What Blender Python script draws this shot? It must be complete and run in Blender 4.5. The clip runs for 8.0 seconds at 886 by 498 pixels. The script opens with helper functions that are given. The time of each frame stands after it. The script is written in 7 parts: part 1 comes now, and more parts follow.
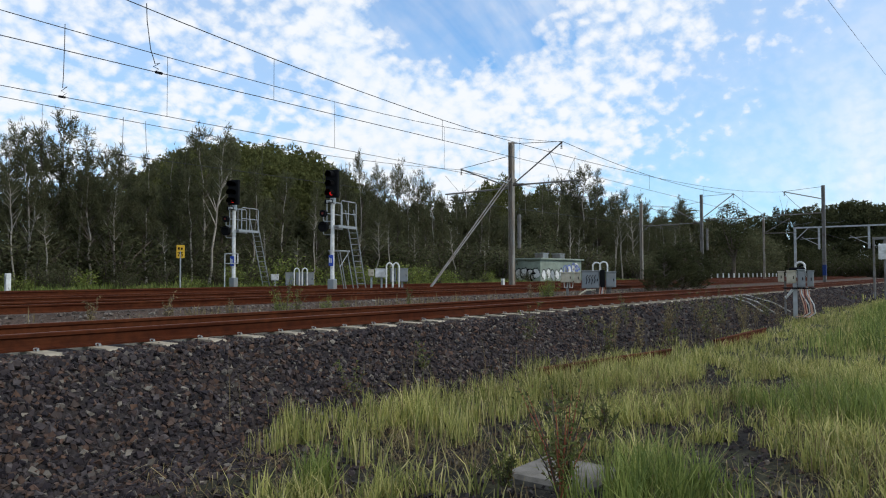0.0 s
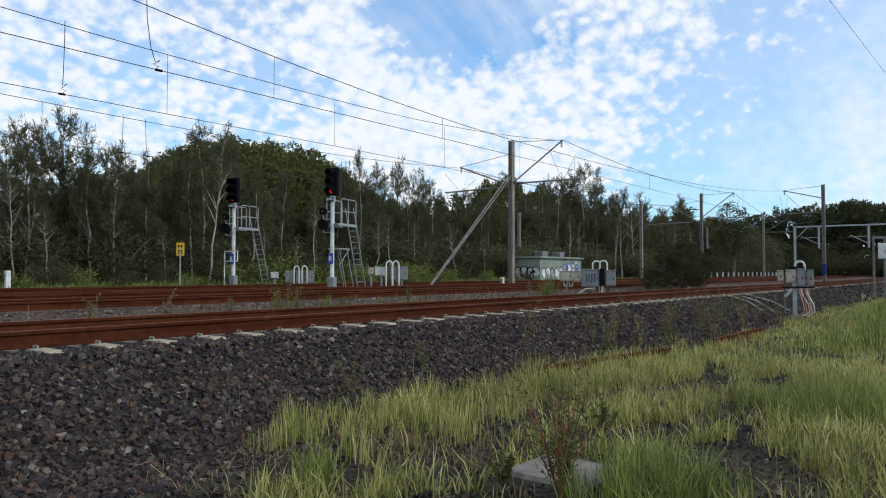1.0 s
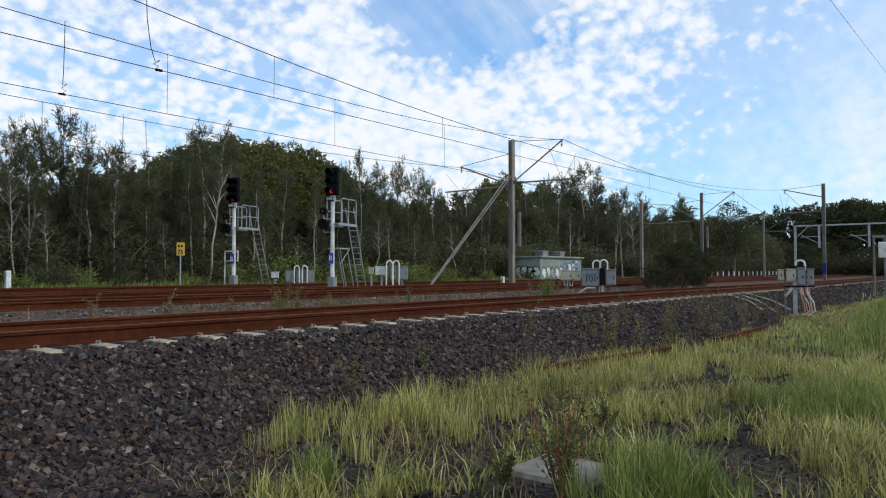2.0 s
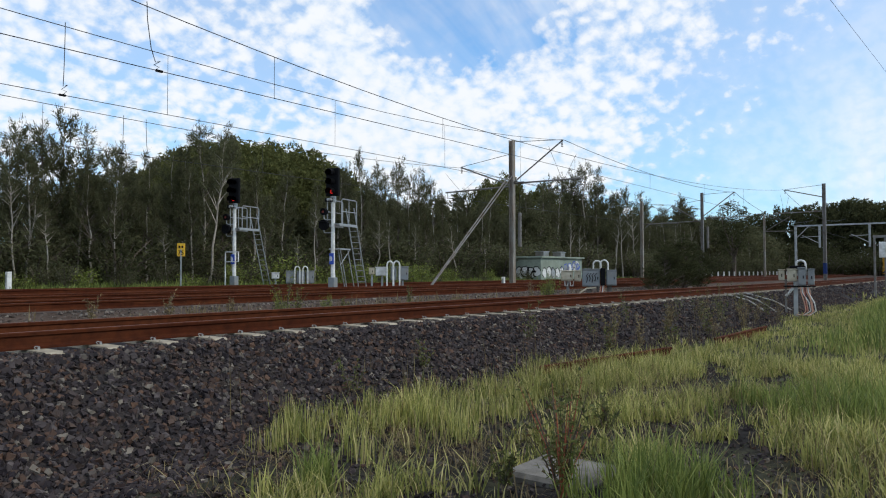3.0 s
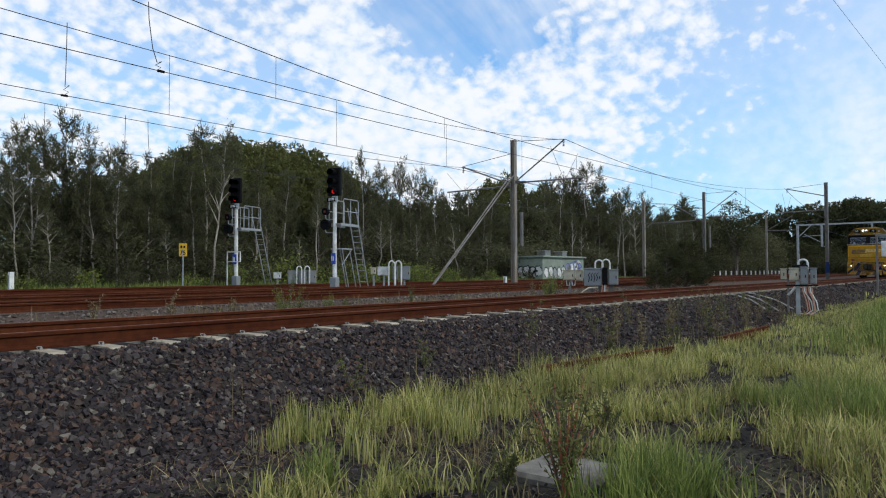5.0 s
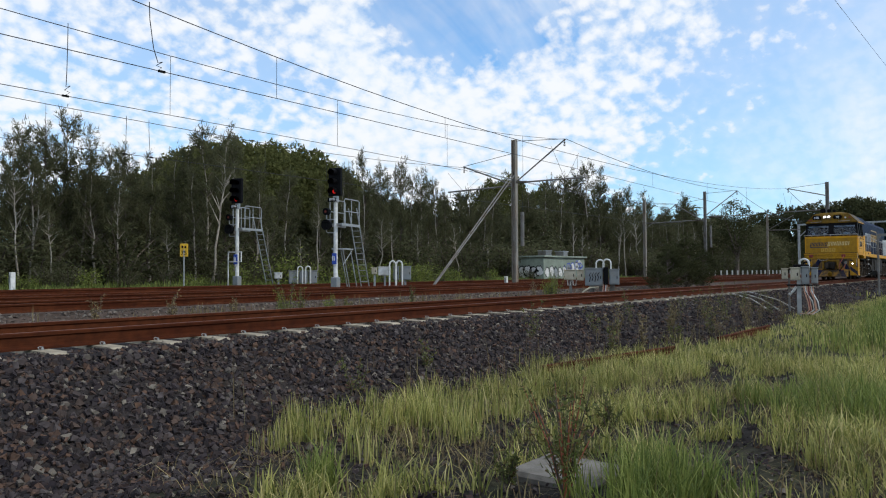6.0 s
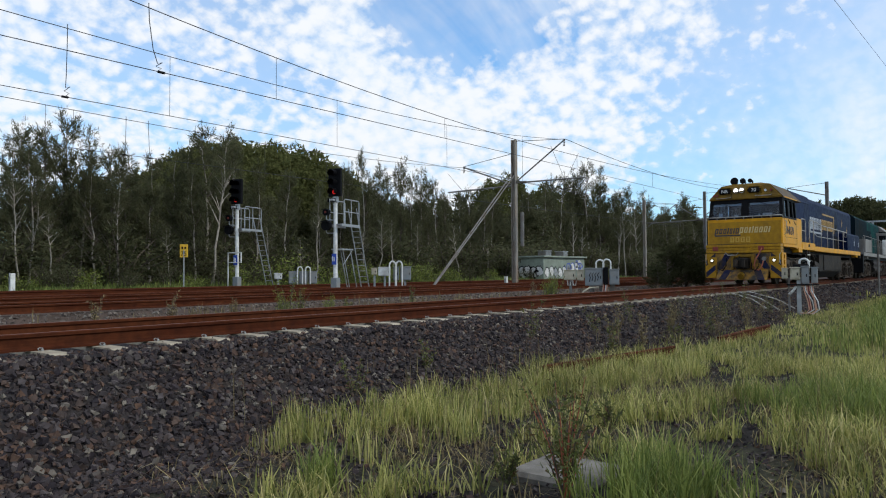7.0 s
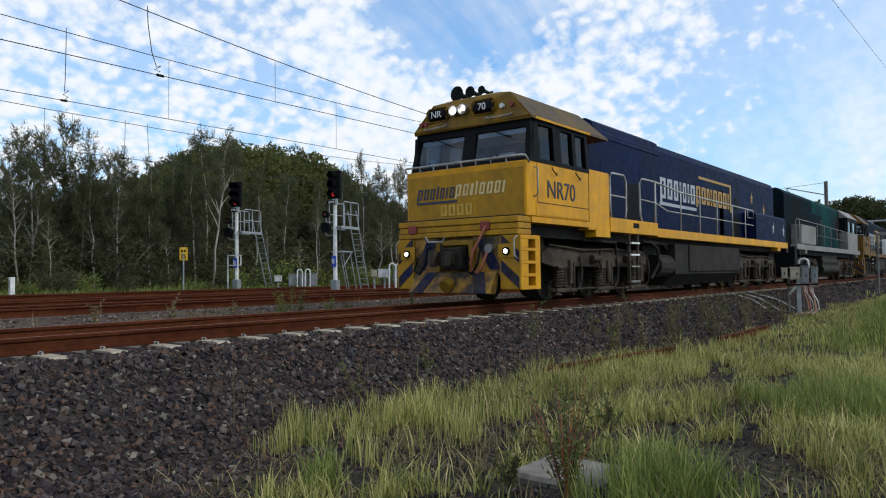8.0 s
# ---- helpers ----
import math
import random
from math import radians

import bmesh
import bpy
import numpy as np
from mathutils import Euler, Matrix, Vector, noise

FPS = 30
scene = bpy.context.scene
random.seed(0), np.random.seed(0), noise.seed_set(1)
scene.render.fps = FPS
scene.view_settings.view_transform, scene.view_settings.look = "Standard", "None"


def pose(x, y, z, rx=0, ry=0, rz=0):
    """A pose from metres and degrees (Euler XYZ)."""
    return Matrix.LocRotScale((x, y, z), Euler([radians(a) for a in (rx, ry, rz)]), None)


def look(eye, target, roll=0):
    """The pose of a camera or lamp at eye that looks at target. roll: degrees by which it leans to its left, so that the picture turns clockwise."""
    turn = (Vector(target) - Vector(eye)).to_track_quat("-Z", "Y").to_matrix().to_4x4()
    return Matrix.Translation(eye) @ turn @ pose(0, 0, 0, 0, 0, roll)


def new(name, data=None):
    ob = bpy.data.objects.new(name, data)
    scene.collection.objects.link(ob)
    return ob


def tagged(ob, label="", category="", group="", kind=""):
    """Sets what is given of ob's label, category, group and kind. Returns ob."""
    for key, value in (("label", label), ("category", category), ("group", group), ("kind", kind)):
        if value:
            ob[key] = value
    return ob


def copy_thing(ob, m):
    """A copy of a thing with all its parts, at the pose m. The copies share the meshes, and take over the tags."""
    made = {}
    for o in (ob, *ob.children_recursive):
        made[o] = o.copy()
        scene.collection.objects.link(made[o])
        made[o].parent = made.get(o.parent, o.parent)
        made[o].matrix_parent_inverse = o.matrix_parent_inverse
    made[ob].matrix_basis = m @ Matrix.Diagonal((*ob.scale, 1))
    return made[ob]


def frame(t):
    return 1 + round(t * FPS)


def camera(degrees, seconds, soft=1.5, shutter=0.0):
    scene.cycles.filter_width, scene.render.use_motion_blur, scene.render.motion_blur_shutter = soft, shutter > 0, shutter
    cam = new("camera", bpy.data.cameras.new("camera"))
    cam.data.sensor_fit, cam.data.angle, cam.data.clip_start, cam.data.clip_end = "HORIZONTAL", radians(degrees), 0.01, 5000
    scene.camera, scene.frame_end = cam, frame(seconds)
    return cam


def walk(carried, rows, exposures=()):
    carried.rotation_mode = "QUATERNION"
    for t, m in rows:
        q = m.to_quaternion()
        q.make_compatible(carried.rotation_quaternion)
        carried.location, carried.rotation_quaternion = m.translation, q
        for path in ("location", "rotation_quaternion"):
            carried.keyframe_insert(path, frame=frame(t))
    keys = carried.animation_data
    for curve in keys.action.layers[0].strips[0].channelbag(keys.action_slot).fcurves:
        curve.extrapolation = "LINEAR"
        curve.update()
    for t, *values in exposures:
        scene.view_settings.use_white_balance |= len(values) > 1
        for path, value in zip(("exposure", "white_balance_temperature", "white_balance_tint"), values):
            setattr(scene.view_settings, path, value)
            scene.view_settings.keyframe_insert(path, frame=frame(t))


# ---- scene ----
EYE = (0.0, 0.0, 0.594)


def aim(yaw, pitch, roll):
    """A pose at EYE: yaw from the line of the track, pitch up, roll to the left, in degrees."""
    a, b = radians(yaw), radians(pitch)
    way = Vector((math.cos(a) * math.cos(b), math.sin(a) * math.cos(b), math.sin(b)))
    return look(EYE, Vector(EYE) + way, roll)


cam = camera(63.21, 8.0, soft=1.1)
walk(cam, [
    (0.0, aim(37.787, 1.974, -0.063)),
    (0.5, aim(37.776, 1.896, 0.049)),
    (1.0, aim(37.772, 1.836, 0.076)),
    (1.5, aim(37.778, 1.800, 0.053)),
    (3.0, aim(37.827, 1.836, -0.072)),
    (3.5, aim(37.836, 1.838, -0.083)),
    (4.0, aim(37.853, 1.836, -0.075)),
    (4.5, aim(37.909, 1.820, -0.115)),
    (6.0, aim(38.037, 1.802, -0.209)),
    (6.5, aim(38.044, 1.811, -0.262)),
    (7.0, aim(38.026, 1.826, -0.309)),
    (7.5, aim(38.013, 1.870, -0.379)),
    (8.0, aim(38.000, 1.959, -0.606)),
])

# ---- world and light ----
SUN_AZ, SUN_EL = -68.0, 40.0       # degrees: azimuth from +x towards +y, height
world = bpy.data.worlds.new("sky")
scene.world = world
world.use_nodes = True
wn, wl = world.node_tree.nodes, world.node_tree.links
wn.clear()


def wnode(kind, **kw):
    n = wn.new(kind)
    for k, v in kw.items():
        if k in n.inputs:
            n.inputs[k].default_value = v
    return n


def wmath(op, a, b=None, clamp=False):
    n = wn.new("ShaderNodeMath")
    n.operation, n.use_clamp = op, clamp
    for i, s in enumerate((a, b)):
        if s is None:
            continue
        if isinstance(s, (int, float)):
            n.inputs[i].default_value = s
        else:
            wl.new(s, n.inputs[i])
    return n.outputs[0]


def wmix(f, a, b):
    n = wn.new("ShaderNodeMix")
    n.data_type = "RGBA"
    for sock, s in ((n.inputs[0], f), (n.inputs[6], a), (n.inputs[7], b)):
        if isinstance(s, (int, float, tuple)):
            sock.default_value = s
        else:
            wl.new(s, sock)
    return n.outputs[2]


def wramp(s, lo, hi):
    n = wn.new("ShaderNodeMapRange")
    n.interpolation_type = "SMOOTHSTEP"
    wl.new(s, n.inputs[0])
    n.inputs[1].default_value, n.inputs[2].default_value = lo, hi
    return n.outputs[0]


sky = wn.new("ShaderNodeTexSky")
sky.sky_type, sky.sun_disc = "NISHITA", False
sky.sun_elevation, sky.sun_rotation = radians(SUN_EL), radians(90 - SUN_AZ)
sky.air_density, sky.dust_density, sky.ozone_density = 1.0, 0.6, 1.5
coord = wn.new("ShaderNodeTexCoord")
sep = wn.new("ShaderNodeSeparateXYZ")
wl.new(coord.outputs["Generated"], sep.inputs[0])
height = wmath("MAXIMUM", sep.outputs[2], 0.02)
# the cloud sheet lies flat above: the sky's direction meets it at (x/z, y/z)
sheet = wn.new("ShaderNodeCombineXYZ")
soft_h = wmath("ADD", height, 0.62)
wl.new(wmath("DIVIDE", sep.outputs[0], soft_h), sheet.inputs[0])
wl.new(wmath("DIVIDE", sep.outputs[1], soft_h), sheet.inputs[1])


def wnoise(scale, detail, rough, distort=0.0, offset=0.0, stretch=(1, 1, 1), turn=0.0, colour=False):
    m = wn.new("ShaderNodeMapping")
    m.inputs["Location"].default_value = (offset, offset * 0.7, offset * 0.3)
    m.inputs["Rotation"].default_value = (0, 0, radians(turn))
    m.inputs["Scale"].default_value = stretch
    wl.new(sheet.outputs[0], m.inputs[0])
    n = wn.new("ShaderNodeTexNoise")
    n.inputs["Scale"].default_value, n.inputs["Detail"].default_value = scale, detail
    n.inputs["Roughness"].default_value, n.inputs["Distortion"].default_value = rough, distort
    wl.new(m.outputs[0], n.inputs["Vector"])
    return n.outputs[1 if colour else 0]


cells = wn.new("ShaderNodeTexVoronoi")
cells.feature, cells.inputs["Scale"].default_value, cells.inputs["Smoothness"].default_value = "SMOOTH_F1", 46.0, 0.6
warp = wn.new("ShaderNodeVectorMath")
warp.operation = "ADD"
wl.new(sheet.outputs[0], warp.inputs[0])
ripple = wn.new("ShaderNodeVectorMath")
ripple.operation, ripple.inputs["Scale"].default_value = "SCALE", 0.028
wl.new(wnoise(22.0, 3.0, 0.6, 0.0, 1.0, colour=True), ripple.inputs[0])
wl.new(ripple.outputs[0], warp.inputs[1])
wl.new(warp.outputs[0], cells.inputs["Vector"])
rounds = wmath("SUBTRACT", 1.0, cells.outputs["Distance"])
puffs = wmath("ADD", wmath("MULTIPLY", wnoise(36.0, 4.0, 0.55, 0.15, 3.0), 0.66), wmath("MULTIPLY", rounds, 0.32))   # the small flock clouds
crumbs = wnoise(105.0, 3.0, 0.55, 0.2, 5.0)                     # their broken edges
banks = wnoise(4.2, 3.0, 0.55, 0.4, 8.4, (1, 1.5, 1), 24)       # where they gather
veil = wnoise(3.2, 5.0, 0.6, 0.8, 2.0, (0.40, 1.7, 1), 30)      # thin streaks


def toward(az, el, lo, hi):
    """How near the sky's direction comes to a bearing, from 0 at cos lo to 1 at cos hi."""
    n = wn.new("ShaderNodeVectorMath")
    n.operation = "DOT_PRODUCT"
    wl.new(coord.outputs["Generated"], n.inputs[0])
    a, e = radians(az), radians(el)
    n.inputs[1].default_value = (math.cos(a) * math.cos(e), math.sin(a) * math.cos(e), math.sin(e))
    return wramp(n.outputs["Value"], math.cos(radians(lo)), math.cos(radians(hi)))


thin = wmath("ADD", wmath("MULTIPLY", toward(37, 21.5, 8.0, 2), 0.34), wmath("MULTIPLY", toward(31, 20, 6, 1), 0.16))
bright = wmath("MULTIPLY", toward(36, 12, 15, 4), 0.10)            # the thick white bank
smooth_side = toward(2, 2, 25, 10)                                # fewer puffs that way, more veil
flock = wmath("ADD", wmath("ADD", wmath("MULTIPLY", banks, 0.46), wmath("MULTIPLY", puffs, 0.70)), wmath("MULTIPLY", crumbs, 0.10))
flock = wmath("SUBTRACT", wmath("SUBTRACT", flock, thin), wmath("MULTIPLY", smooth_side, 0.24))
flock = wramp(wmath("ADD", flock, bright), 0.36, 0.76)
haze = wmath("MAXIMUM", wmath("SUBTRACT", 0.46, wmath("MULTIPLY", thin, 1.9)), 0.0)   # milky air between the puffs
veil = wmath("MULTIPLY", wramp(veil, 0.3, 0.75), 0.66)
cover = wmath("MAXIMUM", wmath("MAXIMUM", flock, haze), veil)
cover = wmath("MAXIMUM", cover, wmath("MULTIPLY", smooth_side, wmath("ADD", wmath("MULTIPLY", veil, 0.7), 0.48)))
low = wramp(sep.outputs[2], 0.22, 0.02)                         # paler towards the horizon
cover = wmath("MAXIMUM", cover, wmath("MULTIPLY", low, 0.45))
skylight = wn.new("ShaderNodeMix")
skylight.data_type, skylight.blend_type = "RGBA", "MULTIPLY"
skylight.inputs[0].default_value = 1.0
wl.new(sky.outputs[0], skylight.inputs[6])
skylight.inputs[7].default_value = (0.50, 1.42, 2.02, 1)
shade = wmix(wramp(puffs, 0.35, 0.62), (7.5, 8.5, 9.7, 1), (8.9, 9.25, 9.7, 1))
mixed = wmix(cover, skylight.outputs[2], shade)
back = wn.new("ShaderNodeBackground")
wl.new(mixed, back.inputs[0])
back.inputs[1].default_value = 0.1
wout = wn.new("ShaderNodeOutputWorld")
wl.new(back.outputs[0], wout.inputs[0])

sun = new("sun", bpy.data.lights.new("sun", "SUN"))
sun.data.energy, sun.data.angle, sun.data.color = 1.5, radians(11), (1.0, 0.94, 0.82)
sun.matrix_world = look((0, 0, 0), (-math.cos(radians(SUN_AZ)) * math.cos(radians(SUN_EL)),
                                    -math.sin(radians(SUN_AZ)) * math.cos(radians(SUN_EL)), -math.sin(radians(SUN_EL))))
scene.view_settings.exposure = 0.06

# ---- materials ----


def material(name, base, rough=0.7, metal=0.0, vary=0.25, scale=6.0, bump=0.2, bump_scale=40.0, second=None, amount=0.5,
             second_scale=1.5, island=0.0, piece=0.0, spec=0.5, streak=None, sharp=0.12, dist=0.01):
    """A surface with grain, two scales of variation and fine relief; second is the colour of its stains."""
    m = bpy.data.materials.new(name)
    m.use_nodes = True
    nt = m.node_tree
    n, l = nt.nodes, nt.links
    b = n["Principled BSDF"]
    b.inputs["Roughness"].default_value, b.inputs["Metallic"].default_value = rough, metal
    b.inputs["Specular IOR Level"].default_value = spec
    co = n.new("ShaderNodeTexCoord")

    def tex(sc, det, ro=0.6, stretch=None):
        t = n.new("ShaderNodeTexNoise")
        t.inputs["Scale"].default_value, t.inputs["Detail"].default_value, t.inputs["Roughness"].default_value = sc, det, ro
        if stretch:
            mp = n.new("ShaderNodeMapping")
            mp.inputs["Scale"].default_value = stretch
            l.new(co.outputs["Object"], mp.inputs[0])
            l.new(mp.outputs[0], t.inputs["Vector"])
        else:
            l.new(co.outputs["Object"], t.inputs["Vector"])
        return t.outputs[0]

    def mix(f, a, c, mode="MIX"):
        x = n.new("ShaderNodeMix")
        x.data_type, x.blend_type = "RGBA", mode
        for sock, s in ((x.inputs[0], f), (x.inputs[6], a), (x.inputs[7], c)):
            if isinstance(s, (int, float, tuple)):
                sock.default_value = s
            else:
                l.new(s, sock)
        return x.outputs[2]

    def rng(s, a, c, lo, hi):
        r = n.new("ShaderNodeMapRange")
        l.new(s, r.inputs[0])
        for i, val in enumerate((a, c, lo, hi)):
            r.inputs[i + 1].default_value = val
        return r.outputs[0]

    col = (*base, 1)
    fine = tex(scale, 5)
    grey = n.new("ShaderNodeCombineColor")
    f = rng(fine, 0.3, 0.7, 1 - vary, 1 + vary)
    for i in range(3):
        l.new(f, grey.inputs[i])
    if second:
        big = tex(second_scale, 6, 0.65, streak)
        col = mix(rng(big, 0.5 - sharp + (0.5 - amount) * 0.3, 0.5 + sharp + (0.5 - amount) * 0.3, 0, 1), col, (*second, 1))
    col = mix(1.0, col, grey.outputs[0], "MULTIPLY")
    if island or piece:
        src = n.new("ShaderNodeNewGeometry").outputs["Random Per Island"] if island else n.new("ShaderNodeObjectInfo").outputs["Random"]
        k = island or piece
        ramp = n.new("ShaderNodeCombineColor")
        v = rng(src, 0, 1, 1 - k, 1 + k)
        for i in range(3):
            l.new(v, ramp.inputs[i])
        col = mix(1.0, col, ramp.outputs[0], "MULTIPLY")
    if isinstance(col, tuple):
        b.inputs["Base Color"].default_value = col
    else:
        l.new(col, b.inputs["Base Color"])
    l.new(rng(fine, 0.3, 0.7, max(0.03, rough - 0.1), min(1, rough + 0.1)), b.inputs["Roughness"])
    if bump:
        bp = n.new("ShaderNodeBump")
        bp.inputs["Strength"].default_value, bp.inputs["Distance"].default_value = bump, dist
        l.new(tex(bump_scale, 4), bp.inputs["Height"])
        l.new(bp.outputs[0], b.inputs["Normal"])
    return m


def hued(name, colours, rough=0.8, trans=0.0, vary=0.2, scale=2.0, spec=0.3):
    """Leaves, grass and stones: each island takes its own colour from the row of colours."""
    m = bpy.data.materials.new(name)
    m.use_nodes = True
    n, l = m.node_tree.nodes, m.node_tree.links
    b = n["Principled BSDF"]
    b.inputs["Roughness"].default_value, b.inputs["Specular IOR Level"].default_value = rough, spec
    r = n.new("ShaderNodeValToRGB")
    while len(r.color_ramp.elements) < len(colours):
        r.color_ramp.elements.new(0.5)
    for i, c in enumerate(colours):
        r.color_ramp.elements[i].position = i / max(1, len(colours) - 1)
        r.color_ramp.elements[i].color = (*c, 1)
    l.new(n.new("ShaderNodeNewGeometry").outputs["Random Per Island"], r.inputs[0])
    t = n.new("ShaderNodeTexNoise")
    co = n.new("ShaderNodeTexCoord")
    l.new(co.outputs["Object"], t.inputs["Vector"])
    t.inputs["Scale"].default_value, t.inputs["Detail"].default_value = scale, 4
    k = n.new("ShaderNodeMapRange")
    l.new(t.outputs[0], k.inputs[0])
    for i, val in enumerate((0.3, 0.7, 1 - vary, 1 + vary)):
        k.inputs[i + 1].default_value = val
    x = n.new("ShaderNodeVectorMath")
    x.operation = "SCALE"
    l.new(r.outputs[0], x.inputs[0])
    l.new(k.outputs[0], x.inputs["Scale"])
    l.new(x.outputs[0], b.inputs["Base Color"])
    if trans:
        tr = n.new("ShaderNodeBsdfTranslucent")
        l.new(x.outputs[0], tr.inputs[0])
        ms = n.new("ShaderNodeMixShader")
        ms.inputs[0].default_value = trans
        l.new(b.outputs[0], ms.inputs[1])
        l.new(tr.outputs[0], ms.inputs[2])
        l.new(ms.outputs[0], n["Material Output"].inputs[0])
    return m


def glow(name, colour, power):
    m = bpy.data.materials.new(name)
    m.use_nodes = True
    b = m.node_tree.nodes["Principled BSDF"]
    b.inputs["Base Color"].default_value = (*colour, 1)
    b.inputs["Emission Color"].default_value = (*colour, 1)
    b.inputs["Emission Strength"].default_value = power
    return m


def glass(name, tint, rough=0.05, ior=1.7):
    m = bpy.data.materials.new(name)
    m.use_nodes = True
    n, l = m.node_tree.nodes, m.node_tree.links
    b = n["Principled BSDF"]
    b.inputs["Base Color"].default_value = (*tint, 1)
    b.inputs["Roughness"].default_value = rough
    b.inputs["Transmission Weight"].default_value = 1.0
    b.inputs["IOR"].default_value = ior
    return m


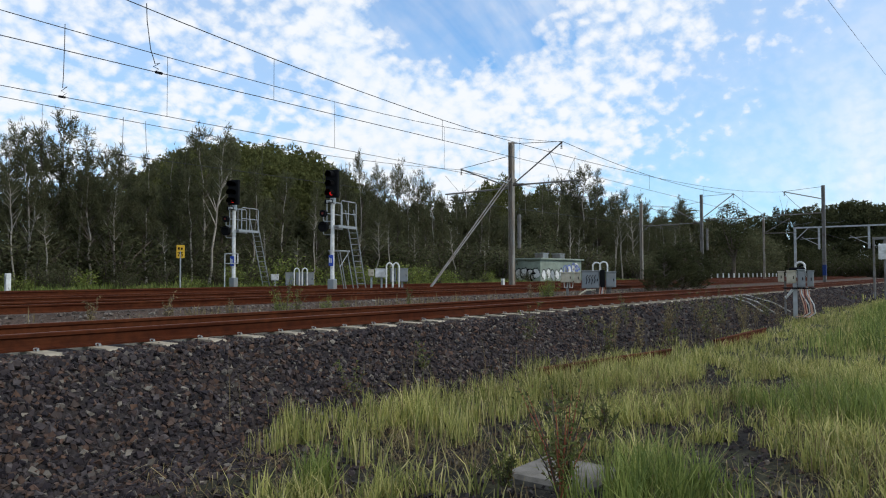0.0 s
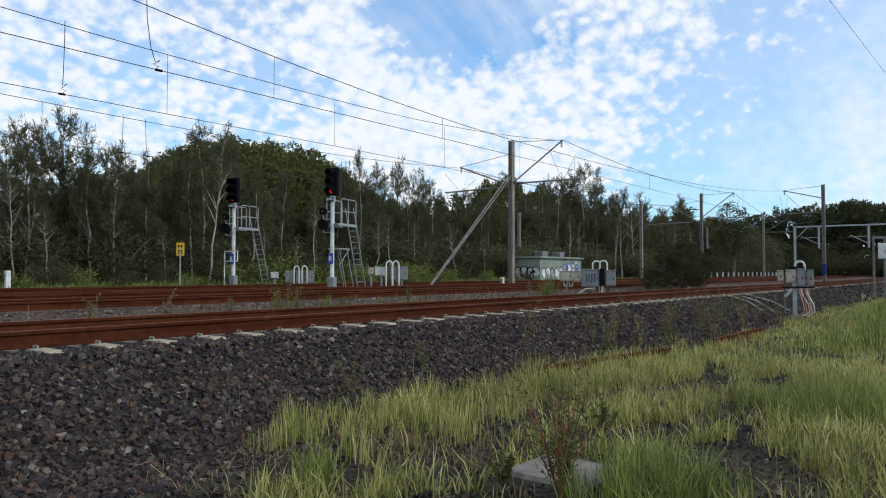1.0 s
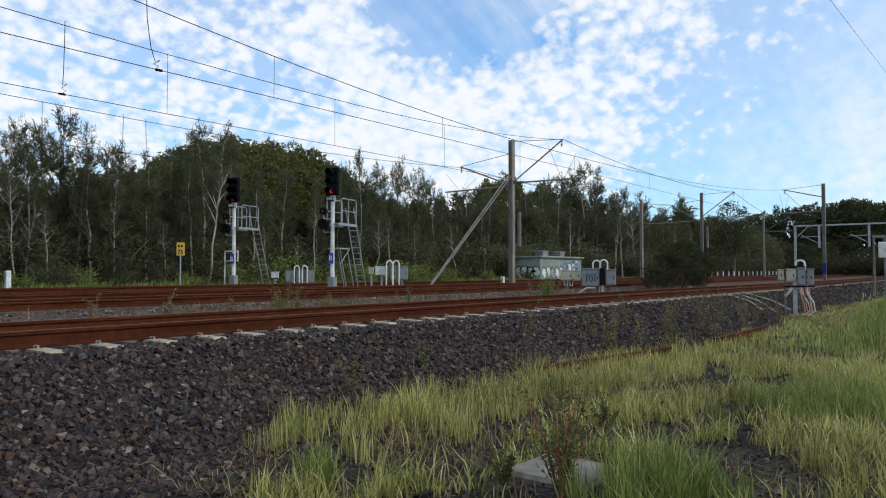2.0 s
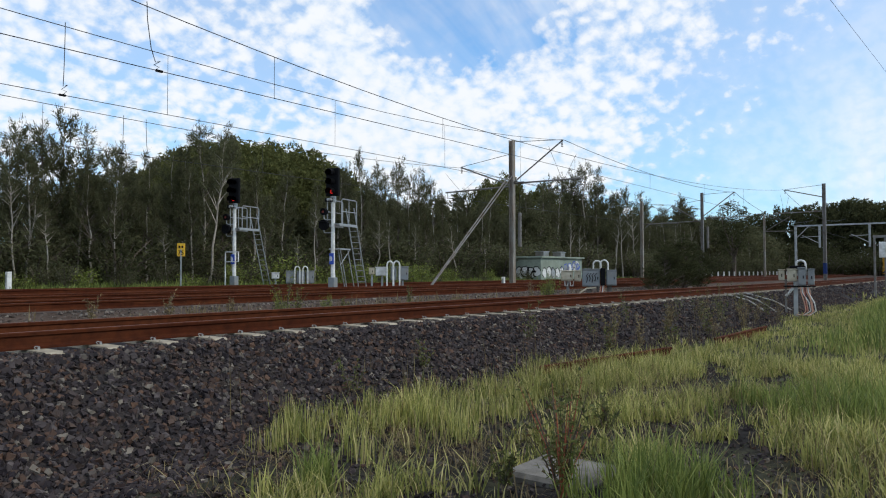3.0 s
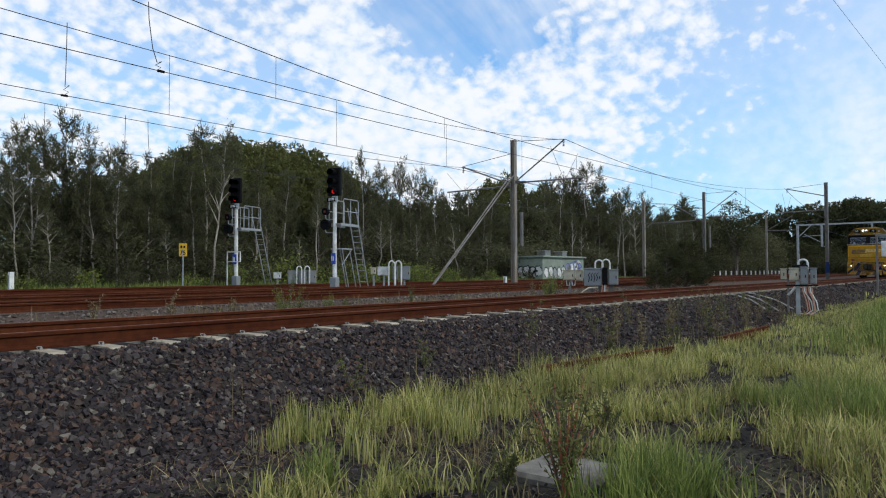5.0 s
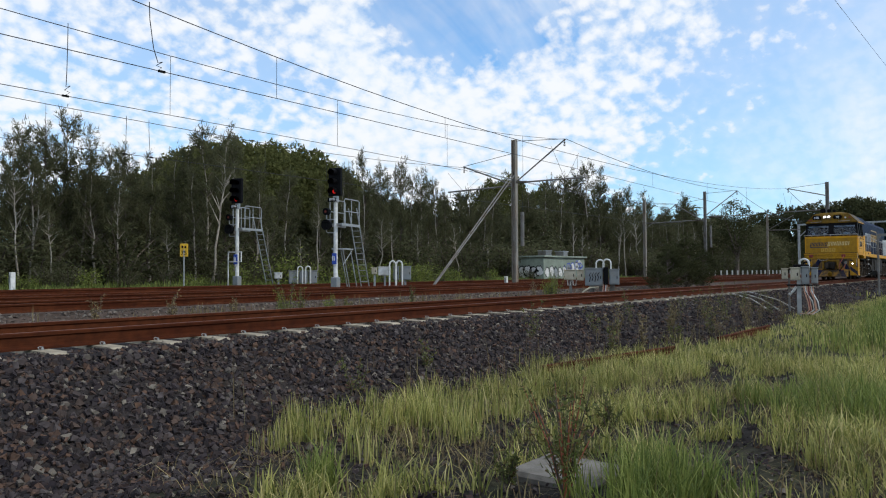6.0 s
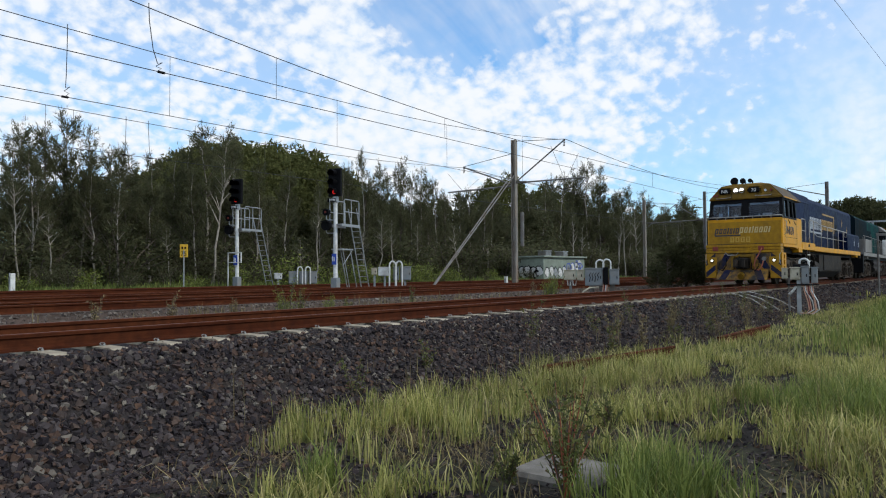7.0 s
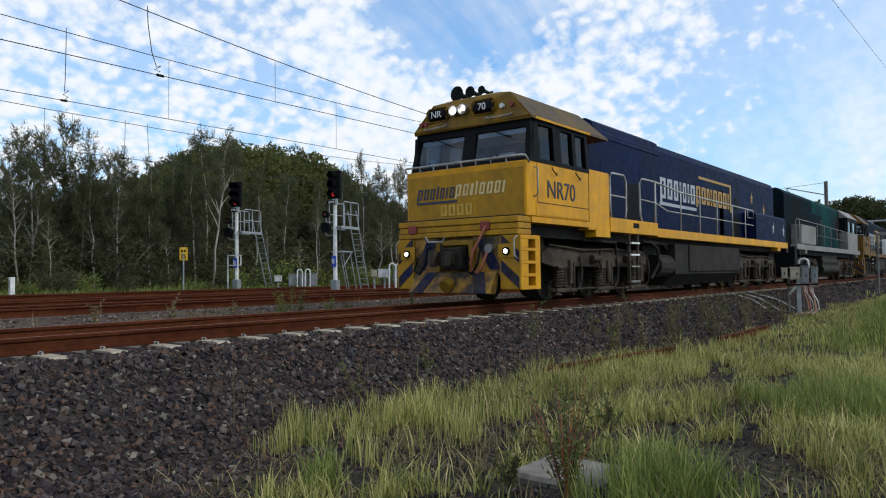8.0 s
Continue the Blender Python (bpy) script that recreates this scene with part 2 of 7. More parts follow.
M = {
    "ballast": material("ballast", (0.032, 0.029, 0.031), 0.9, vary=0.5, scale=22, bump=1.0, bump_scale=26, second=(0.045, 0.036, 0.032), second_scale=0.7, amount=0.35, dist=0.04, spec=0.08),
    "ballast_old": material("old_ballast", (0.072, 0.052, 0.041), 0.95, spec=0.08, vary=0.5, scale=18, bump=1.0, bump_scale=22, second=(0.098, 0.070, 0.056), second_scale=0.9, amount=0.45, dist=0.04),
    "soil": material("soil", (0.026, 0.024, 0.023), 0.95, spec=0.06, vary=0.5, scale=9, bump=0.8, bump_scale=30, second=(0.055, 0.055, 0.03), second_scale=0.9, amount=0.35, dist=0.03),
    "rust": material("rusty_steel", (0.054, 0.0140, 0.0058), 0.85, vary=0.35, scale=9, bump=0.3, bump_scale=90, second=(0.088, 0.027, 0.011), second_scale=2.2, amount=0.35, streak=(0.25, 1, 3), spec=0.08),
    "rail_top": material("rail_head", (0.15, 0.058, 0.028), 0.65, 0.0, vary=0.3, scale=12, bump=0.1, second=(0.09, 0.035, 0.02), second_scale=1.1, streak=(0.15, 1, 1), spec=0.35),
    "concrete": material("concrete", (0.38, 0.325, 0.24), 0.85, vary=0.18, scale=14, bump=0.25, bump_scale=70, second=(0.24, 0.195, 0.14), second_scale=3.0, amount=0.35, piece=0.12),
    "galv": material("galvanised_steel", (0.42, 0.44, 0.45), 0.5, 0.55, vary=0.15, scale=10, bump=0.1, second=(0.30, 0.30, 0.29), second_scale=2.5),
    "galv_dull": material("weathered_steel", (0.20, 0.195, 0.185), 0.65, 0.3, vary=0.2, scale=8, bump=0.15, second=(0.13, 0.105, 0.085), second_scale=2.0, amount=0.4),
    "galv_warm": material("rust_streaked_steel", (0.30, 0.285, 0.255), 0.6, 0.3, vary=0.18, scale=8, bump=0.12, second=(0.19, 0.125, 0.075), second_scale=1.6, amount=0.42, streak=(2, 2, 0.3), sharp=0.16),
    "wire": material("wire", (0.035, 0.035, 0.04), 0.6, 0.4, vary=0.1, bump=0),
    "black": material("black_paint", (0.005, 0.005, 0.006), 0.65, spec=0.1, vary=0.3, scale=6, bump=0.1),
    "white": material("white_paint", (0.72, 0.72, 0.70), 0.55, vary=0.1, scale=8, bump=0.1, second=(0.45, 0.44, 0.40), second_scale=2.2, amount=0.3),
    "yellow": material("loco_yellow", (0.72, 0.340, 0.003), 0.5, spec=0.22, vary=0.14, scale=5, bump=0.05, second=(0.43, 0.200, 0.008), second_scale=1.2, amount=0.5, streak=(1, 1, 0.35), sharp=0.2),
    # scuffs, and the shade on the train's front put into the base colour
    "yellow_nose": material("scuffed_shaded_yellow", (0.45, 0.230, 0.006), 0.55, spec=0.2, vary=0.18, scale=7, bump=0.05, second=(0.27, 0.140, 0.014), second_scale=1.7, amount=0.5, streak=(1, 1, 0.3), sharp=0.22),
    "cab_dark": material("dark_cab_lining", (0.016, 0.020, 0.028), 0.8, vary=0.2, bump=0, spec=0.1),
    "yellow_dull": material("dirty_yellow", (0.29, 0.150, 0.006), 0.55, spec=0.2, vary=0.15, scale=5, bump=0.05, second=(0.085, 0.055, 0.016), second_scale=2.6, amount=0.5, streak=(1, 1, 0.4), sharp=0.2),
    "blue": material("loco_blue", (0.0028, 0.0095, 0.047), 0.55, spec=0.05, vary=0.08, scale=4, bump=0.05, second=(0.006, 0.009, 0.022), second_scale=0.8, amount=0.45, streak=(0.8, 1, 0.4), sharp=0.2),
    "teal": material("faded_teal", (0.003, 0.047, 0.043), 0.7, spec=0.03, vary=0.15, scale=4, bump=0.05, second=(0.006, 0.014, 0.018), second_scale=0.7, amount=0.5, streak=(0.8, 1, 0.4)),
    "roofgrime": material("grimy_roof_paint", (0.115, 0.068, 0.018), 0.65, spec=0.2, vary=0.25, scale=4, bump=0.08, second=(0.05, 0.040, 0.026), second_scale=1.2),
    "blue_soot": material("sooty_blue", (0.005, 0.008, 0.020), 0.7, spec=0.04, vary=0.2, scale=4, bump=0.05, second=(0.012, 0.011, 0.010), second_scale=0.8, amount=0.5, streak=(0.8, 1, 0.4)),
    # also colours the shade box in the steps and the nose's shade line
    "grime": material("underframe_grime", (0.012, 0.0100, 0.0084), 0.85, vary=0.35, scale=7, bump=0.3, bump_scale=40, second=(0.034, 0.026, 0.018), second_scale=1.8, amount=0.4, spec=0.25),
    "soot_teal": material("sooty_dark_teal", (0.0030, 0.012, 0.018), 0.75, spec=0.03, vary=0.2, scale=4, bump=0.05, second=(0.008, 0.008, 0.008), second_scale=0.8, amount=0.5, streak=(0.8, 1, 0.4)),
    "bogie": material("bogie_grime", (0.072, 0.054, 0.040), 0.85, vary=0.3, scale=7, bump=0.3, bump_scale=40, second=(0.026, 0.020, 0.015), second_scale=2.2, amount=0.5, spec=0.2),
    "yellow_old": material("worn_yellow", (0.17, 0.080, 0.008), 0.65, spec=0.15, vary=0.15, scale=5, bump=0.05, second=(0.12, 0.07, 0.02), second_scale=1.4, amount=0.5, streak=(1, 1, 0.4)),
    "ghost": material("ghost_lettering", (0.52, 0.32, 0.06), 0.55, vary=0.2, bump=0, spec=0.2),
    "slab": material("dirty_slab", (0.20, 0.185, 0.165), 0.9, vary=0.2, scale=9, bump=0.4, bump_scale=50, second=(0.11, 0.10, 0.085), second_scale=3.5, amount=0.45, spec=0.2),
    "plough": material("grimy_plough", (0.36, 0.175, 0.010), 0.7, vary=0.2, scale=5, bump=0.1, second=(0.024, 0.020, 0.017), second_scale=3.4, amount=0.58, sharp=0.14),
    "stripe": material("grimy_blue_stripe", (0.010, 0.016, 0.060), 0.7, spec=0.1, vary=0.3, scale=6, bump=0.1, second=(0.060, 0.042, 0.018), second_scale=3.2, amount=0.45, sharp=0.14),
    "steel": material("bright_steel", (0.35, 0.34, 0.33), 0.3, 0.9, vary=0.15, bump=0.05),
    "hut": material("hut_render", (0.26, 0.31, 0.25), 0.8, vary=0.12, scale=5, bump=0.15, second=(0.18, 0.21, 0.17), second_scale=0.8),
    "bark": material("pale_bark", (0.33, 0.295, 0.245), 0.9, vary=0.3, scale=7, bump=0.6, bump_scale=25, second=(0.25, 0.21, 0.17), second_scale=1.3, amount=0.4, streak=(1, 1, 0.3)),
    "bark_dark": material("dark_bark", (0.085, 0.065, 0.05), 0.95, vary=0.3, scale=7, bump=0.6, bump_scale=25, second=(0.15, 0.12, 0.10), second_scale=1.3, amount=0.3),
    "grey": material("grey_box_paint", (0.20, 0.225, 0.24), 0.55, vary=0.1, scale=6, bump=0.06, second=(0.22, 0.22, 0.21), second_scale=2),
    "cream": material("cream_box_paint", (0.55, 0.50, 0.38), 0.6, vary=0.1, scale=6, bump=0.06, second=(0.38, 0.33, 0.24), second_scale=2),
    "sign": material("yellow_sign", (0.72, 0.42, 0.02), 0.5, vary=0.08, bump=0),
    "red_dark": material("faded_red", (0.19, 0.022, 0.012), 0.6, vary=0.2, bump=0),
    "signblue": material("blue_sign", (0.02, 0.07, 0.42), 0.5, vary=0.08, bump=0),
    "hose": material("red_hose", (0.32, 0.085, 0.045), 0.6, vary=0.2, bump=0),
    "cable": material("orange_cable", (0.55, 0.30, 0.20), 0.6, vary=0.2, bump=0),
    "leaf_dark": hued("dark_bush_leaves", [(0.043, 0.048, 0.023), (0.062, 0.066, 0.031), (0.084, 0.084, 0.039)], 0.9, 0.35, spec=0.04),
    "blue_dark": material("dark_blue_paint", (0.012, 0.03, 0.12), 0.6, vary=0.2, bump=0, spec=0.2),
    "glass_dark": glass("dark_side_glass", (0.06, 0.065, 0.07), 0.05, 1.25),
    "glass": glass("cab_glass", (0.34, 0.46, 0.62), 0.03, 1.42),
    "lamp_on": glow("lit_lamp", (1.0, 0.97, 0.88), 6.0),
    "headlamp": glow("lit_headlight", (1.0, 0.98, 0.94), 3.0),
    "white_dirty": material("grimy_white", (0.22, 0.21, 0.195), 0.65, vary=0.15, scale=8, bump=0.1, second=(0.14, 0.125, 0.105), second_scale=1.8, amount=0.45, streak=(1, 1, 0.4)),
    "lamp_off": material("lamp_lens", (0.62, 0.64, 0.66), 0.2, vary=0.2, scale=60, bump=0.2),
    "red_lamp": glow("red_aspect", (1.0, 0.02, 0.015), 0.35),
    "rail_paint": material("worn_white_rail", (0.44, 0.43, 0.41), 0.6, vary=0.15, scale=8, bump=0.05, second=(0.22, 0.20, 0.17), second_scale=2.5, amount=0.4),
    "logo_white": material("logo_white", (0.34, 0.36, 0.40), 0.5, vary=0.15, bump=0),
    "logo_gold": material("logo_gold", (0.36, 0.195, 0.018), 0.5, vary=0.2, bump=0),
    "faded": material("faded_lettering", (0.60, 0.46, 0.20), 0.55, vary=0.2, bump=0),
    "dark_letter": material("dark_lettering", (0.02, 0.02, 0.035), 0.5, vary=0.1, bump=0),
    "leaf_casuarina": hued("casuarina_needles", [(0.076, 0.082, 0.044), (0.098, 0.102, 0.053), (0.120, 0.120, 0.062), (0.118, 0.108, 0.064)], 0.9, 0.42, spec=0.04),
    "leaf_fig": hued("dense_dark_leaves", [(0.078, 0.084, 0.030), (0.106, 0.112, 0.039), (0.140, 0.142, 0.050)], 0.8, 0.36, spec=0.05),
    "leaf_weed": hued("weed_leaves", [(0.06, 0.075, 0.024), (0.11, 0.125, 0.038), (0.16, 0.17, 0.05), (0.14, 0.070, 0.034)], 0.8, 0.2),
    "leaf_shrub": hued("shrub_leaves", [(0.09, 0.12, 0.025), (0.17, 0.205, 0.042), (0.25, 0.27, 0.06)], 0.7, 0.25),
    "grass": hued("grass_blades", [(0.10, 0.122, 0.032), (0.25, 0.262, 0.072), (0.41, 0.39, 0.12), (0.60, 0.51, 0.24)], 0.65, 0.35, scale=0.7, vary=0.25),
    "grass_dark": hued("lush_grass", [(0.075, 0.11, 0.025), (0.17, 0.215, 0.05), (0.31, 0.34, 0.09)], 0.6, 0.35, scale=0.9),
    "straw": hued("dry_stalks", [(0.12, 0.085, 0.045), (0.19, 0.145, 0.07), (0.27, 0.22, 0.11)], 0.8, 0.2),
    "stone": hued("ballast_stones", [(0.014, 0.011, 0.012), (0.027, 0.022, 0.024), (0.041, 0.031, 0.030), (0.061, 0.043, 0.036), (0.102, 0.058, 0.039), (0.035, 0.026, 0.028), (0.016, 0.012, 0.015), (0.082, 0.067, 0.065), (0.022, 0.016, 0.018), (0.200, 0.172, 0.140)], 0.85, 0, scale=14, vary=0.3, spec=0.25),
    "stone_old": hued("weathered_stones", [(0.055, 0.042, 0.035), (0.10, 0.078, 0.064), (0.15, 0.122, 0.104), (0.08, 0.057, 0.046), (0.22, 0.195, 0.165)], 0.9, 0, scale=14, vary=0.3),
}

# ---- mesh tools ----


def part(name, bm, mat, parent=None, label="", smooth=False):
    me = bpy.data.meshes.new(name)
    bmesh.ops.recalc_face_normals(bm, faces=bm.faces[:])
    bm.to_mesh(me)
    bm.free()
    for mm in (mat if isinstance(mat, (list, tuple)) else [mat]):
        me.materials.append(M[mm] if isinstance(mm, str) else mm)
    if smooth:
        me.shade_smooth()
    ob = new(name, me)
    ob.parent = parent
    return tagged(ob, label)


def thing(name, m, label, category, group="", kind=""):
    ob = new(name)
    ob.empty_display_size = 0.2
    ob.matrix_basis = m
    return tagged(ob, label, category, group, kind)


def box(bm, x0, x1, y0, y1, z0, z1, bevel=0.0):
    m = Matrix.LocRotScale(((x0 + x1) / 2, (y0 + y1) / 2, (z0 + z1) / 2), None, (abs(x1 - x0), abs(y1 - y0), abs(z1 - z0)))
    vs = bmesh.ops.create_cube(bm, size=1.0, matrix=m)["verts"]
    if bevel:
        es = list({e for v in vs for e in v.link_edges})
        bmesh.ops.bevel(bm, geom=es, offset=bevel, segments=1, affect="EDGES", profile=0.5)
    return bm


def rod(bm, a, b, r0, r1=None, n=8):
    a, b = Vector(a), Vector(b)
    d = b - a
    q = d.to_track_quat("Z", "Y").to_matrix().to_4x4()
    bmesh.ops.create_cone(bm, cap_ends=True, segments=n, radius1=r0, radius2=r0 if r1 is None else r1, depth=d.length,
                          matrix=Matrix.Translation((a + b) / 2) @ q)
    return bm


def pipe(bm, pts, r, n=6):
    """A round bar bent along the points."""
    pts = [Vector(p) for p in pts]
    rings = []
    for i, p in enumerate(pts):
        d = (pts[min(i + 1, len(pts) - 1)] - pts[max(i - 1, 0)]).normalized()
        side = d.cross(Vector((0.31, 0.17, 0.93)))
        if side.length < 1e-3:
            side = d.cross(Vector((1, 0, 0)))
        side.normalize()
        up = side.cross(d)
        rr = r[i] if isinstance(r, (list, tuple)) else r
        rings.append([bm.verts.new(p + side * math.cos(k * math.tau / n) * rr + up * math.sin(k * math.tau / n) * rr) for k in range(n)])
    for a, b in zip(rings, rings[1:]):
        for k in range(n):
            bm.faces.new((a[k], a[(k + 1) % n], b[(k + 1) % n], b[k]))
    bm.faces.new(rings[0][::-1])
    bm.faces.new(rings[-1])
    return bm


def prism(bm, profile, lo, hi, axis="x"):
    """A closed outline, given in the two axes other than axis, drawn out from lo to hi."""
    def at(p, t):
        return {"x": (t, p[0], p[1]), "y": (p[0], t, p[1]), "z": (p[0], p[1], t)}[axis]
    a = [bm.verts.new(at(p, lo)) for p in profile]
    b = [bm.verts.new(at(p, hi)) for p in profile]
    k = len(profile)
    for i in range(k):
        bm.faces.new((a[i], a[(i + 1) % k], b[(i + 1) % k], b[i]))
    bm.faces.new(a[::-1])
    bm.faces.new(b)
    return bm


def loft(bm, sections, closed=True):
    """Skin over outlines with the same number of points."""
    rows = [[bm.verts.new(p) for p in s] for s in sections]
    k = len(rows[0])
    for a, b in zip(rows, rows[1:]):
        for i in range(k if closed else k - 1):
            bm.faces.new((a[i], a[(i + 1) % k], b[(i + 1) % k], b[i]))
    if closed:
        bm.faces.new(rows[0][::-1])
        bm.faces.new(rows[-1])
    return bm


def mesh_of(name, verts, faces, mats, parent=None, idx=None, smooth=False):
    me = bpy.data.meshes.new(name)
    me.from_pydata(verts, [], faces)
    for mm in (mats if isinstance(mats, (list, tuple)) else [mats]):
        me.materials.append(M[mm])
    if idx is not None:
        me.polygons.foreach_set("material_index", idx)
    if smooth:
        me.shade_smooth()
    me.update()
    ob = new(name, me)
    ob.parent = parent
    return ob


def tri_soup(name, co, tris, mats, parent=None):
    """A mesh straight from arrays: co (n, 3), tris (m, 3)."""
    me = bpy.data.meshes.new(name)
    me.vertices.add(len(co))
    me.vertices.foreach_set("co", np.ascontiguousarray(co, dtype=np.float32).ravel())
    me.loops.add(len(tris) * 3)
    me.loops.foreach_set("vertex_index", np.ascontiguousarray(tris, dtype=np.int32).ravel())
    me.polygons.add(len(tris))
    me.polygons.foreach_set("loop_start", np.arange(0, len(tris) * 3, 3, dtype=np.int32))
    me.update(calc_edges=True)
    me.shade_flat()
    for mm in (mats if isinstance(mats, (list, tuple)) else [mats]):
        me.materials.append(M[mm])
    ob = new(name, me)
    ob.parent = parent
    return ob

# ---- the lie of the land: the tracks run along +x and bend slightly towards +y far off ----
T1, T2, T3, T4 = 8.50, 15.80, 20.20, 27.40


def bend(x):
    return 0.000363 * max(0.0, x - 32.0) ** 2 if x < 400 else 0.000363 * 368 ** 2 + 0.267 * (x - 400)


def heading(x):
    return math.degrees(math.atan(0.000726 * max(0.0, min(x, 400) - 32.0)))


def lerp_profile(v, table):
    for (a, za), (b, zb) in zip(table, table[1:]):
        if v <= b:
            return za + (zb - za) * max(0.0, (v - a)) / (b - a)
    return table[-1][1]


PROFILE = [(-60, -0.3), (-12, -0.75), (-4, -0.95), (5.3, -1.02), (5.7, -0.95), (6.9, -0.225), (10.1, -0.225), (10.8, -0.36), (13.4, -0.36),
           (14.2, -0.22), (21.8, -0.2), (22.6, -0.3), (25.4, -0.3), (26.0, -0.2), (28.9, -0.2), (30.5, -0.35), (36, 0.1), (60, 0.3), (400, 1.0)]


def ground_z(x, y):
    v = y - bend(x)
    z = lerp_profile(v, PROFILE)
    if v < 5.7:
        z += 0.05 * noise.noise((x * 0.5, y * 0.5, 0))
    return z


def grid_axis(pairs):
    out = [pairs[0][0]]
    for (a, _), (b, step) in zip(pairs, pairs[1:]):
        k = max(1, round((b - a) / step))
        out += [a + (b - a) * (i + 1) / k for i in range(k)]
    return out


def build_ground():
    xs = grid_axis([(-600, 0), (-60, 60), (-6, 4), (34, 0.8), (130, 4), (400, 15), (2500, 150)])
    vs = grid_axis([(-900, 0), (-60, 70), (-12, 6), (-4, 1.2), (5.3, 0.6), (5.7, 0.2), (6.85, 0.25), (10.1, 0.8), (10.8, 0.35), (14.2, 0.8), (22.6, 0.9),
                    (30.5, 0.9), (36, 1.5), (60, 6), (400, 40), (2500, 150)])
    verts = [(x, v + bend(x), ground_z(x, v + bend(x))) for x in xs for v in vs]
    k = len(vs)
    faces, idx = [], []
    for i in range(len(xs) - 1):
        for j in range(k - 1):
            faces.append((i * k + j, (i + 1) * k + j, (i + 1) * k + j + 1, i * k + j + 1))
            v = (vs[j] + vs[j + 1]) / 2
            idx.append(0 if 5.5 < v < 10.3 else 1 if 10.3 < v < 30 else 2)
    ob = mesh_of("ground", verts, faces, ["ballast", "ballast_old", "soil"], idx=idx, smooth=True)
    tagged(ob, "gravel rail bed falling to weedy dark soil", "ground", kind="structure")


build_ground()

# ---- tracks ----
XS = grid_axis([(-40, 0), (32, 12), (240, 8)])
RAIL = [(-0.075, -0.172), (0.075, -0.172), (0.075, -0.158), (0.018, -0.142), (0.011, -0.125), (0.011, -0.05), (0.033, -0.038), (0.036, -0.012),
        (0.028, 0.0), (-0.028, 0.0), (-0.036, -0.012), (-0.033, -0.038), (-0.011, -0.05), (-0.011, -0.125), (-0.018, -0.142), (-0.075, -0.158)]
RAIL_R = RAIL[::-1]


def rail_mesh(y):
    bm = bmesh.new()
    loft(bm, [[(x, y + bend(x) + p[0], p[1]) for p in RAIL] for x in XS])
    bm.faces.ensure_lookup_table()
    for f in bm.faces:
        if len(f.verts) == 4 and all(v.co.z > -0.001 for v in f.verts):
            f.material_index = 1
    return bm


def sleeper_mesh():
    bm = bmesh.new()
    half, top, base = 1.25, 0.092, 0.125
    prof = [(-base, -0.20), (base, -0.20), (top, 0.0), (-top, 0.0)]
    rows = []
    for y, drop, k in ((-half, -0.02, 0.94), (-half + 0.05, 0.0, 1), (-0.5, 0.0, 1), (-0.4, -0.04, 0.95), (0.4, -0.04, 0.95), (0.5, 0.0, 1), (half - 0.05, 0.0, 1), (half, -0.02, 0.94)):
        rows.append([(p[0] * k, y, p[1] + (drop if p[1] == 0 else 0)) for p in prof])
    loft(bm, rows)
    return bm


def clip_mesh():
    bm = bmesh.new()
    pipe(bm, [(-0.03, -0.02, 0.0), (-0.035, 0.03, 0.035), (0.0, 0.06, 0.045), (0.035, 0.03, 0.04), (0.02, -0.03, 0.045), (0.0, -0.055, 0.03)], 0.009, 5)
    box(bm, -0.02, 0.02, -0.07, -0.045, -0.01, 0.035)
    return bm


def build_track(name, yc, label, x0, x1, spacing, first, clips):
    t = thing(name, pose(0, 0, 0), label, "railway track", "railway tracks", "structure")
    for dy in (-0.7525, 0.7525):
        part("rail", rail_mesh(yc + dy), ["rust", "rail_top"], t, "rust-brown steel rail")
    s0 = part("sleeper", sleeper_mesh(), "concrete", t)
    me, cm = s0.data, None
    bpy.data.objects.remove(s0)
    if clips:
        c0 = part("rail_clip", clip_mesh(), "galv", t)
        cm = c0.data
        bpy.data.objects.remove(c0)
    x = first
    while x > x0:
        x -= spacing
    i = 0
    while x < x1:
        s = new("sleeper", me)
        s.parent = t
        jit = random.uniform(-0.025, 0.025)
        s.matrix_basis = pose(x + jit, yc + bend(x), -0.176 if clips else -0.235, 0, 0, heading(x) + random.uniform(-0.6, 0.6))
        if cm and x < 26:
            c = new("rail_clip", cm)
            c.parent = t
            c.matrix_basis = pose(x + jit, yc + bend(x) - 0.7525 - 0.085, -0.176) @ Matrix.Scale(0.6, 4)
        x += spacing
        i += 1


build_track("railway_track_1", T1, "rusty rails on pale concrete sleepers in dark ballast", -6, 130, 0.613, 3.24, True)
build_track("railway_track_2", T2, "rusty rails on concrete sleepers half buried in old ballast", 0, 110, 0.613, 3.1, False)
build_track("railway_track_3", T3, "rusty rails on concrete sleepers beside a second track", 4, 110, 0.613, 3.3, False)
build_track("railway_track_4", T4, "rusty rails on sleepers below the line of trees", 8, 110, 0.613, 3.0, False)

# ---- the train ----


def lettering(name, words, size, m, mat, parent, label="", depth=0.006):
    cu = bpy.data.curves.new(name, "FONT")
    cu.body, cu.size, cu.extrude, cu.align_x = words, size, depth, "CENTER"
    tmp = bpy.data.objects.new(name + "_tmp", cu)
    scene.collection.objects.link(tmp)
    bpy.context.view_layer.update()
    me = bpy.data.meshes.new_from_object(tmp)
    bpy.data.objects.remove(tmp)
    me.materials.clear()
    me.materials.append(M[mat])
    ob = new(name, me)
    ob.parent, ob.matrix_basis = parent, m
    return tagged(ob, label)


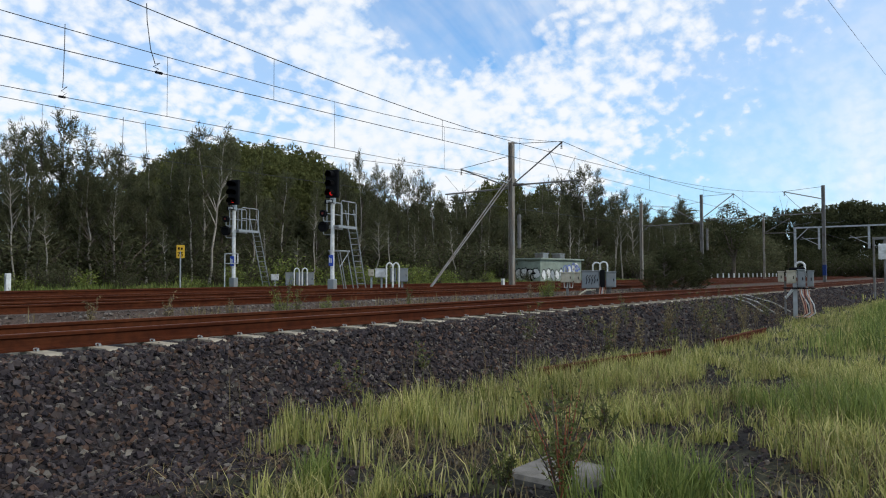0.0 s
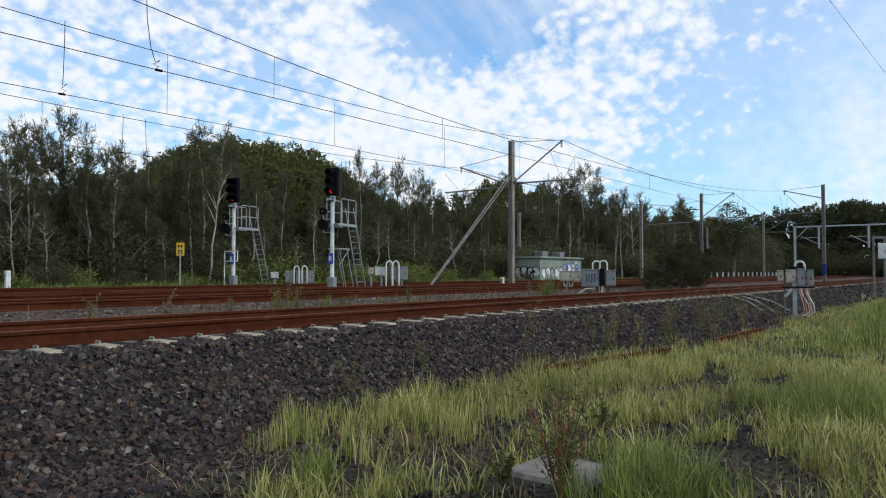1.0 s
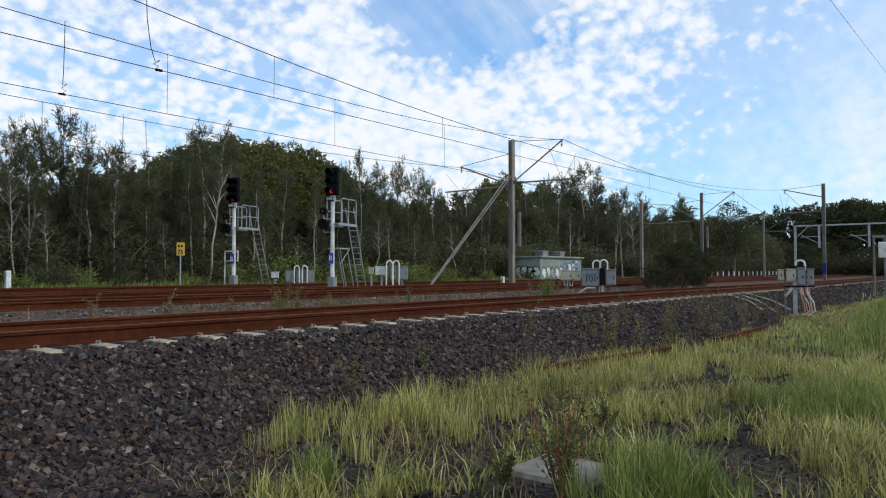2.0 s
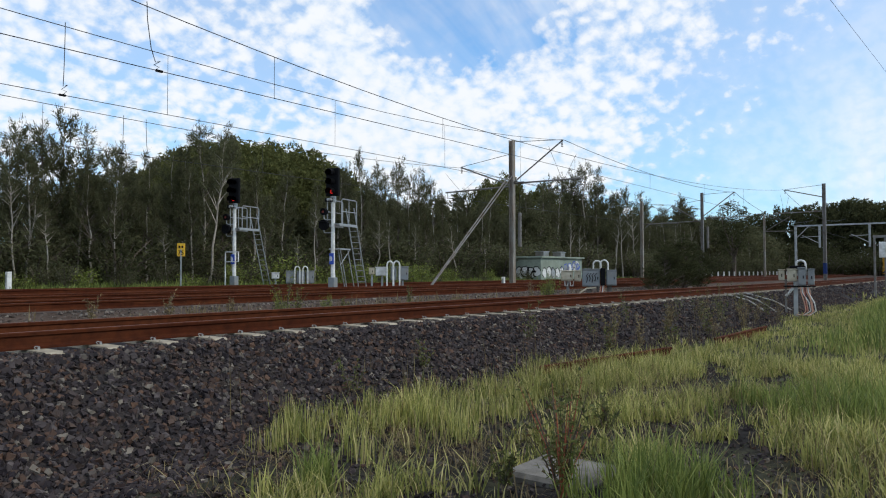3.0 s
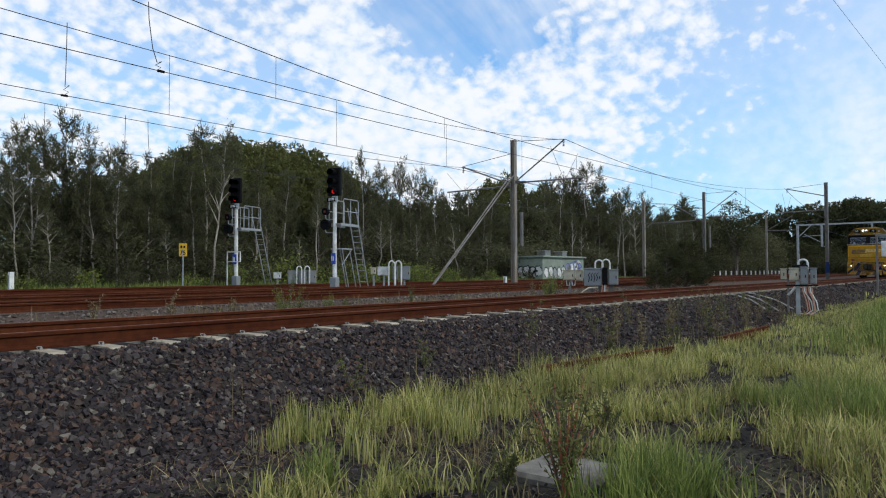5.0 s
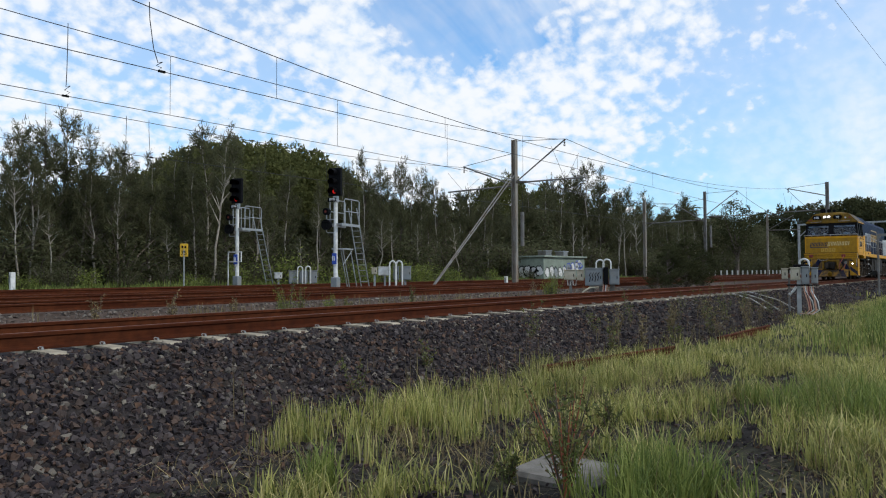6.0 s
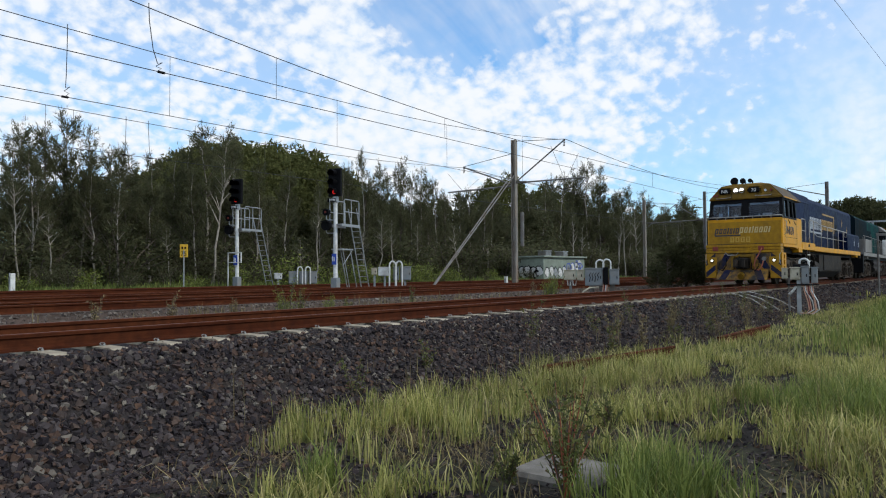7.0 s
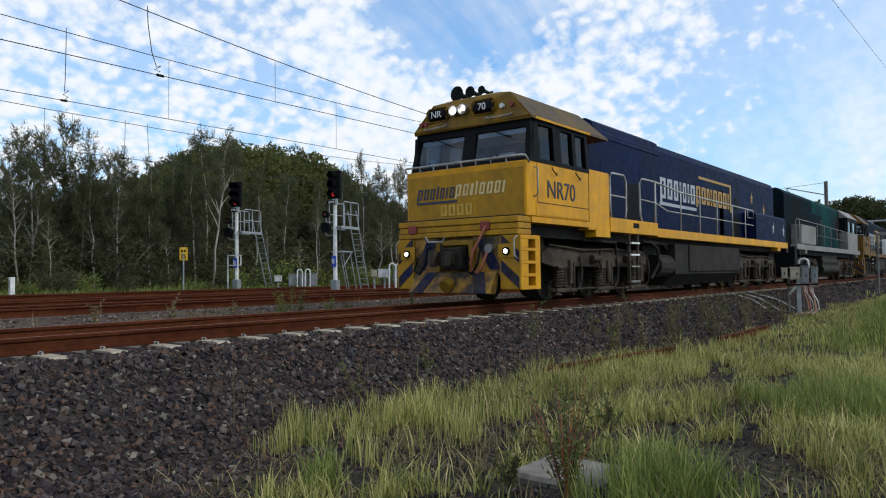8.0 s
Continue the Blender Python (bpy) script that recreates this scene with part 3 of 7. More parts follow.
def bars(name, x0, z0, widths, h, gap, m, mat, parent, label="", lean=0.0):
    """Writing that is not lettered: a row of upright strokes in the plane x, z of m."""
    x = x0
    for i, w in enumerate(widths):
        bm = bmesh.new()
        top = h * (1.0 if i % 3 else 1.15)
        prism(bm, [(x, z0), (x + w, z0), (x + w + lean * top, z0 + top), (x + lean * top, z0 + top)], -0.006, 0.0, "y")
        if w > 0.09 and h > 0.18:
            bm.free()
            bm = bmesh.new()
            k, lo = w * 0.34, -0.22 * h if i == 0 and len(widths) > 4 else 0.0
            for a0, a1, b0, b1 in ((0, k, lo, h), (w - k, w, 0, h), (k, w - k, 0, h * 0.17), (k, w - k, h * 0.83, h)):
                prism(bm, [(x + a0 + lean * b0, z0 + b0), (x + a1 + lean * b0, z0 + b0), (x + a1 + lean * b1, z0 + b1), (x + a0 + lean * b1, z0 + b1)], -0.006, 0.0, "y")
        ob = part(name, bm, mat, parent, label)
        ob.matrix_basis = m
        x += w + gap
    return ob


SIDE = Matrix.Rotation(radians(90), 4, "X")                 # writing on the side that faces -y
FACE = Matrix.Rotation(radians(-90), 4, "Z") @ SIDE         # writing on the end that faces -x


def wheelset(parent, u, r=0.508):
    bm = bmesh.new()
    rod(bm, (0, -0.95, 0), (0, 0.95, 0), 0.09, n=10)
    for s in (-1, 1):
        rod(bm, (0, s * 0.69, 0), (0, s * 0.82, 0), r, n=32)
        rod(bm, (0, s * 0.66, 0), (0, s * 0.69, 0), r + 0.028, n=32)
        rod(bm, (0, s * 0.82, 0), (0, s * 0.86, 0), 0.17, n=12)
        for k in range(6):
            a = k * math.tau / 6
            rod(bm, (math.cos(a) * 0.3, s * 0.82, math.sin(a) * 0.3), (math.cos(a) * 0.3, s * 0.828, math.sin(a) * 0.3), 0.05, n=8)
    ob = part("wheelset", bm, "grime", parent, "steel wheels on an axle")
    ob.matrix_basis = pose(u, 0, r)
    return ob


def bogie(parent, u):
    """Three axles: a deep dusty side frame, guide posts beside each axle and large coil springs before the wheels."""
    b = bmesh.new()
    for s in (-1, 1):
        y0, y1 = sorted((s * 1.02, s * 1.15))
        prism(b, [(u - 2.65, 0.80), (u - 2.2, 0.72), (u + 2.2, 0.72), (u + 2.65, 0.80), (u + 2.65, 1.0), (u + 2.35, 1.12), (u - 2.35, 1.12), (u - 2.65, 1.0)], y0, y1, "y")
        box(b, u - 0.06, u + 0.0, s * 1.14, s * 1.19, 0.76, 1.08, 0.01)
        for k in (-1.87, 0, 1.87):
            # guide post, axle box and lower tie of each axle
            box(b, u + k + 0.24, u + k + 0.60, s * 0.98, s * 1.14, 0.24, 0.76, 0.03)
            box(b, u + k + 0.30, u + k + 0.44, s * 1.13, s * 1.21, 0.34, 0.86, 0.02)
            rod(b, (u + k + 0.52, s * 1.17, 0.28), (u + k + 0.52, s * 1.17, 0.80), 0.035, n=8)
            box(b, u + k - 0.24, u + k + 0.66, s * 1.0, s * 1.19, 0.17, 0.26, 0.02)
            box(b, u + k - 0.20, u + k + 0.20, s * 0.96, s * 1.2, 0.68, 0.74, 0.01)
            pipe(b, [(u + k + 0.66, s * 1.18, 0.22), (u + k + 0.80, s * 1.2, 0.36), (u + k + 0.86, s * 1.2, 0.62), (u + k + 0.80, s * 1.18, 0.95)], 0.022)
        for k in (-0.55, 1.25):
            rod(b, (u + k, s * 1.2, 0.90), (u + k + 0.34, s * 1.2, 0.90), 0.085, n=10)
            pipe(b, [(u + k + 0.34, s * 1.2, 0.90), (u + k + 0.46, s * 1.22, 0.70), (u + k + 0.4, s * 1.2, 0.45)], 0.02)
        pipe(b, [(u - 2.4, s * 1.18, 1.16), (u - 1, s * 1.2, 1.08), (u + 0.8, s * 1.2, 1.13), (u + 2.4, s * 1.18, 1.05)], 0.022)
        pipe(b, [(u - 2.2, s * 1.12, 0.21), (u - 0.6, s * 1.12, 0.24), (u + 1.2, s * 1.12, 0.20), (u + 2.5, s * 1.12, 0.22)], 0.022)
    for k in (-2.3, -0.9, 0.9, 2.3):
        box(b, u + k - 0.12, u + k + 0.12, -1.03, 1.03, 0.76, 0.98)
    bo = part("bogie", b, "bogie", parent, "dusty brown three-axle bogie frame")
    for k in (-1.87, 0, 1.87):
        for s in (-1, 1):
            c = bmesh.new()
            turns = []
            for i in range(64):
                a = i * math.tau / 9
                turns.append((u + k + math.cos(a) * 0.135, s * 1.09 + math.sin(a) * 0.10, 0.27 + i * 0.0066))
            pipe(c, turns, 0.021, 5)
            rod(c, (u + k, s * 1.09, 0.25), (u + k, s * 1.09, 0.70), 0.06, n=8)
            part("spring", c, "bogie", bo, "heavy coil spring")
    return [wheelset(parent, u + k) for k in (-1.87, 0, 1.87)]


def handrail(parent, pts, r=0.02, mat="rail_paint", name="handrail"):
    return part(name, pipe(bmesh.new(), pts, r, 6), mat, parent, smooth=True)


def tube(bm, x0, x1, y, z, r_out, r_in, n=20):
    """A hollow ring along x, open at both ends."""
    rows = []
    for x, r in ((x1, r_in), (x0, r_in), (x0, r_out), (x1, r_out)):
        rows.append([bm.verts.new((x, y + math.cos(k * math.tau / n) * r, z + math.sin(k * math.tau / n) * r)) for k in range(n)])
    for a, b in zip(rows, rows[1:] + rows[:1]):
        for k in range(n):
            bm.faces.new((a[k], a[(k + 1) % n], b[(k + 1) % n], b[k]))
    return bm


def cab_pane(parent, pts, out, t=0.012, mat="glass"):
    """A pane through four corners, t thick along out."""
    bm = bmesh.new()
    o = Vector(out) * t
    loft(bm, [[Vector(p) for p in pts], [Vector(p) + o for p in pts]])
    ob = part("window_pane", bm, mat, parent, "tinted cab glass")
    ob.visible_shadow = False
    return ob


def build_loco(body="blue", front="yellow"):
    L = thing("locomotive", pose(0, 0, 0), "yellow and blue diesel freight locomotive with weathered paint", "locomotive", "locomotives of the train")
    # cab below the windows
    plan = [(0.12, -1.46), (0.16, -1.48), (2.68, -1.48), (2.68, 1.48), (0.16, 1.48), (0.12, 1.46)]
    bm = prism(bmesh.new(), plan, 1.66, 2.72, "z")
    bmesh.ops.bevel(bm, geom=bm.edges[:], offset=0.02, segments=1, affect="EDGES")
    cab = part("cab", bm, front, L, "yellow cab body below the windows")
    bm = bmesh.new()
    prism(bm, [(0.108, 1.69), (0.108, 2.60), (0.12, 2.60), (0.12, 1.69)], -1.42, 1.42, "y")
    part("nose_panel", bm, "yellow_nose", cab, "scuffed nose panel in shade-darkened yellow")
    for s in (-1, 1):
        y0, y1 = sorted((s * 1.0, s * 1.46))
        part("locker", box(bmesh.new(), 2.684, 3.74, y0, y1 , 1.5, 2.82, 0.015), front, L, "yellow side locker behind the cab")
        y0, y1 = sorted((s * 1.478, s * 1.492))
        part("kick_panel", box(bmesh.new(), 0.45, 2.5, y0, y1, 1.70, 1.92, 0.004), front, cab)
    # window band: pillars, rails
    bm = bmesh.new()
    zb, zt = 2.72, 3.60
    ub, ut, hb, ht = 0.27, 0.46, 1.48, 1.42

    def fr(y, z, out=0.0):
        k = (z - zb) / (zt - zb)
        return (ub + (ut - ub) * k - out, y * (hb + (ht - hb) * k) / hb, z)

    def slab(y0, y1, z0, z1):
        loft(bm, [[fr(y0, z0), fr(y1, z0), fr(y1, z1), fr(y0, z1)],
                  [tuple(Vector(fr(y0, z0)) + Vector((0.09, 0, 0))), tuple(Vector(fr(y1, z0)) + Vector((0.09, 0, 0))),
                   tuple(Vector(fr(y1, z1)) + Vector((0.09, 0, 0))), tuple(Vector(fr(y0, z1)) + Vector((0.09, 0, 0)))]])

    slab(-1.48, 1.48, 2.72, 2.82)
    slab(-1.48, 1.48, 3.42, 3.60)
    for y0, y1 in ((-1.48, -1.35), (-0.14, 0.16), (1.36, 1.48)):
        slab(y0, y1, 2.82, 3.42)
    for s in (-1, 1):
        def sd(u, z, inn=0.0):
            k = (z - zb) / (zt - zb)
            return (u, s * (hb + (ht - hb) * k - inn), z)

        def side_slab(u0, u1, z0, z1):
            loft(bm, [[sd(u0, z0), sd(u1, z0), sd(u1, z1), sd(u0, z1)], [sd(u0, z0, 0.08), sd(u1, z0, 0.08), sd(u1, z1, 0.08), sd(u0, z1, 0.08)]])
        side_slab(0.36, 2.72, 2.72, 2.80)
        side_slab(0.42, 2.72, 3.48, 3.60)
        for u0, u1 in ((0.36, 0.66), (1.22, 1.52), (2.02, 2.16), (2.60, 2.72)):
            side_slab(u0, u1, 2.80, 3.48)
    band = part("window_band", bm, "black", L, "black band round the cab windows")
    cab_pane(band, [fr(-1.35, 2.82, -0.03), fr(-0.14, 2.82, -0.03), fr(-0.14, 3.42, -0.03), fr(-1.35, 3.42, -0.03)], (1, 0, 0))
    cab_pane(band, [fr(0.16, 2.82, -0.03), fr(1.36, 2.82, -0.03), fr(1.36, 3.42, -0.03), fr(0.16, 3.42, -0.03)], (1, 0, 0))
    for s in (-1, 1):
        for u0, u1 in ((0.66, 1.22), (1.52, 2.02), (2.16, 2.60)):
            cab_pane(band, [(u0, s * 1.42, 2.8), (u1, s * 1.42, 2.8), (u1, s * 1.38, 3.48), (u0, s * 1.38, 3.48)], (0, -s, 0), mat="glass_dark")
    # inside of the cab
    bm = bmesh.new()
    box(bm, 2.6, 2.68, -1.3, 1.3, 2.72, 3.6)
    box(bm, 0.4, 2.6, -1.3, 1.3, 2.64, 2.715)
    box(bm, 0.5, 0.95, -1.1, 1.1, 2.72, 2.86, 0.03)
    for y in (-0.7, 0.7):
        box(bm, 1.7, 1.85, y - 0.25, y + 0.25, 2.72, 3.25, 0.04)
    lining = part("cab_interior", bm, "cab_dark", L, "dark cab desk and seats")
    for y0, y1, z in ((-1.02, -0.66, 2.95), (-0.56, -0.50, 2.93), (0.30, 0.46, 2.93), (0.95, 1.1, 3.0)):
        part("dash_paper", box(bmesh.new(), 0.46, 0.47, y0, y1, 2.862, z), "white", lining)
    # blinds at the head of the panes, wipers
    for y0, y1 in ((-1.33, -0.16), (0.18, 1.34)):
        bm = bmesh.new()
        loft(bm, [[fr(y0, 3.31, -0.07), fr(y1, 3.31, -0.07), fr(y1, 3.40, -0.07), fr(y0, 3.40, -0.07)],
                  [fr(y0, 3.31, -0.08), fr(y1, 3.31, -0.08), fr(y1, 3.40, -0.08), fr(y0, 3.40, -0.08)]])
        part("sun_blind", bm, "white", band)
        bm = bmesh.new()
        pipe(bm, [fr((y0 + y1) / 2 + 0.25, 3.45, 0.03), fr((y0 + y1) / 2 - 0.3, 3.22, 0.03)], 0.012, 5)
        part("wiper", bm, "black", band)
    # roof of the cab, chamfered, its rear edge slanting back
    prof = [(-1.47, 3.56), (-1.45, 3.62), (-0.97, 4.14), (-0.57, 4.23), (0.57, 4.23), (0.97, 4.14), (1.45, 3.62), (1.47, 3.56)]
    rear = [3.72, 3.68, 3.25, 3.1, 3.1, 3.25, 3.68, 3.72]
    nose = [0.40, 0.36, 0.42, 0.60, 0.60, 0.42, 0.36, 0.40]
    bm = bmesh.new()
    loft(bm, [[(u, p[0], p[1]) for u, p in zip(nose, prof)], [(u, p[0], p[1]) for u, p in zip(rear, prof)]])
    roof = part("cab_roof", bm, "roofgrime", L, "grimy cab roof")
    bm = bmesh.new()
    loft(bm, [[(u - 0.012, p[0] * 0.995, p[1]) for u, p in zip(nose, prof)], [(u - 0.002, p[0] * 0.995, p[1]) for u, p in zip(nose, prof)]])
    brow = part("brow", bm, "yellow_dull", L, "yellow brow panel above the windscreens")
    for s in (-1, 1):
        y0, y1 = sorted((s * 1.45, s * 1.482))
        part("gutter", box(bmesh.new(), 0.5, 2.8, y0, y1, 3.555, 3.60), "yellow", roof)
    # number boards, headlights, marker lights
    for y, words in ((0.80, "NR"), (-0.36, "70")):
        bm = bmesh.new()
        box(bm, 0.30, 0.41, y - 0.26, y + 0.26, 3.80, 4.04, 0.06)
        nb = part("number_board", bm, "black", brow, "black number board with white figures")
        lettering("figures", words, 0.20, Matrix.Translation((0.293, y, 3.85)) @ FACE, "white", nb)
        bm = bmesh.new()
        box(bm, 0.33, 0.41, y - 0.30, y + 0.30, 3.77, 4.07, 0.07)
        part("board_surround", bm, "yellow_dull", brow)
    for y in (0.34, 0.11):
        ring = part("headlight", tube(bmesh.new(), 0.255, 0.42, y, 3.93, 0.108, 0.092), "steel", brow, "round deep-set headlight")
        part("lens", rod(bmesh.new(), (0.395, y, 3.93), (0.41, y, 3.93), 0.091, n=20), "headlamp", ring)
    for y in (-0.80, -1.02, 1.12, 1.25):
        z = 3.88 if y < 0 else 3.76
        part("marker_light", rod(bmesh.new(), (0.34, y, z), (0.42, y, z), 0.05, n=12), "lamp_off" if y == -0.80 else "red_dark", brow)
    handrail(brow, [(0.37, -0.45, 3.70), (0.28, -0.42, 3.66), (0.28, -1.0, 3.66), (0.37, -1.03, 3.70)], 0.014)
    handrail(brow, [(0.37, 1.15, 3.66), (0.28, 1.12, 3.62), (0.28, 0.6, 3.64), (0.37, 0.57, 3.68)], 0.014)
    # handrail below the windscreens
    pts = [(0.18, 1.50, 2.70), (0.10, 1.50, 2.80)] + [(0.07, 1.42 - i * 0.355, 2.81) for i in range(9)] + [(0.10, -1.48, 2.80), (0.22, -1.49, 2.68)]
    rail = handrail(L, pts, 0.02, "rail_paint")
    for i in range(1, 8):
        part("bracket", pipe(bmesh.new(), [(0.07, 1.42 - i * 0.355, 2.81), (0.08, 1.42 - i * 0.355, 2.72), (0.22, 1.42 - i * 0.355, 2.70)], 0.014, 5), "rail_paint", rail)
    # horns
    for k, (y, r) in enumerate(((0.48, 0.165), (0.14, 0.12), (-0.15, 0.09))):
        bm = bmesh.new()
        zc = 4.36 - 0.01 * k
        rod(bm, (0.60, y, zc), (0.63, y, zc), r, r * 0.82, 18)
        rod(bm, (0.63, y, zc), (0.72, y, zc), r * 0.82, r * 0.42, 16)
        rod(bm, (0.72, y, zc), (1.06, y, zc - 0.02), r * 0.42, 0.028, 12)
        rod(bm, (0.98, y, 4.2), (0.98, y, 4.39), 0.03, n=8)
        part("horn", bm, "black", roof, "black trumpet horn", smooth=False)
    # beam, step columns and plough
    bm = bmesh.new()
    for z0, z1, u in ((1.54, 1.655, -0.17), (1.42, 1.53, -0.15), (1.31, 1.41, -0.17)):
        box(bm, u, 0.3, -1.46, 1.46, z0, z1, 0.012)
    # headstock in the front's yellow, shade included in its colour
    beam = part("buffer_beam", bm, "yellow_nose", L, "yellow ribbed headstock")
    part("rib_gap", box(bmesh.new(), -0.13, 0.2, -1.44, 1.44, 1.405, 1.545), "grime", beam, "dark strip between the ribs")
    # dark strip that draws the shading line along the nose's lower edge
    part("nose_ledge", box(bmesh.new(), -0.10, 0.14, -1.45, 1.45, 1.655, 1.685, 0.006), "grime", beam, "dark ledge painted as the shade line under the nose")
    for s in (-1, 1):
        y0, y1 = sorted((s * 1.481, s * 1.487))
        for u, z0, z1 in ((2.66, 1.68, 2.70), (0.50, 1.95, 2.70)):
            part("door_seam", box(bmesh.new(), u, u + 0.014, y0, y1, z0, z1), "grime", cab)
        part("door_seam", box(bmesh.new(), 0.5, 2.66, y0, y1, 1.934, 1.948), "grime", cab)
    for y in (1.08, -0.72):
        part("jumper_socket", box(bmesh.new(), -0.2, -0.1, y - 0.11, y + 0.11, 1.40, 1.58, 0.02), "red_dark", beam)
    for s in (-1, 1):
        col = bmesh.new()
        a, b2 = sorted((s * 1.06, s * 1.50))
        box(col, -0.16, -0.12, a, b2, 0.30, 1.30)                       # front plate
        # front plate darker than the side: the front's shade is in its yellow
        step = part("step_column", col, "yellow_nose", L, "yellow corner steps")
        part("step_back", box(bmesh.new(), 0.38, 0.56, a + 0.002, b2 - 0.002, 0.3, 1.3), front, step)
        # added dark box: stands in for the shade inside the step recess
        part("step_void", box(bmesh.new(), 0.10, 0.376, s * 1.10, s * 1.36, 0.3, 1.28), "grime", step, "dark box painted as the shade behind the treads")
        for z0, z1 in ((0.28, 0.35), (0.52, 0.58), (0.76, 0.82), (1.0, 1.06), (1.22, 1.30)):
            part("tread", box(bmesh.new(), -0.12, 0.56, a, b2, z0, z1, 0.008), front, step)
        for z0, z1 in ((0.35, 0.52), (0.58, 0.76), (0.82, 1.0), (1.06, 1.22)):
            part("cheek", box(bmesh.new(), -0.12, 0.12, s * 1.46, s * 1.50, z0, z1), front, step)
        part("ditch_light", rod(bmesh.new(), (-0.215, s * 1.21, 1.0), (-0.155, s * 1.21, 1.0), 0.078, n=16), "black", beam)
        part("ditch_lens", rod(bmesh.new(), (-0.225, s * 1.21, 1.0), (-0.212, s * 1.21, 1.0), 0.040, n=16), "lamp_on", beam)
        box_bm = bmesh.new()
        y0, y1 = sorted((s * 1.02, s * 1.40))
        box(box_bm, -0.18, -0.162, y0, y1, 0.88, 1.14, 0.004)
        part("lamp_plate", box_bm, "yellow_nose", beam)
        handrail(beam, [(-0.17, s * 1.44, 1.28), (-0.27, s * 1.44, 1.22), (-0.27, s * 1.44, 0.92), (-0.17, s * 1.44, 0.86)], 0.014)
        # hazard stripes, slanting plates on the corner plate
        for k, zz in enumerate((0.42, 0.9)):
            st = bmesh.new()
            prism(st, [(s * 1.47, zz - 0.12), (s * 1.47, zz + 0.10), (s * 1.08, zz + 0.42), (s * 1.08, zz + 0.20)], -0.168, -0.161, "x")
            part("hazard_stripe", st, "stripe", beam, "blue hazard stripe")
    pl = bmesh.new()
    prism(pl, [(-0.22, 0.20), (-0.42, 0.22), (-0.16, 0.62), (-0.06, 0.62)], -0.98, 0.98, "y")
    box(pl, -0.12, 0.1, -1.06, -0.42, 0.55, 1.30)
    box(pl, -0.12, 0.1, 0.42, 1.06, 0.55, 1.30)
    box(pl, 0.0, 0.1, -0.42, 0.42, 0.55, 1.30)
    plough = part("plough", pl, "plough", L, "yellow plough with dark stripes")
    for s in (-1, 1):
        for k, (ya, yb) in enumerate(((0.98, 0.74), (0.62, 0.50))):
            st = bmesh.new()
            if k == 0:
                prism(st, [(s * 0.50, 1.26), (s * 0.72, 1.26), (s * 1.04, 0.70), (s * 1.04, 0.66), (s * 0.80, 0.66), (s * 0.50, 1.16)], -0.128, -0.121, "x")
            else:
                loft(st, [[(-0.43, s * 0.9, 0.22), (-0.43, s * 0.62, 0.22), (-0.17, s * 0.42, 0.62), (-0.17, s * 0.70, 0.62)],
                          [(-0.42, s * 0.9, 0.215), (-0.42, s * 0.62, 0.215), (-0.16, s * 0.42, 0.615), (-0.16, s * 0.70, 0.615)]])
            part("hazard_stripe", st, "stripe", plough, "blue hazard stripe")
    for y0, y1, z0, z1 in ((-0.46, -0.34, 0.62, 1.24), (0.36, 0.46, 0.62, 1.24), (-0.34, 0.36, 1.14, 1.24)):
        part("pocket_frame", box(bmesh.new(), -0.19, -0.10, y0, y1, z0, z1, 0.012), "yellow_dull", plough, "worn yellow frame of the coupler pocket")
    part("uncoupling_lever", pipe(bmesh.new(), [(-0.2, 0.72, 1.24), (-0.3, 0.62, 1.32), (-0.3, 0.55, 1.22), (-0.3, 0.2, 1.22), (-0.3, 0.14, 1.32)], 0.016, 6), "rail_paint", L, "bent pale uncoupling lever")
    part("hose_cap", rod(bmesh.new(), (-0.25, -0.84, 1.06), (-0.14, -0.84, 1.06), 0.085, n=14), "galv_dull", L, "round grey cap of the air pipe")
    cp = bmesh.new()
    box(cp, -0.30, 0.1, -0.24, 0.24, 0.66, 1.10, 0.03)
    box(cp, -0.52, -0.28, -0.13, 0.13, 0.74, 1.02, 0.04)
    coupler = part("coupler", cp, "grime", L, "heavy cast knuckle coupler")
    part("guard_arm", prism(bmesh.new(), [(-0.50, 0.10), (-0.50, -0.14), (-0.62, -0.22), (-0.80, -0.24), (-0.80, -0.15), (-0.66, -0.08), (-0.62, 0.06)], 0.74, 1.02, "z"), "grime", coupler)
    jaw = rod(bmesh.new(), (-0.66, 0.16, 0.72), (-0.66, 0.16, 1.04), 0.085, n=12)
    prism(jaw, [(-0.60, 0.22), (-0.48, 0.12), (-0.60, 0.04), (-0.74, 0.06), (-0.78, 0.14), (-0.72, 0.22)], 0.76, 1.0, "z")
    part("knuckle", jaw, "bogie", coupler, "worn brown knuckle")
    part("lock_pin", rod(bmesh.new(), (-0.56, 0.02, 1.0), (-0.56, 0.02, 1.16), 0.03, n=8), "grime", coupler)
    part("air_pipe_cap", rod(bmesh.new(), (-0.5, 0.0, 0.34), (-0.36, 0.0, 0.42), 0.13, n=9), "yellow_dull", plough)
    hz = pipe(bmesh.new(), [(-0.18, -0.76, 1.50), (-0.24, -0.66, 1.26), (-0.29, -0.52, 1.0), (-0.32, -0.48, 0.78), (-0.33, -0.54, 0.64), (-0.33, -0.66, 0.60), (-0.32, -0.76, 0.72), (-0.27, -0.83, 0.98)], 0.026, 7)
    part("brake_hose", hz, "hose", L, "hanging red brake hose", smooth=True)
    for y, w in ((-0.62, "black"), (0.66, "black")):
        hz = bmesh.new()
        pipe(hz, [(-0.14, y, 1.12), (-0.26, y - 0.06, 1.1), (-0.34, y - 0.05, 0.78), (-0.36, y + 0.08, 0.58), (-0.34, y + 0.24, 0.66), (-0.2, y + 0.26, 0.9)], 0.024, 6)
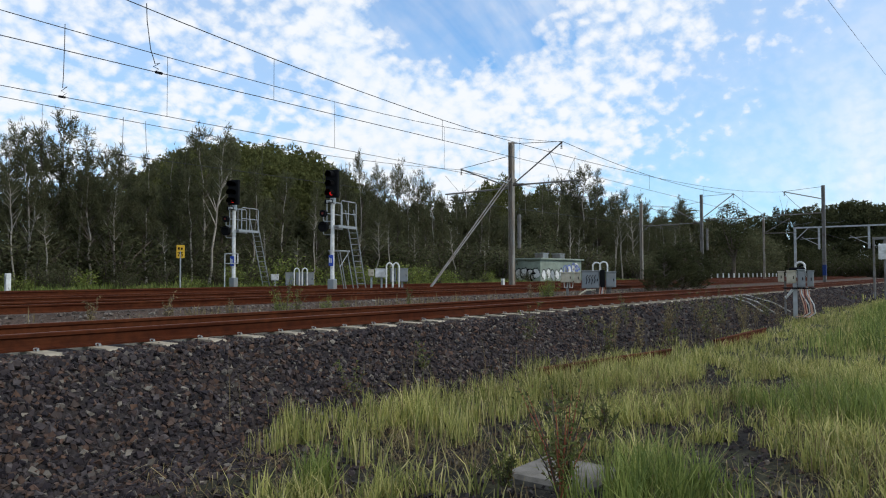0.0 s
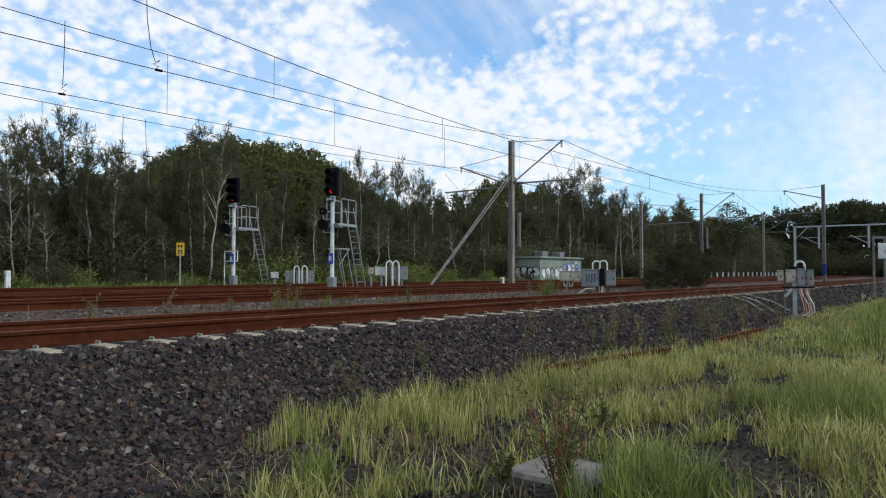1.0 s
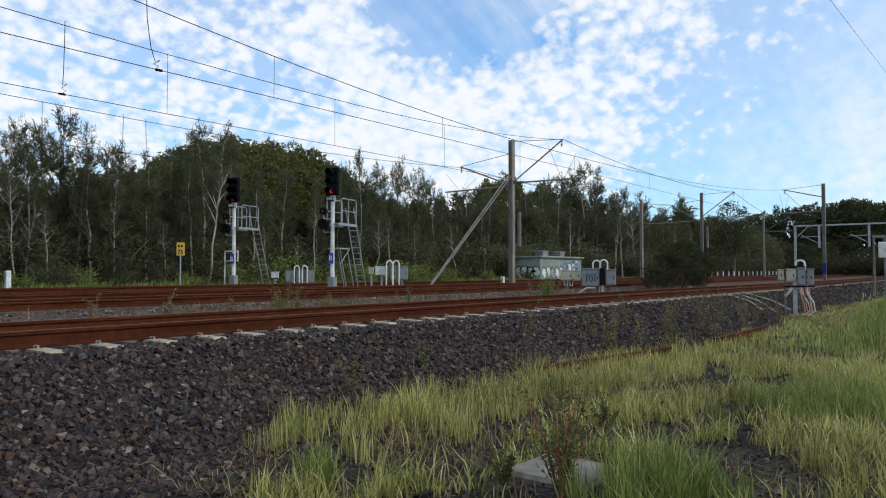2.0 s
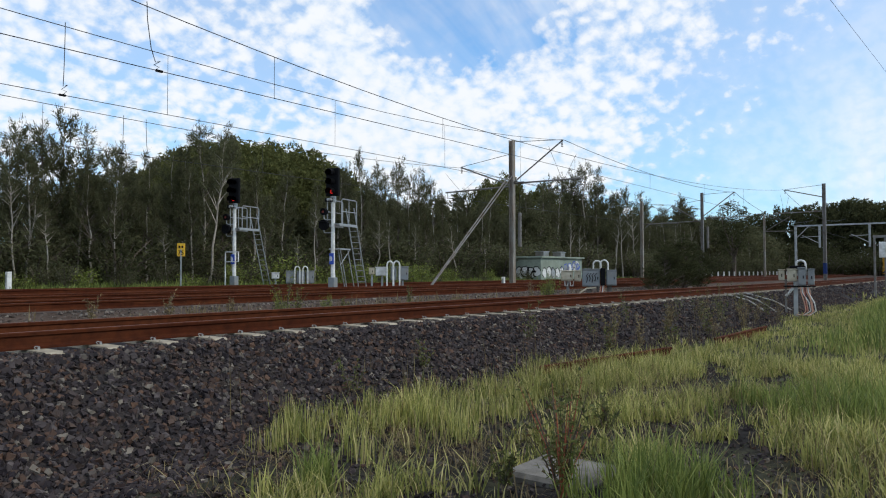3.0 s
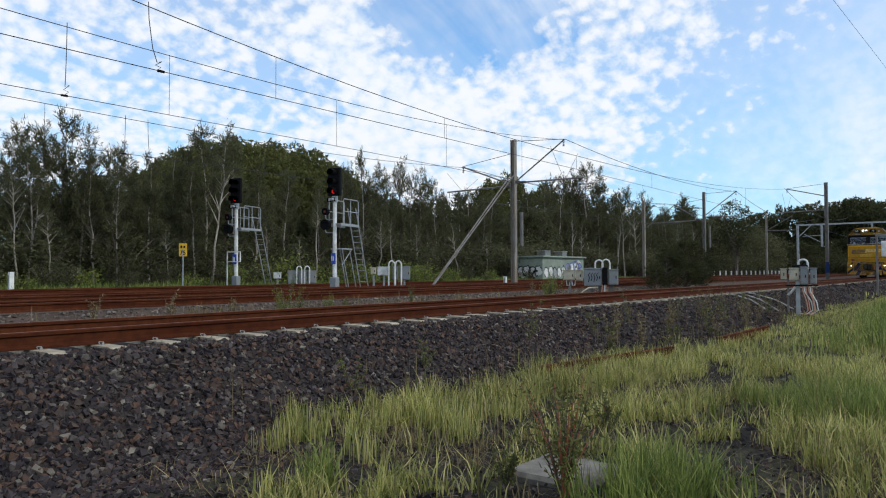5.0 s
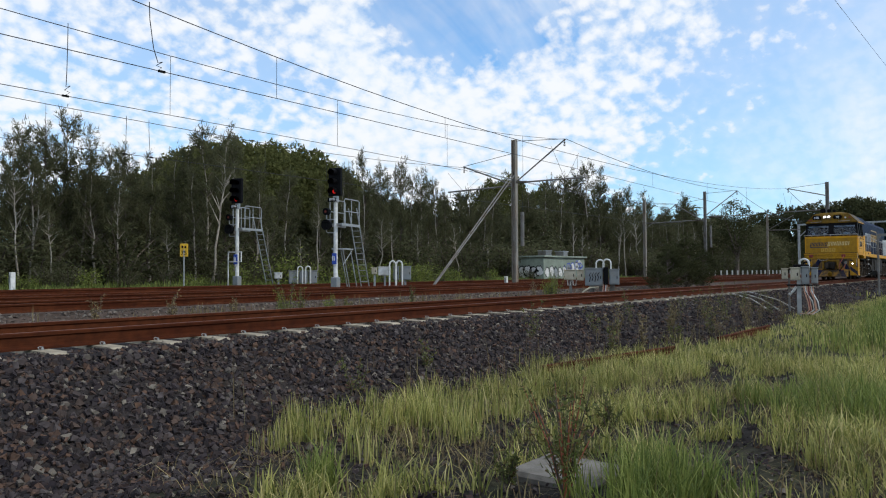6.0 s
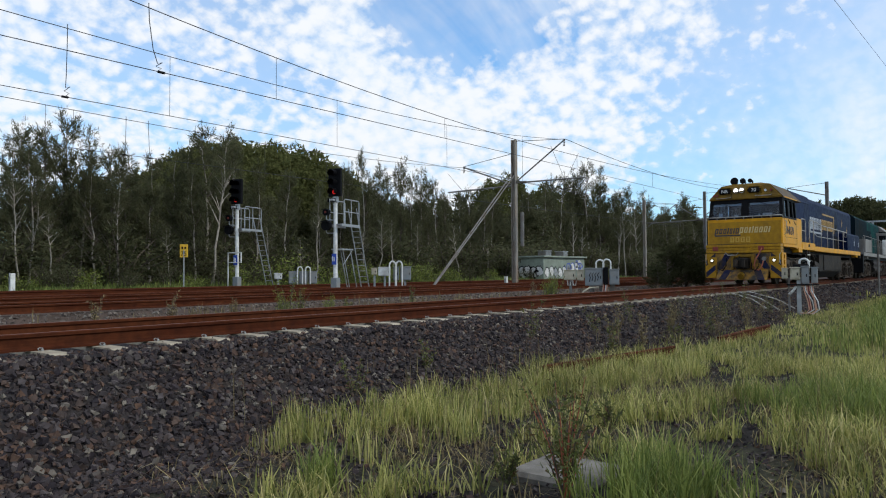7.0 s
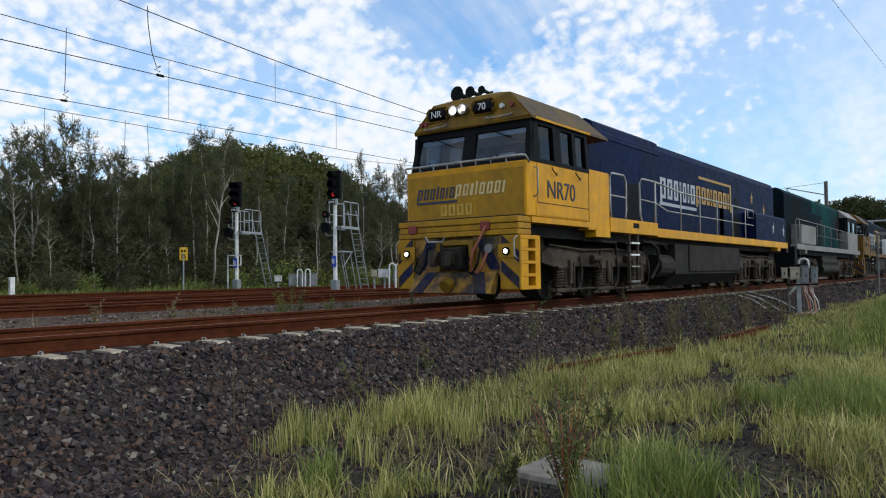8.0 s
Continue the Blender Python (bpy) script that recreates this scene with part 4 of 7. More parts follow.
        part("brake_hose", hz, w, L, "brake hose with coupling")
    # side sill
    for s in (-1, 1):
        bm = bmesh.new()
        y0, y1 = sorted((s * 1.2, s * 1.48))
        box(bm, 3.74, 6.55, y0, y1, 1.50, 1.83, 0.01)
        box(bm, 6.55, 20.5, y0, y1, 1.47, 1.70, 0.01)
        box(bm, 3.0, 3.72, y0, y1, 1.36, 1.56, 0.01)
        box(bm, 18.9, 19.3, y0, y1, 1.34, 1.48, 0.01)
        box(bm, 0.3, 2.7, y0, y1, 1.55, 1.66)
        sill = part("side_sill", bm, front, L, "yellow side sill")
        part("sill_socket", box(bmesh.new(), 5.0, 5.35, s * 1.40, s * 1.484, 1.64, 1.76), "black", sill)
    bm = bmesh.new()
    box(bm, 0.3, 20.5, -1.2, 1.2, 1.30, 1.68)
    part("underframe", bm, "grime", L, "grimy steel underframe")
    part("centre_sill", box(bmesh.new(), 0.2, 20.4, -0.55, 0.55, 0.62, 1.30), "grime", L)
    for s in (-1, 1):
        y0, y1 = sorted((s * 0.55, s * 1.02))
        part("sandbox", box(bmesh.new(), 0.85, 1.55, y0, y1, 0.75, 1.5, 0.02), "grime", L)
        part("air_equipment", box(bmesh.new(), 6.6, 7.9, y0, y1, 0.55, 1.3, 0.03), "grime", L)
        part("sandbox", box(bmesh.new(), 19.4, 20.2, y0, y1, 0.7, 1.5, 0.02), "grime", L)
    # hood
    hood = bmesh.new()
    prism(hood, [(-0.98, 1.70), (-0.98, 3.92), (-0.90, 4.10), (-0.74, 4.18), (0.74, 4.18), (0.90, 4.10), (0.98, 3.92), (0.98, 1.70)], 3.2, 20.45, "x")
    hd = part("hood", hood, body, L, "blue engine hood")
    bm = bmesh.new()
    prism(bm, [(-1.44, 1.705), (-1.44, 2.62), (-1.38, 2.70), (1.38, 2.70), (1.44, 2.62), (1.44, 1.705)], 16.0, 20.4, "x")
    part("equipment_housing", bm, body, L, "blue full-width housing at the rear end")
    for sx, sz in ((17.2, 3.3), (18.9, 2.95), (18.4, 2.2), (20.0, 2.15)):
        st = bmesh.new()
        pts = [(sx + math.sin(k * math.pi / 5) * (0.17 if k % 2 == 0 else 0.07), sz + math.cos(k * math.pi / 5) * (0.26 if k % 2 == 0 else 0.11)) for k in range(10)]
        yy = -1.442 if sz < 2.6 else -0.982
        prism(st, pts, yy - 0.006, yy, "y")
        part("star", st, "logo_white" if sz < 2.6 else "logo_gold", hd)
    bm = bmesh.new()
    prism(bm, [(-1.0, 3.80), (-0.92, 4.14), (-0.76, 4.24), (0.76, 4.24), (0.92, 4.14), (1.0, 3.80)], 4.0, 8.0, "x")
    part("hood_raised_roof", bm, body, hd, "raised part of the hood roof")
    for s in (-1, 1):
        y0, y1 = sorted((s * 0.97, s * 0.992))
        for u0, u1, z0, z1 in ((5.7, 6.5, 1.8, 2.85), (14.7, 15.6, 1.75, 2.5), (15.0, 15.5, 2.75, 3.15)):
            gr = part("grille", box(bmesh.new(), u0, u1, y0, y1, z0, z1, 0.004), "black", hd, "dark louvred grille")
        y0, y1 = sorted((s * 0.985, s * 0.974))
        for u in (4.3, 6.62, 8.05, 9.48, 10.91, 12.34, 13.3):
            part("hood_door", box(bmesh.new(), u, u + (1.38 if u < 13 else 1.35), y0, y1, 1.78, 3.3, 0.004), body, hd)
    for u in (9.0, 12.0, 14.2):
        part("roof_hatch", box(bmesh.new(), u, u + 1.5, -0.5, 0.5, 4.18, 4.25, 0.02), "roofgrime", hd)
    # the wordmark on the hood as plain shapes
    plane = Matrix.Translation((0, -0.995, 0))
    bars("wordmark", 8.0, 2.64, [0.42, 0.38, 0.34, 0.13, 0.28, 0.13, 0.38], 0.58, 0.13, plane, "logo_white", hd, "white lettering worn to plain shapes")
    bars("wordmark_gold", 10.95, 2.70, [0.40, 0.38, 0.26, 0.14, 0.40, 0.40, 0.38, 0.14], 0.54, 0.12, plane, "logo_gold", hd, "gold lettering worn to plain shapes")
    bars("underline", 7.95, 2.44, [3.0], 0.08, 0, plane, "logo_white", hd)
    bm = bmesh.new()
    box(bm, 11.2, 14.55, -1.002, -0.995, 3.48, 3.56)
    box(bm, 14.40, 14.55, -1.003, -0.996, 2.6, 3.48)
    part("wordmark_frame", bm, "logo_gold", hd)
    # the nose wordmark and faded number
    nose_m = Matrix.Translation((0.104, 0, 0)) @ Matrix.Rotation(radians(-90), 4, "Z")
    bars("nose_wordmark_dark", -1.18, 2.12, [0.13, 0.12, 0.12, 0.05, 0.10, 0.05, 0.12], 0.22, 0.045, nose_m, "dark_letter", cab, "dark lettering worn to plain shapes", 0.2)
    bars("nose_wordmark_pale", -0.18, 2.14, [0.13, 0.13, 0.07, 0.05, 0.13, 0.13, 0.13, 0.05], 0.23, 0.05, nose_m, "faded", cab, "faded lettering worn to plain shapes", 0.2)
    bars("nose_underline", -1.18, 2.02, [1.05], 0.045, 0, nose_m, "dark_letter", cab)
    bars("old_number", -0.55, 1.76, [0.16, 0.16, 0.16, 0.16], 0.22, 0.05, nose_m, "ghost", cab, "ghost of an old number")
    lettering("side_number", "NR70", 0.50, Matrix.Translation((1.46, -1.487, 2.06)) @ SIDE, "dark_letter", cab, "dark fleet number")
    # cab side handrail, hooks
    handrail(cab, [(0.40, -1.47, 2.62), (0.40, -1.56, 2.58), (0.40, -1.56, 2.08), (0.40, -1.47, 2.04)], 0.018)
    for u in (1.1, 2.1):
        handrail(cab, [(u, -1.475, 2.68), (u - 0.06, -1.54, 2.6), (u + 0.1, -1.53, 2.52), (u + 0.2, -1.475, 2.58)], 0.014, "grime", "grab_hook")
    for s in (-1, 1):
        y = s * 1.42
        # walkway rails
        handrail(L, [(3.92, y, 1.8), (3.86, y, 2.05), (3.86, y, 2.74), (3.96, y, 2.87), (4.6, y, 2.87), (4.74, y, 2.74), (4.74, y, 2.05), (4.66, y, 1.8)], 0.026)
        handrail(L, [(3.87, y, 2.35), (4.73, y, 2.35)], 0.018)
        handrail(L, [(5.7, y, 1.8), (5.58, y, 2.0), (5.56, y, 2.78), (5.7, y, 2.9), (6.5, y, 2.9), (7.3, y, 2.86), (8.3, y, 2.78), (11.5, y, 2.75), (15.75, y, 2.72)], 0.024)
        handrail(L, [(5.6, y, 2.38), (6.6, y, 2.36), (7.4, y, 2.2), (15.7, y, 2.2)], 0.016)
        handrail(L, [(6.55, y, 1.7), (6.55, y, 2.88)], 0.026, name="stanchion")
        for u in (8.4, 10.0, 11.6, 13.2, 14.7):
            handrail(L, [(u, y, 1.6), (u, y, 2.76)], 0.018, name="stanchion")
        handrail(L, [(15.7, y, 2.72), (15.75, y, 2.45), (15.0, y, 2.45), (15.0, y, 2.72)], 0.016)
        # ladder to the walkway
        lad = bmesh.new()
        for u in (4.85, 5.35):
            box(lad, u - 0.03, u + 0.03, y - 0.03, y + 0.03, 0.32, 1.5)
        ladder = part("ladder", lad, "bogie", L, "side ladder with worn treads")
        for z in (0.36, 0.72, 1.0, 1.28):
            part("rung", box(bmesh.new(), 4.85, 5.35, y - 0.07, y + 0.06, z - 0.02, z + 0.02), "white" if z > 0.8 else "white_dirty", ladder)
        pipes = bmesh.new()
        part("air_pipe", pipe(bmesh.new(), [(6.3, s * 1.3, 1.4), (6.8, s * 1.35, 1.2), (6.9, s * 1.35, 0.8), (6.5, s * 1.3, 0.4)], 0.04), "grime", L)
        part("air_pipe", pipe(bmesh.new(), [(6.0, s * 1.3, 1.35), (7.2, s * 1.33, 1.32), (7.6, s * 1.3, 1.2)], 0.03), "grime", L)
        pipe(pipes, [(2.8, s * 1.25, 1.3), (4.4, s * 1.28, 1.28), (4.6, s * 1.2, 1.0)], 0.03)
        part("air_pipe", pipes, "grime", L)
    # fuel tank and side tanks
    bm = bmesh.new()
    prism(bm, [(-1.36, 0.52), (-1.36, 1.34), (1.36, 1.34), (1.36, 0.52), (0.95, 0.20), (-0.95, 0.20)], 8.05, 14.1, "x")
    tank = part("fuel_tank", bm, "grime", L, "grimy fuel tank")
    for s in (-1, 1):
        y0, y1 = sorted((s * 1.34, s * 1.40))
        part("tank_side", box(bmesh.new(), 9.1, 14.0, y0, y1, 0.58, 1.33, 0.02), "grime", tank)
        part("air_reservoir", rod(bmesh.new(), (7.0, s * 1.1, 0.75), (8.0, s * 1.1, 0.75), 0.3, n=14), "grime", tank)
    bm = bmesh.new()
    box(bm, 20.4, 20.75, -1.45, 1.45, 1.3, 1.68, 0.02)
    box(bm, 20.5, 21.3, -0.18, 0.18, 0.72, 1.0, 0.04)
    part("rear_headstock", bm, "grime", L, "rear headstock and coupler")
    wheels = bogie(L, 3.87) + bogie(L, 16.85)
    return L, wheels


def build_hood_loco():
    """The second unit, coupled hood first: teal hood, white sill, cab at its far end."""
    L = thing("locomotive", pose(0, 0, 0), "faded teal diesel locomotive with white sill and grimy hood", "locomotive", "locomotives of the train")
    bm = bmesh.new()
    prism(bm, [(-0.98, 1.72), (-0.98, 3.92), (-0.88, 4.1), (-0.72, 4.18), (0.72, 4.18), (0.88, 4.1), (0.98, 3.92), (0.98, 1.72)], 0.9, 14.4, "x")
    hd = part("hood", bm, "teal", L, "faded teal engine hood")
    bm = bmesh.new()
    prism(bm, [(-1.02, 1.72), (-1.02, 3.94), (-0.72, 4.19), (0.72, 4.19), (1.02, 3.94), (1.02, 1.72)], 0.5, 6.4, "x")
    part("radiator_housing", bm, "soot_teal", L, "sooty dark radiator end")
    for s in (-1, 1):
        y0, y1 = sorted((s * 0.97, s * 0.992))
        for u0, u1, z0, z1 in ((5.6, 6.6, 3.0, 3.5), (8.6, 9.4, 1.85, 3.2), (12.8, 14.2, 2.4, 3.6)):
            part("grille", box(bmesh.new(), u0, u1, y0, y1, z0, z1, 0.004), "black", hd, "dark grille")
        y0, y1 = sorted((s * 0.985, s * 0.974))
        for u in (6.6, 7.9, 10.2, 11.5):
            part("hood_door", box(bmesh.new(), u, u + 1.2, y0, y1, 1.8, 3.4, 0.004), "teal" if u > 9 else "soot_teal", hd)
        y0, y1 = sorted((s * 1.0, s * 1.45))
        part("side_locker", box(bmesh.new(), 1.75, 4.9, y0, y1, 1.75, 2.62, 0.02), "white_dirty", L, "pale grey side locker")
    plan = [(14.4, -1.42), (18.0, -1.42), (18.5, -1.3), (18.5, 1.3), (18.0, 1.42), (14.4, 1.42)]
    part("cab", prism(bmesh.new(), plan, 1.7, 2.75, "z"), "white_dirty", L, "white cab body")
    bm = bmesh.new()
    for s in (-1, 1):
        y0, y1 = sorted((s * 1.40, s * 1.32))
        for u0, u1 in ((14.4, 14.8), (15.8, 16.3), (17.5, 18.0)):
            box(bm, u0, u1, y0, y1, 2.75, 3.6)
        box(bm, 14.4, 18.0, y0, y1, 3.4, 3.6)
    box(bm, 14.42, 14.5, -1.3, 1.3, 2.75, 3.6)
    box(bm, 17.9, 18.0, -1.3, -0.1, 2.75, 2.9)
    band = part("window_band", bm, "black", L, "black cab window band")
    for s in (-1, 1):
        for u0, u1 in ((14.8, 15.8), (16.3, 17.5)):
            cab_pane(band, [(u0, s * 1.36, 2.76), (u1, s * 1.36, 2.76), (u1, s * 1.36, 3.4), (u0, s * 1.36, 3.4)], (0, -s, 0), mat="glass_dark")
    bm = bmesh.new()
    prism(bm, [(-1.42, 3.6), (-0.9, 4.1), (0.9, 4.1), (1.42, 3.6)], 14.4, 18.3, "x")
    part("cab_roof", bm, "white_dirty", L, "white cab roof")
    for s in (-1, 1):
        y0, y1 = sorted((s * 1.2, s * 1.48))
        bm = bmesh.new()
        box(bm, 0.7, 18.5, y0, y1, 1.48, 1.72, 0.01)
        for u in (2.3, 17.0):
            box(bm, u, u + 0.35, y0, y1, 1.32, 1.49, 0.01)
        part("side_sill", bm, "white_dirty", L, "white side sill")
        y = s * 1.42
        handrail(L, [(0.75, y, 0.6), (0.75, y, 2.7), (1.0, y, 2.82), (5.3, y, 2.8), (14.2, y, 2.72)], 0.018, "white_dirty")
        handrail(L, [(1.5, y, 0.6), (1.5, y, 2.8)], 0.018, "white_dirty")
        handrail(L, [(5.3, y, 2.25), (14.2, y, 2.2)], 0.013, "white_dirty")
        for u in (5.4, 7.2, 9.0, 10.8, 12.6, 14.2):
            handrail(L, [(u, y, 1.7), (u, y, 2.76)], 0.015, "white_dirty", name="stanchion")
    bm = bmesh.new()
    box(bm, 0.7, 18.5, -1.2, 1.2, 1.28, 1.70)
    box(bm, 0.3, 0.75, -1.45, 1.45, 0.4, 1.6, 0.03)
    box(bm, -0.5, 0.4, -0.18, 0.18, 0.72, 1.0, 0.04)
    box(bm, 18.4, 19.4, -0.18, 0.18, 0.72, 1.0, 0.04)
    part("underframe", bm, "black", L, "grimy steel underframe")
    bm = bmesh.new()
    prism(bm, [(-1.3, 0.5), (-1.3, 1.28), (1.3, 1.28), (1.3, 0.5), (0.9, 0.22), (-0.9, 0.22)], 7.2, 11.2, "x")
    for s in (-1, 1):
        rod(bm, (7.0, s * 1.15, 1.0), (11.5, s * 1.15, 1.0), 0.2, n=12)
        rod(bm, (7.0, s * 1.2, 0.6), (11.5, s * 1.2, 0.6), 0.2, n=12)
    part("fuel_tank", bm, "grime", L, "grimy tank and air reservoirs")
    wheels = bogie(L, 3.9) + bogie(L, 14.9)
    return L, wheels


loco_a, wheels_a = build_loco()
loco_b, wheels_b = build_hood_loco()
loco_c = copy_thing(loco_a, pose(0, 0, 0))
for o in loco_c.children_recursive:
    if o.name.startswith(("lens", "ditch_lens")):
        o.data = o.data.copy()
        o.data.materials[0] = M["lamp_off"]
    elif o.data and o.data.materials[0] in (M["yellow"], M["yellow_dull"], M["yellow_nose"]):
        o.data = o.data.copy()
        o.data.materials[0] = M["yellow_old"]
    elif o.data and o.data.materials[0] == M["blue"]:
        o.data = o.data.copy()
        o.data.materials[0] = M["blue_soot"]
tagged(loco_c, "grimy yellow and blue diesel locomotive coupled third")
wheels_c = [o for o in loco_c.children if o.name.startswith("wheelset")]

# ---- overhead line ----


def column(parent, h, w=0.30, mat="galv_dull", z0=-0.4):
    """A rolled H column."""
    bm = bmesh.new()
    box(bm, -w / 2, w / 2, -w / 2, -w / 2 + 0.03, z0, h)
    box(bm, -w / 2, w / 2, w / 2 - 0.03, w / 2, z0, h)
    box(bm, -0.015, 0.015, -w / 2 + 0.03, w / 2 - 0.03, z0, h)
    return part("column", bm, mat, parent)


def cantilever(parent, tip_y, tip_z, strut_z, tie_z, tube_z, tube_y, mat="galv_dull"):
    s = 1 if tip_y > 0 else -1
    part("strut", rod(bmesh.new(), (0, s * 0.12, strut_z), (0, tip_y, tip_z), 0.045, n=8), mat, parent)
    part("tie", rod(bmesh.new(), (0, s * 0.12, tie_z), (0, tip_y, tip_z + 0.02), 0.018, n=6), "wire", parent)
    tube = part("registration_tube", rod(bmesh.new(), (0, s * 0.12, tube_z + 0.05), (0, tube_y, tube_z), 0.05, n=8), mat, parent)
    bm = bmesh.new()
    for k in range(4):
        rod(bm, (0, tip_y * 0.985, tip_z - 0.12 - k * 0.09), (0, tip_y * 0.985, tip_z - 0.07 - k * 0.09), 0.07, 0.04, 8)
    part("insulator", bm, "bark_dark", parent)
    bm = bmesh.new()
    for k in range(4):
        a = s * (0.5 + k * 0.1)
        rod(bm, (0, a, tube_z + 0.045), (0, a + s * 0.06, tube_z + 0.045), 0.085, n=8)
    part("insulator", bm, "bark_dark", tube)
    part("drop_bracket", rod(bmesh.new(), (0, tube_y * 0.97, tube_z), (0, tube_y * 0.97, tube_z - 0.4), 0.02, n=6), mat, tube)
    part("steady_arm", rod(bmesh.new(), (0, tube_y * 0.97, tube_z - 0.38), (0, tip_y * 0.9, 5.42), 0.016, n=6), "wire", tube)


def balance_weight(parent, y, z0, z1):
    w = part("balance_weight", rod(bmesh.new(), (0, y, z0), (0, y, z1), 0.10, n=14), "galv_dull", parent, "stack of tension weights")
    part("hanger", rod(bmesh.new(), (0, y, z1), (0, y, z1 + 1.4), 0.014, n=6), "wire", w)
    for k in range(9):
        z = z0 + (z1 - z0) * (k + 0.5) / 9
        part("weight_disc", rod(bmesh.new(), (0, y, z - 0.09), (0, y, z + 0.09), 0.118, n=14), "galv_dull", w)


p = thing("overhead_line_mast", pose(37.93, 24.0, 0), "tall galvanised overhead line mast with two arms and stays", "mast", "overhead line masts")
column(p, 8.80, 0.29, "galv_warm")
cantilever(p, -3.56, 8.42, 6.15, 8.70, 6.05, -4.85)
cantilever(p, 3.94, 7.46, 6.0, 7.95, 5.88, 5.2)
balance_weight(p, -0.55, 2.15, 4.25)
for dx in (-0.07, 0.07):
    part("stay", rod(bmesh.new(), (0.1, dx, 6.8 + dx), (-8.2, dx * 0.6, -0.25), 0.04, n=8), "galv_dull", p, "slanting back stay")
bm = bmesh.new()
box(bm, -0.35, 0.35, -0.35, 0.35, -0.45, -0.1, 0.02)
part("footing", bm, "concrete", p)
p = thing("overhead_line_mast", pose(73.9, 24.0, 0), "dark steel overhead line mast with two arms and tension weights", "mast", "overhead line masts")
column(p, 8.63, 0.25, "galv_dull")
cantilever(p, -3.2, 8.50, 6.25, 8.45, 6.0, -4.4)
cantilever(p, 2.97, 7.45, 5.6, 7.9, 5.7, 4.4)
balance_weight(p, -0.55, 2.95, 5.15)
p = thing("overhead_line_mast", pose(74.7, 13.0, 0), "dark steel overhead line mast between tracks with one arm", "mast", "overhead line masts")
column(p, 8.82, 0.28, "galv_dull")
cantilever(p, 3.4, 8.45, 7.57, 8.7, 6.2, 4.4)
part("blue_band", box(bmesh.new(), -0.15, 0.15, -0.15, 0.15, 0.4, 1.4), "blue_dark", p, "blue painted band")
p = thing("overhead_line_mast", pose(77.8, 32.0, 0), "pale concrete overhead line mast at the edge of the trees", "mast", "overhead line masts")
column(p, 8.54, 0.30, "galv_warm")
cantilever(p, -3.6, 7.88, 5.34, 8.3, 5.9, -4.2)
p = thing("overhead_line_mast", pose(102.2, 25.0, 0), "slender grey overhead line mast beside the line", "mast", "overhead line masts")
column(p, 8.15, 0.22, "galv_warm")
cantilever(p, -3.2, 7.8, 6.0, 8.0, 5.9, -4.0)
p = thing("overhead_line_portal", pose(119.7, 0, 0), "steel portal spanning all the tracks with hanging registration posts", "portal", "overhead line masts")
for y in (24.8, 3.2):
    bm = bmesh.new()
    box(bm, -0.15, 0.15, y - 0.15, y + 0.15, -0.8, 7.6)
    leg = part("leg", bm, "galv", p)
    part("knee_brace", rod(bmesh.new(), (0, y, 5.6), (0, y + (-1.8 if y > 10 else 1.8), 7.4), 0.07, n=6), "galv", leg)
bm = bmesh.new()
box(bm, -0.15, 0.15, 3.0, 25.0, 7.42, 7.64)
part("beam", bm, "galv", p)
for y in (15.0, 21.5):
    q = part("hanging_post", box(bmesh.new(), -0.1, 0.1, y - 0.14, y + 0.14, 4.2, 7.42), "galv", p)
    part("arm", rod(bmesh.new(), (0, y, 4.8), (0, y + 2.4, 6.1), 0.045, n=6), "galv", q)
    part("arm", rod(bmesh.new(), (0, y, 5.9), (0, y + 2.6, 5.8), 0.04, n=6), "galv", q)


def wire_run(name, label, f, xs, y_of, r):
    ob = part(name, pipe(bmesh.new(), [(x, y_of(x), f(x)) for x in xs], r * 0.85, 5), "wire")
    return tagged(ob, label, "wire", "overhead wires")


def sag(x0, z0, left_k, right_k):
    return lambda x: z0 + (left_k if x < x0 else right_k) * (x - x0) ** 2


SPAN = [i * 2.0 for i in range(1, 38)]
AC = (sag(27.0, 6.02, 0.0026, 0.00107), lambda x: 5.40)
BD = (sag(18.5, 7.20, 0.0013, 0.0032), lambda x: 5.42)
EF = (sag(20.0, 6.68, 0.0010, 0.0023), lambda x: 5.30)


def near_wire(x):
    return 15.80 + (0.6 * (x - 30) / 45 if x > 30 else 0)


def mid_wire(x):
    return 20.10 + 0.34 * max(0, x - 19) / 19


def far_wire(x):
    return 27.4 + 0.5 * max(0, x - 19) / 19


wire_run("messenger_wire", "sagging messenger wire over the second track", AC[0], SPAN, near_wire, 0.0140)
wire_run("contact_wire", "taut contact wire over the second track", AC[1], SPAN, near_wire, 0.0123)
S38 = [x for x in SPAN if x <= 38]
wire_run("messenger_wire", "sagging messenger wire over the third track", BD[0], S38, mid_wire, 0.0140)
wire_run("contact_wire", "taut contact wire over the third track", BD[1], S38, mid_wire, 0.0123)
wire_run("messenger_wire", "sagging messenger wire over the fourth track", EF[0], S38, far_wire, 0.0149)
wire_run("contact_wire", "taut contact wire over the fourth track", EF[1], S38, far_wire, 0.0140)
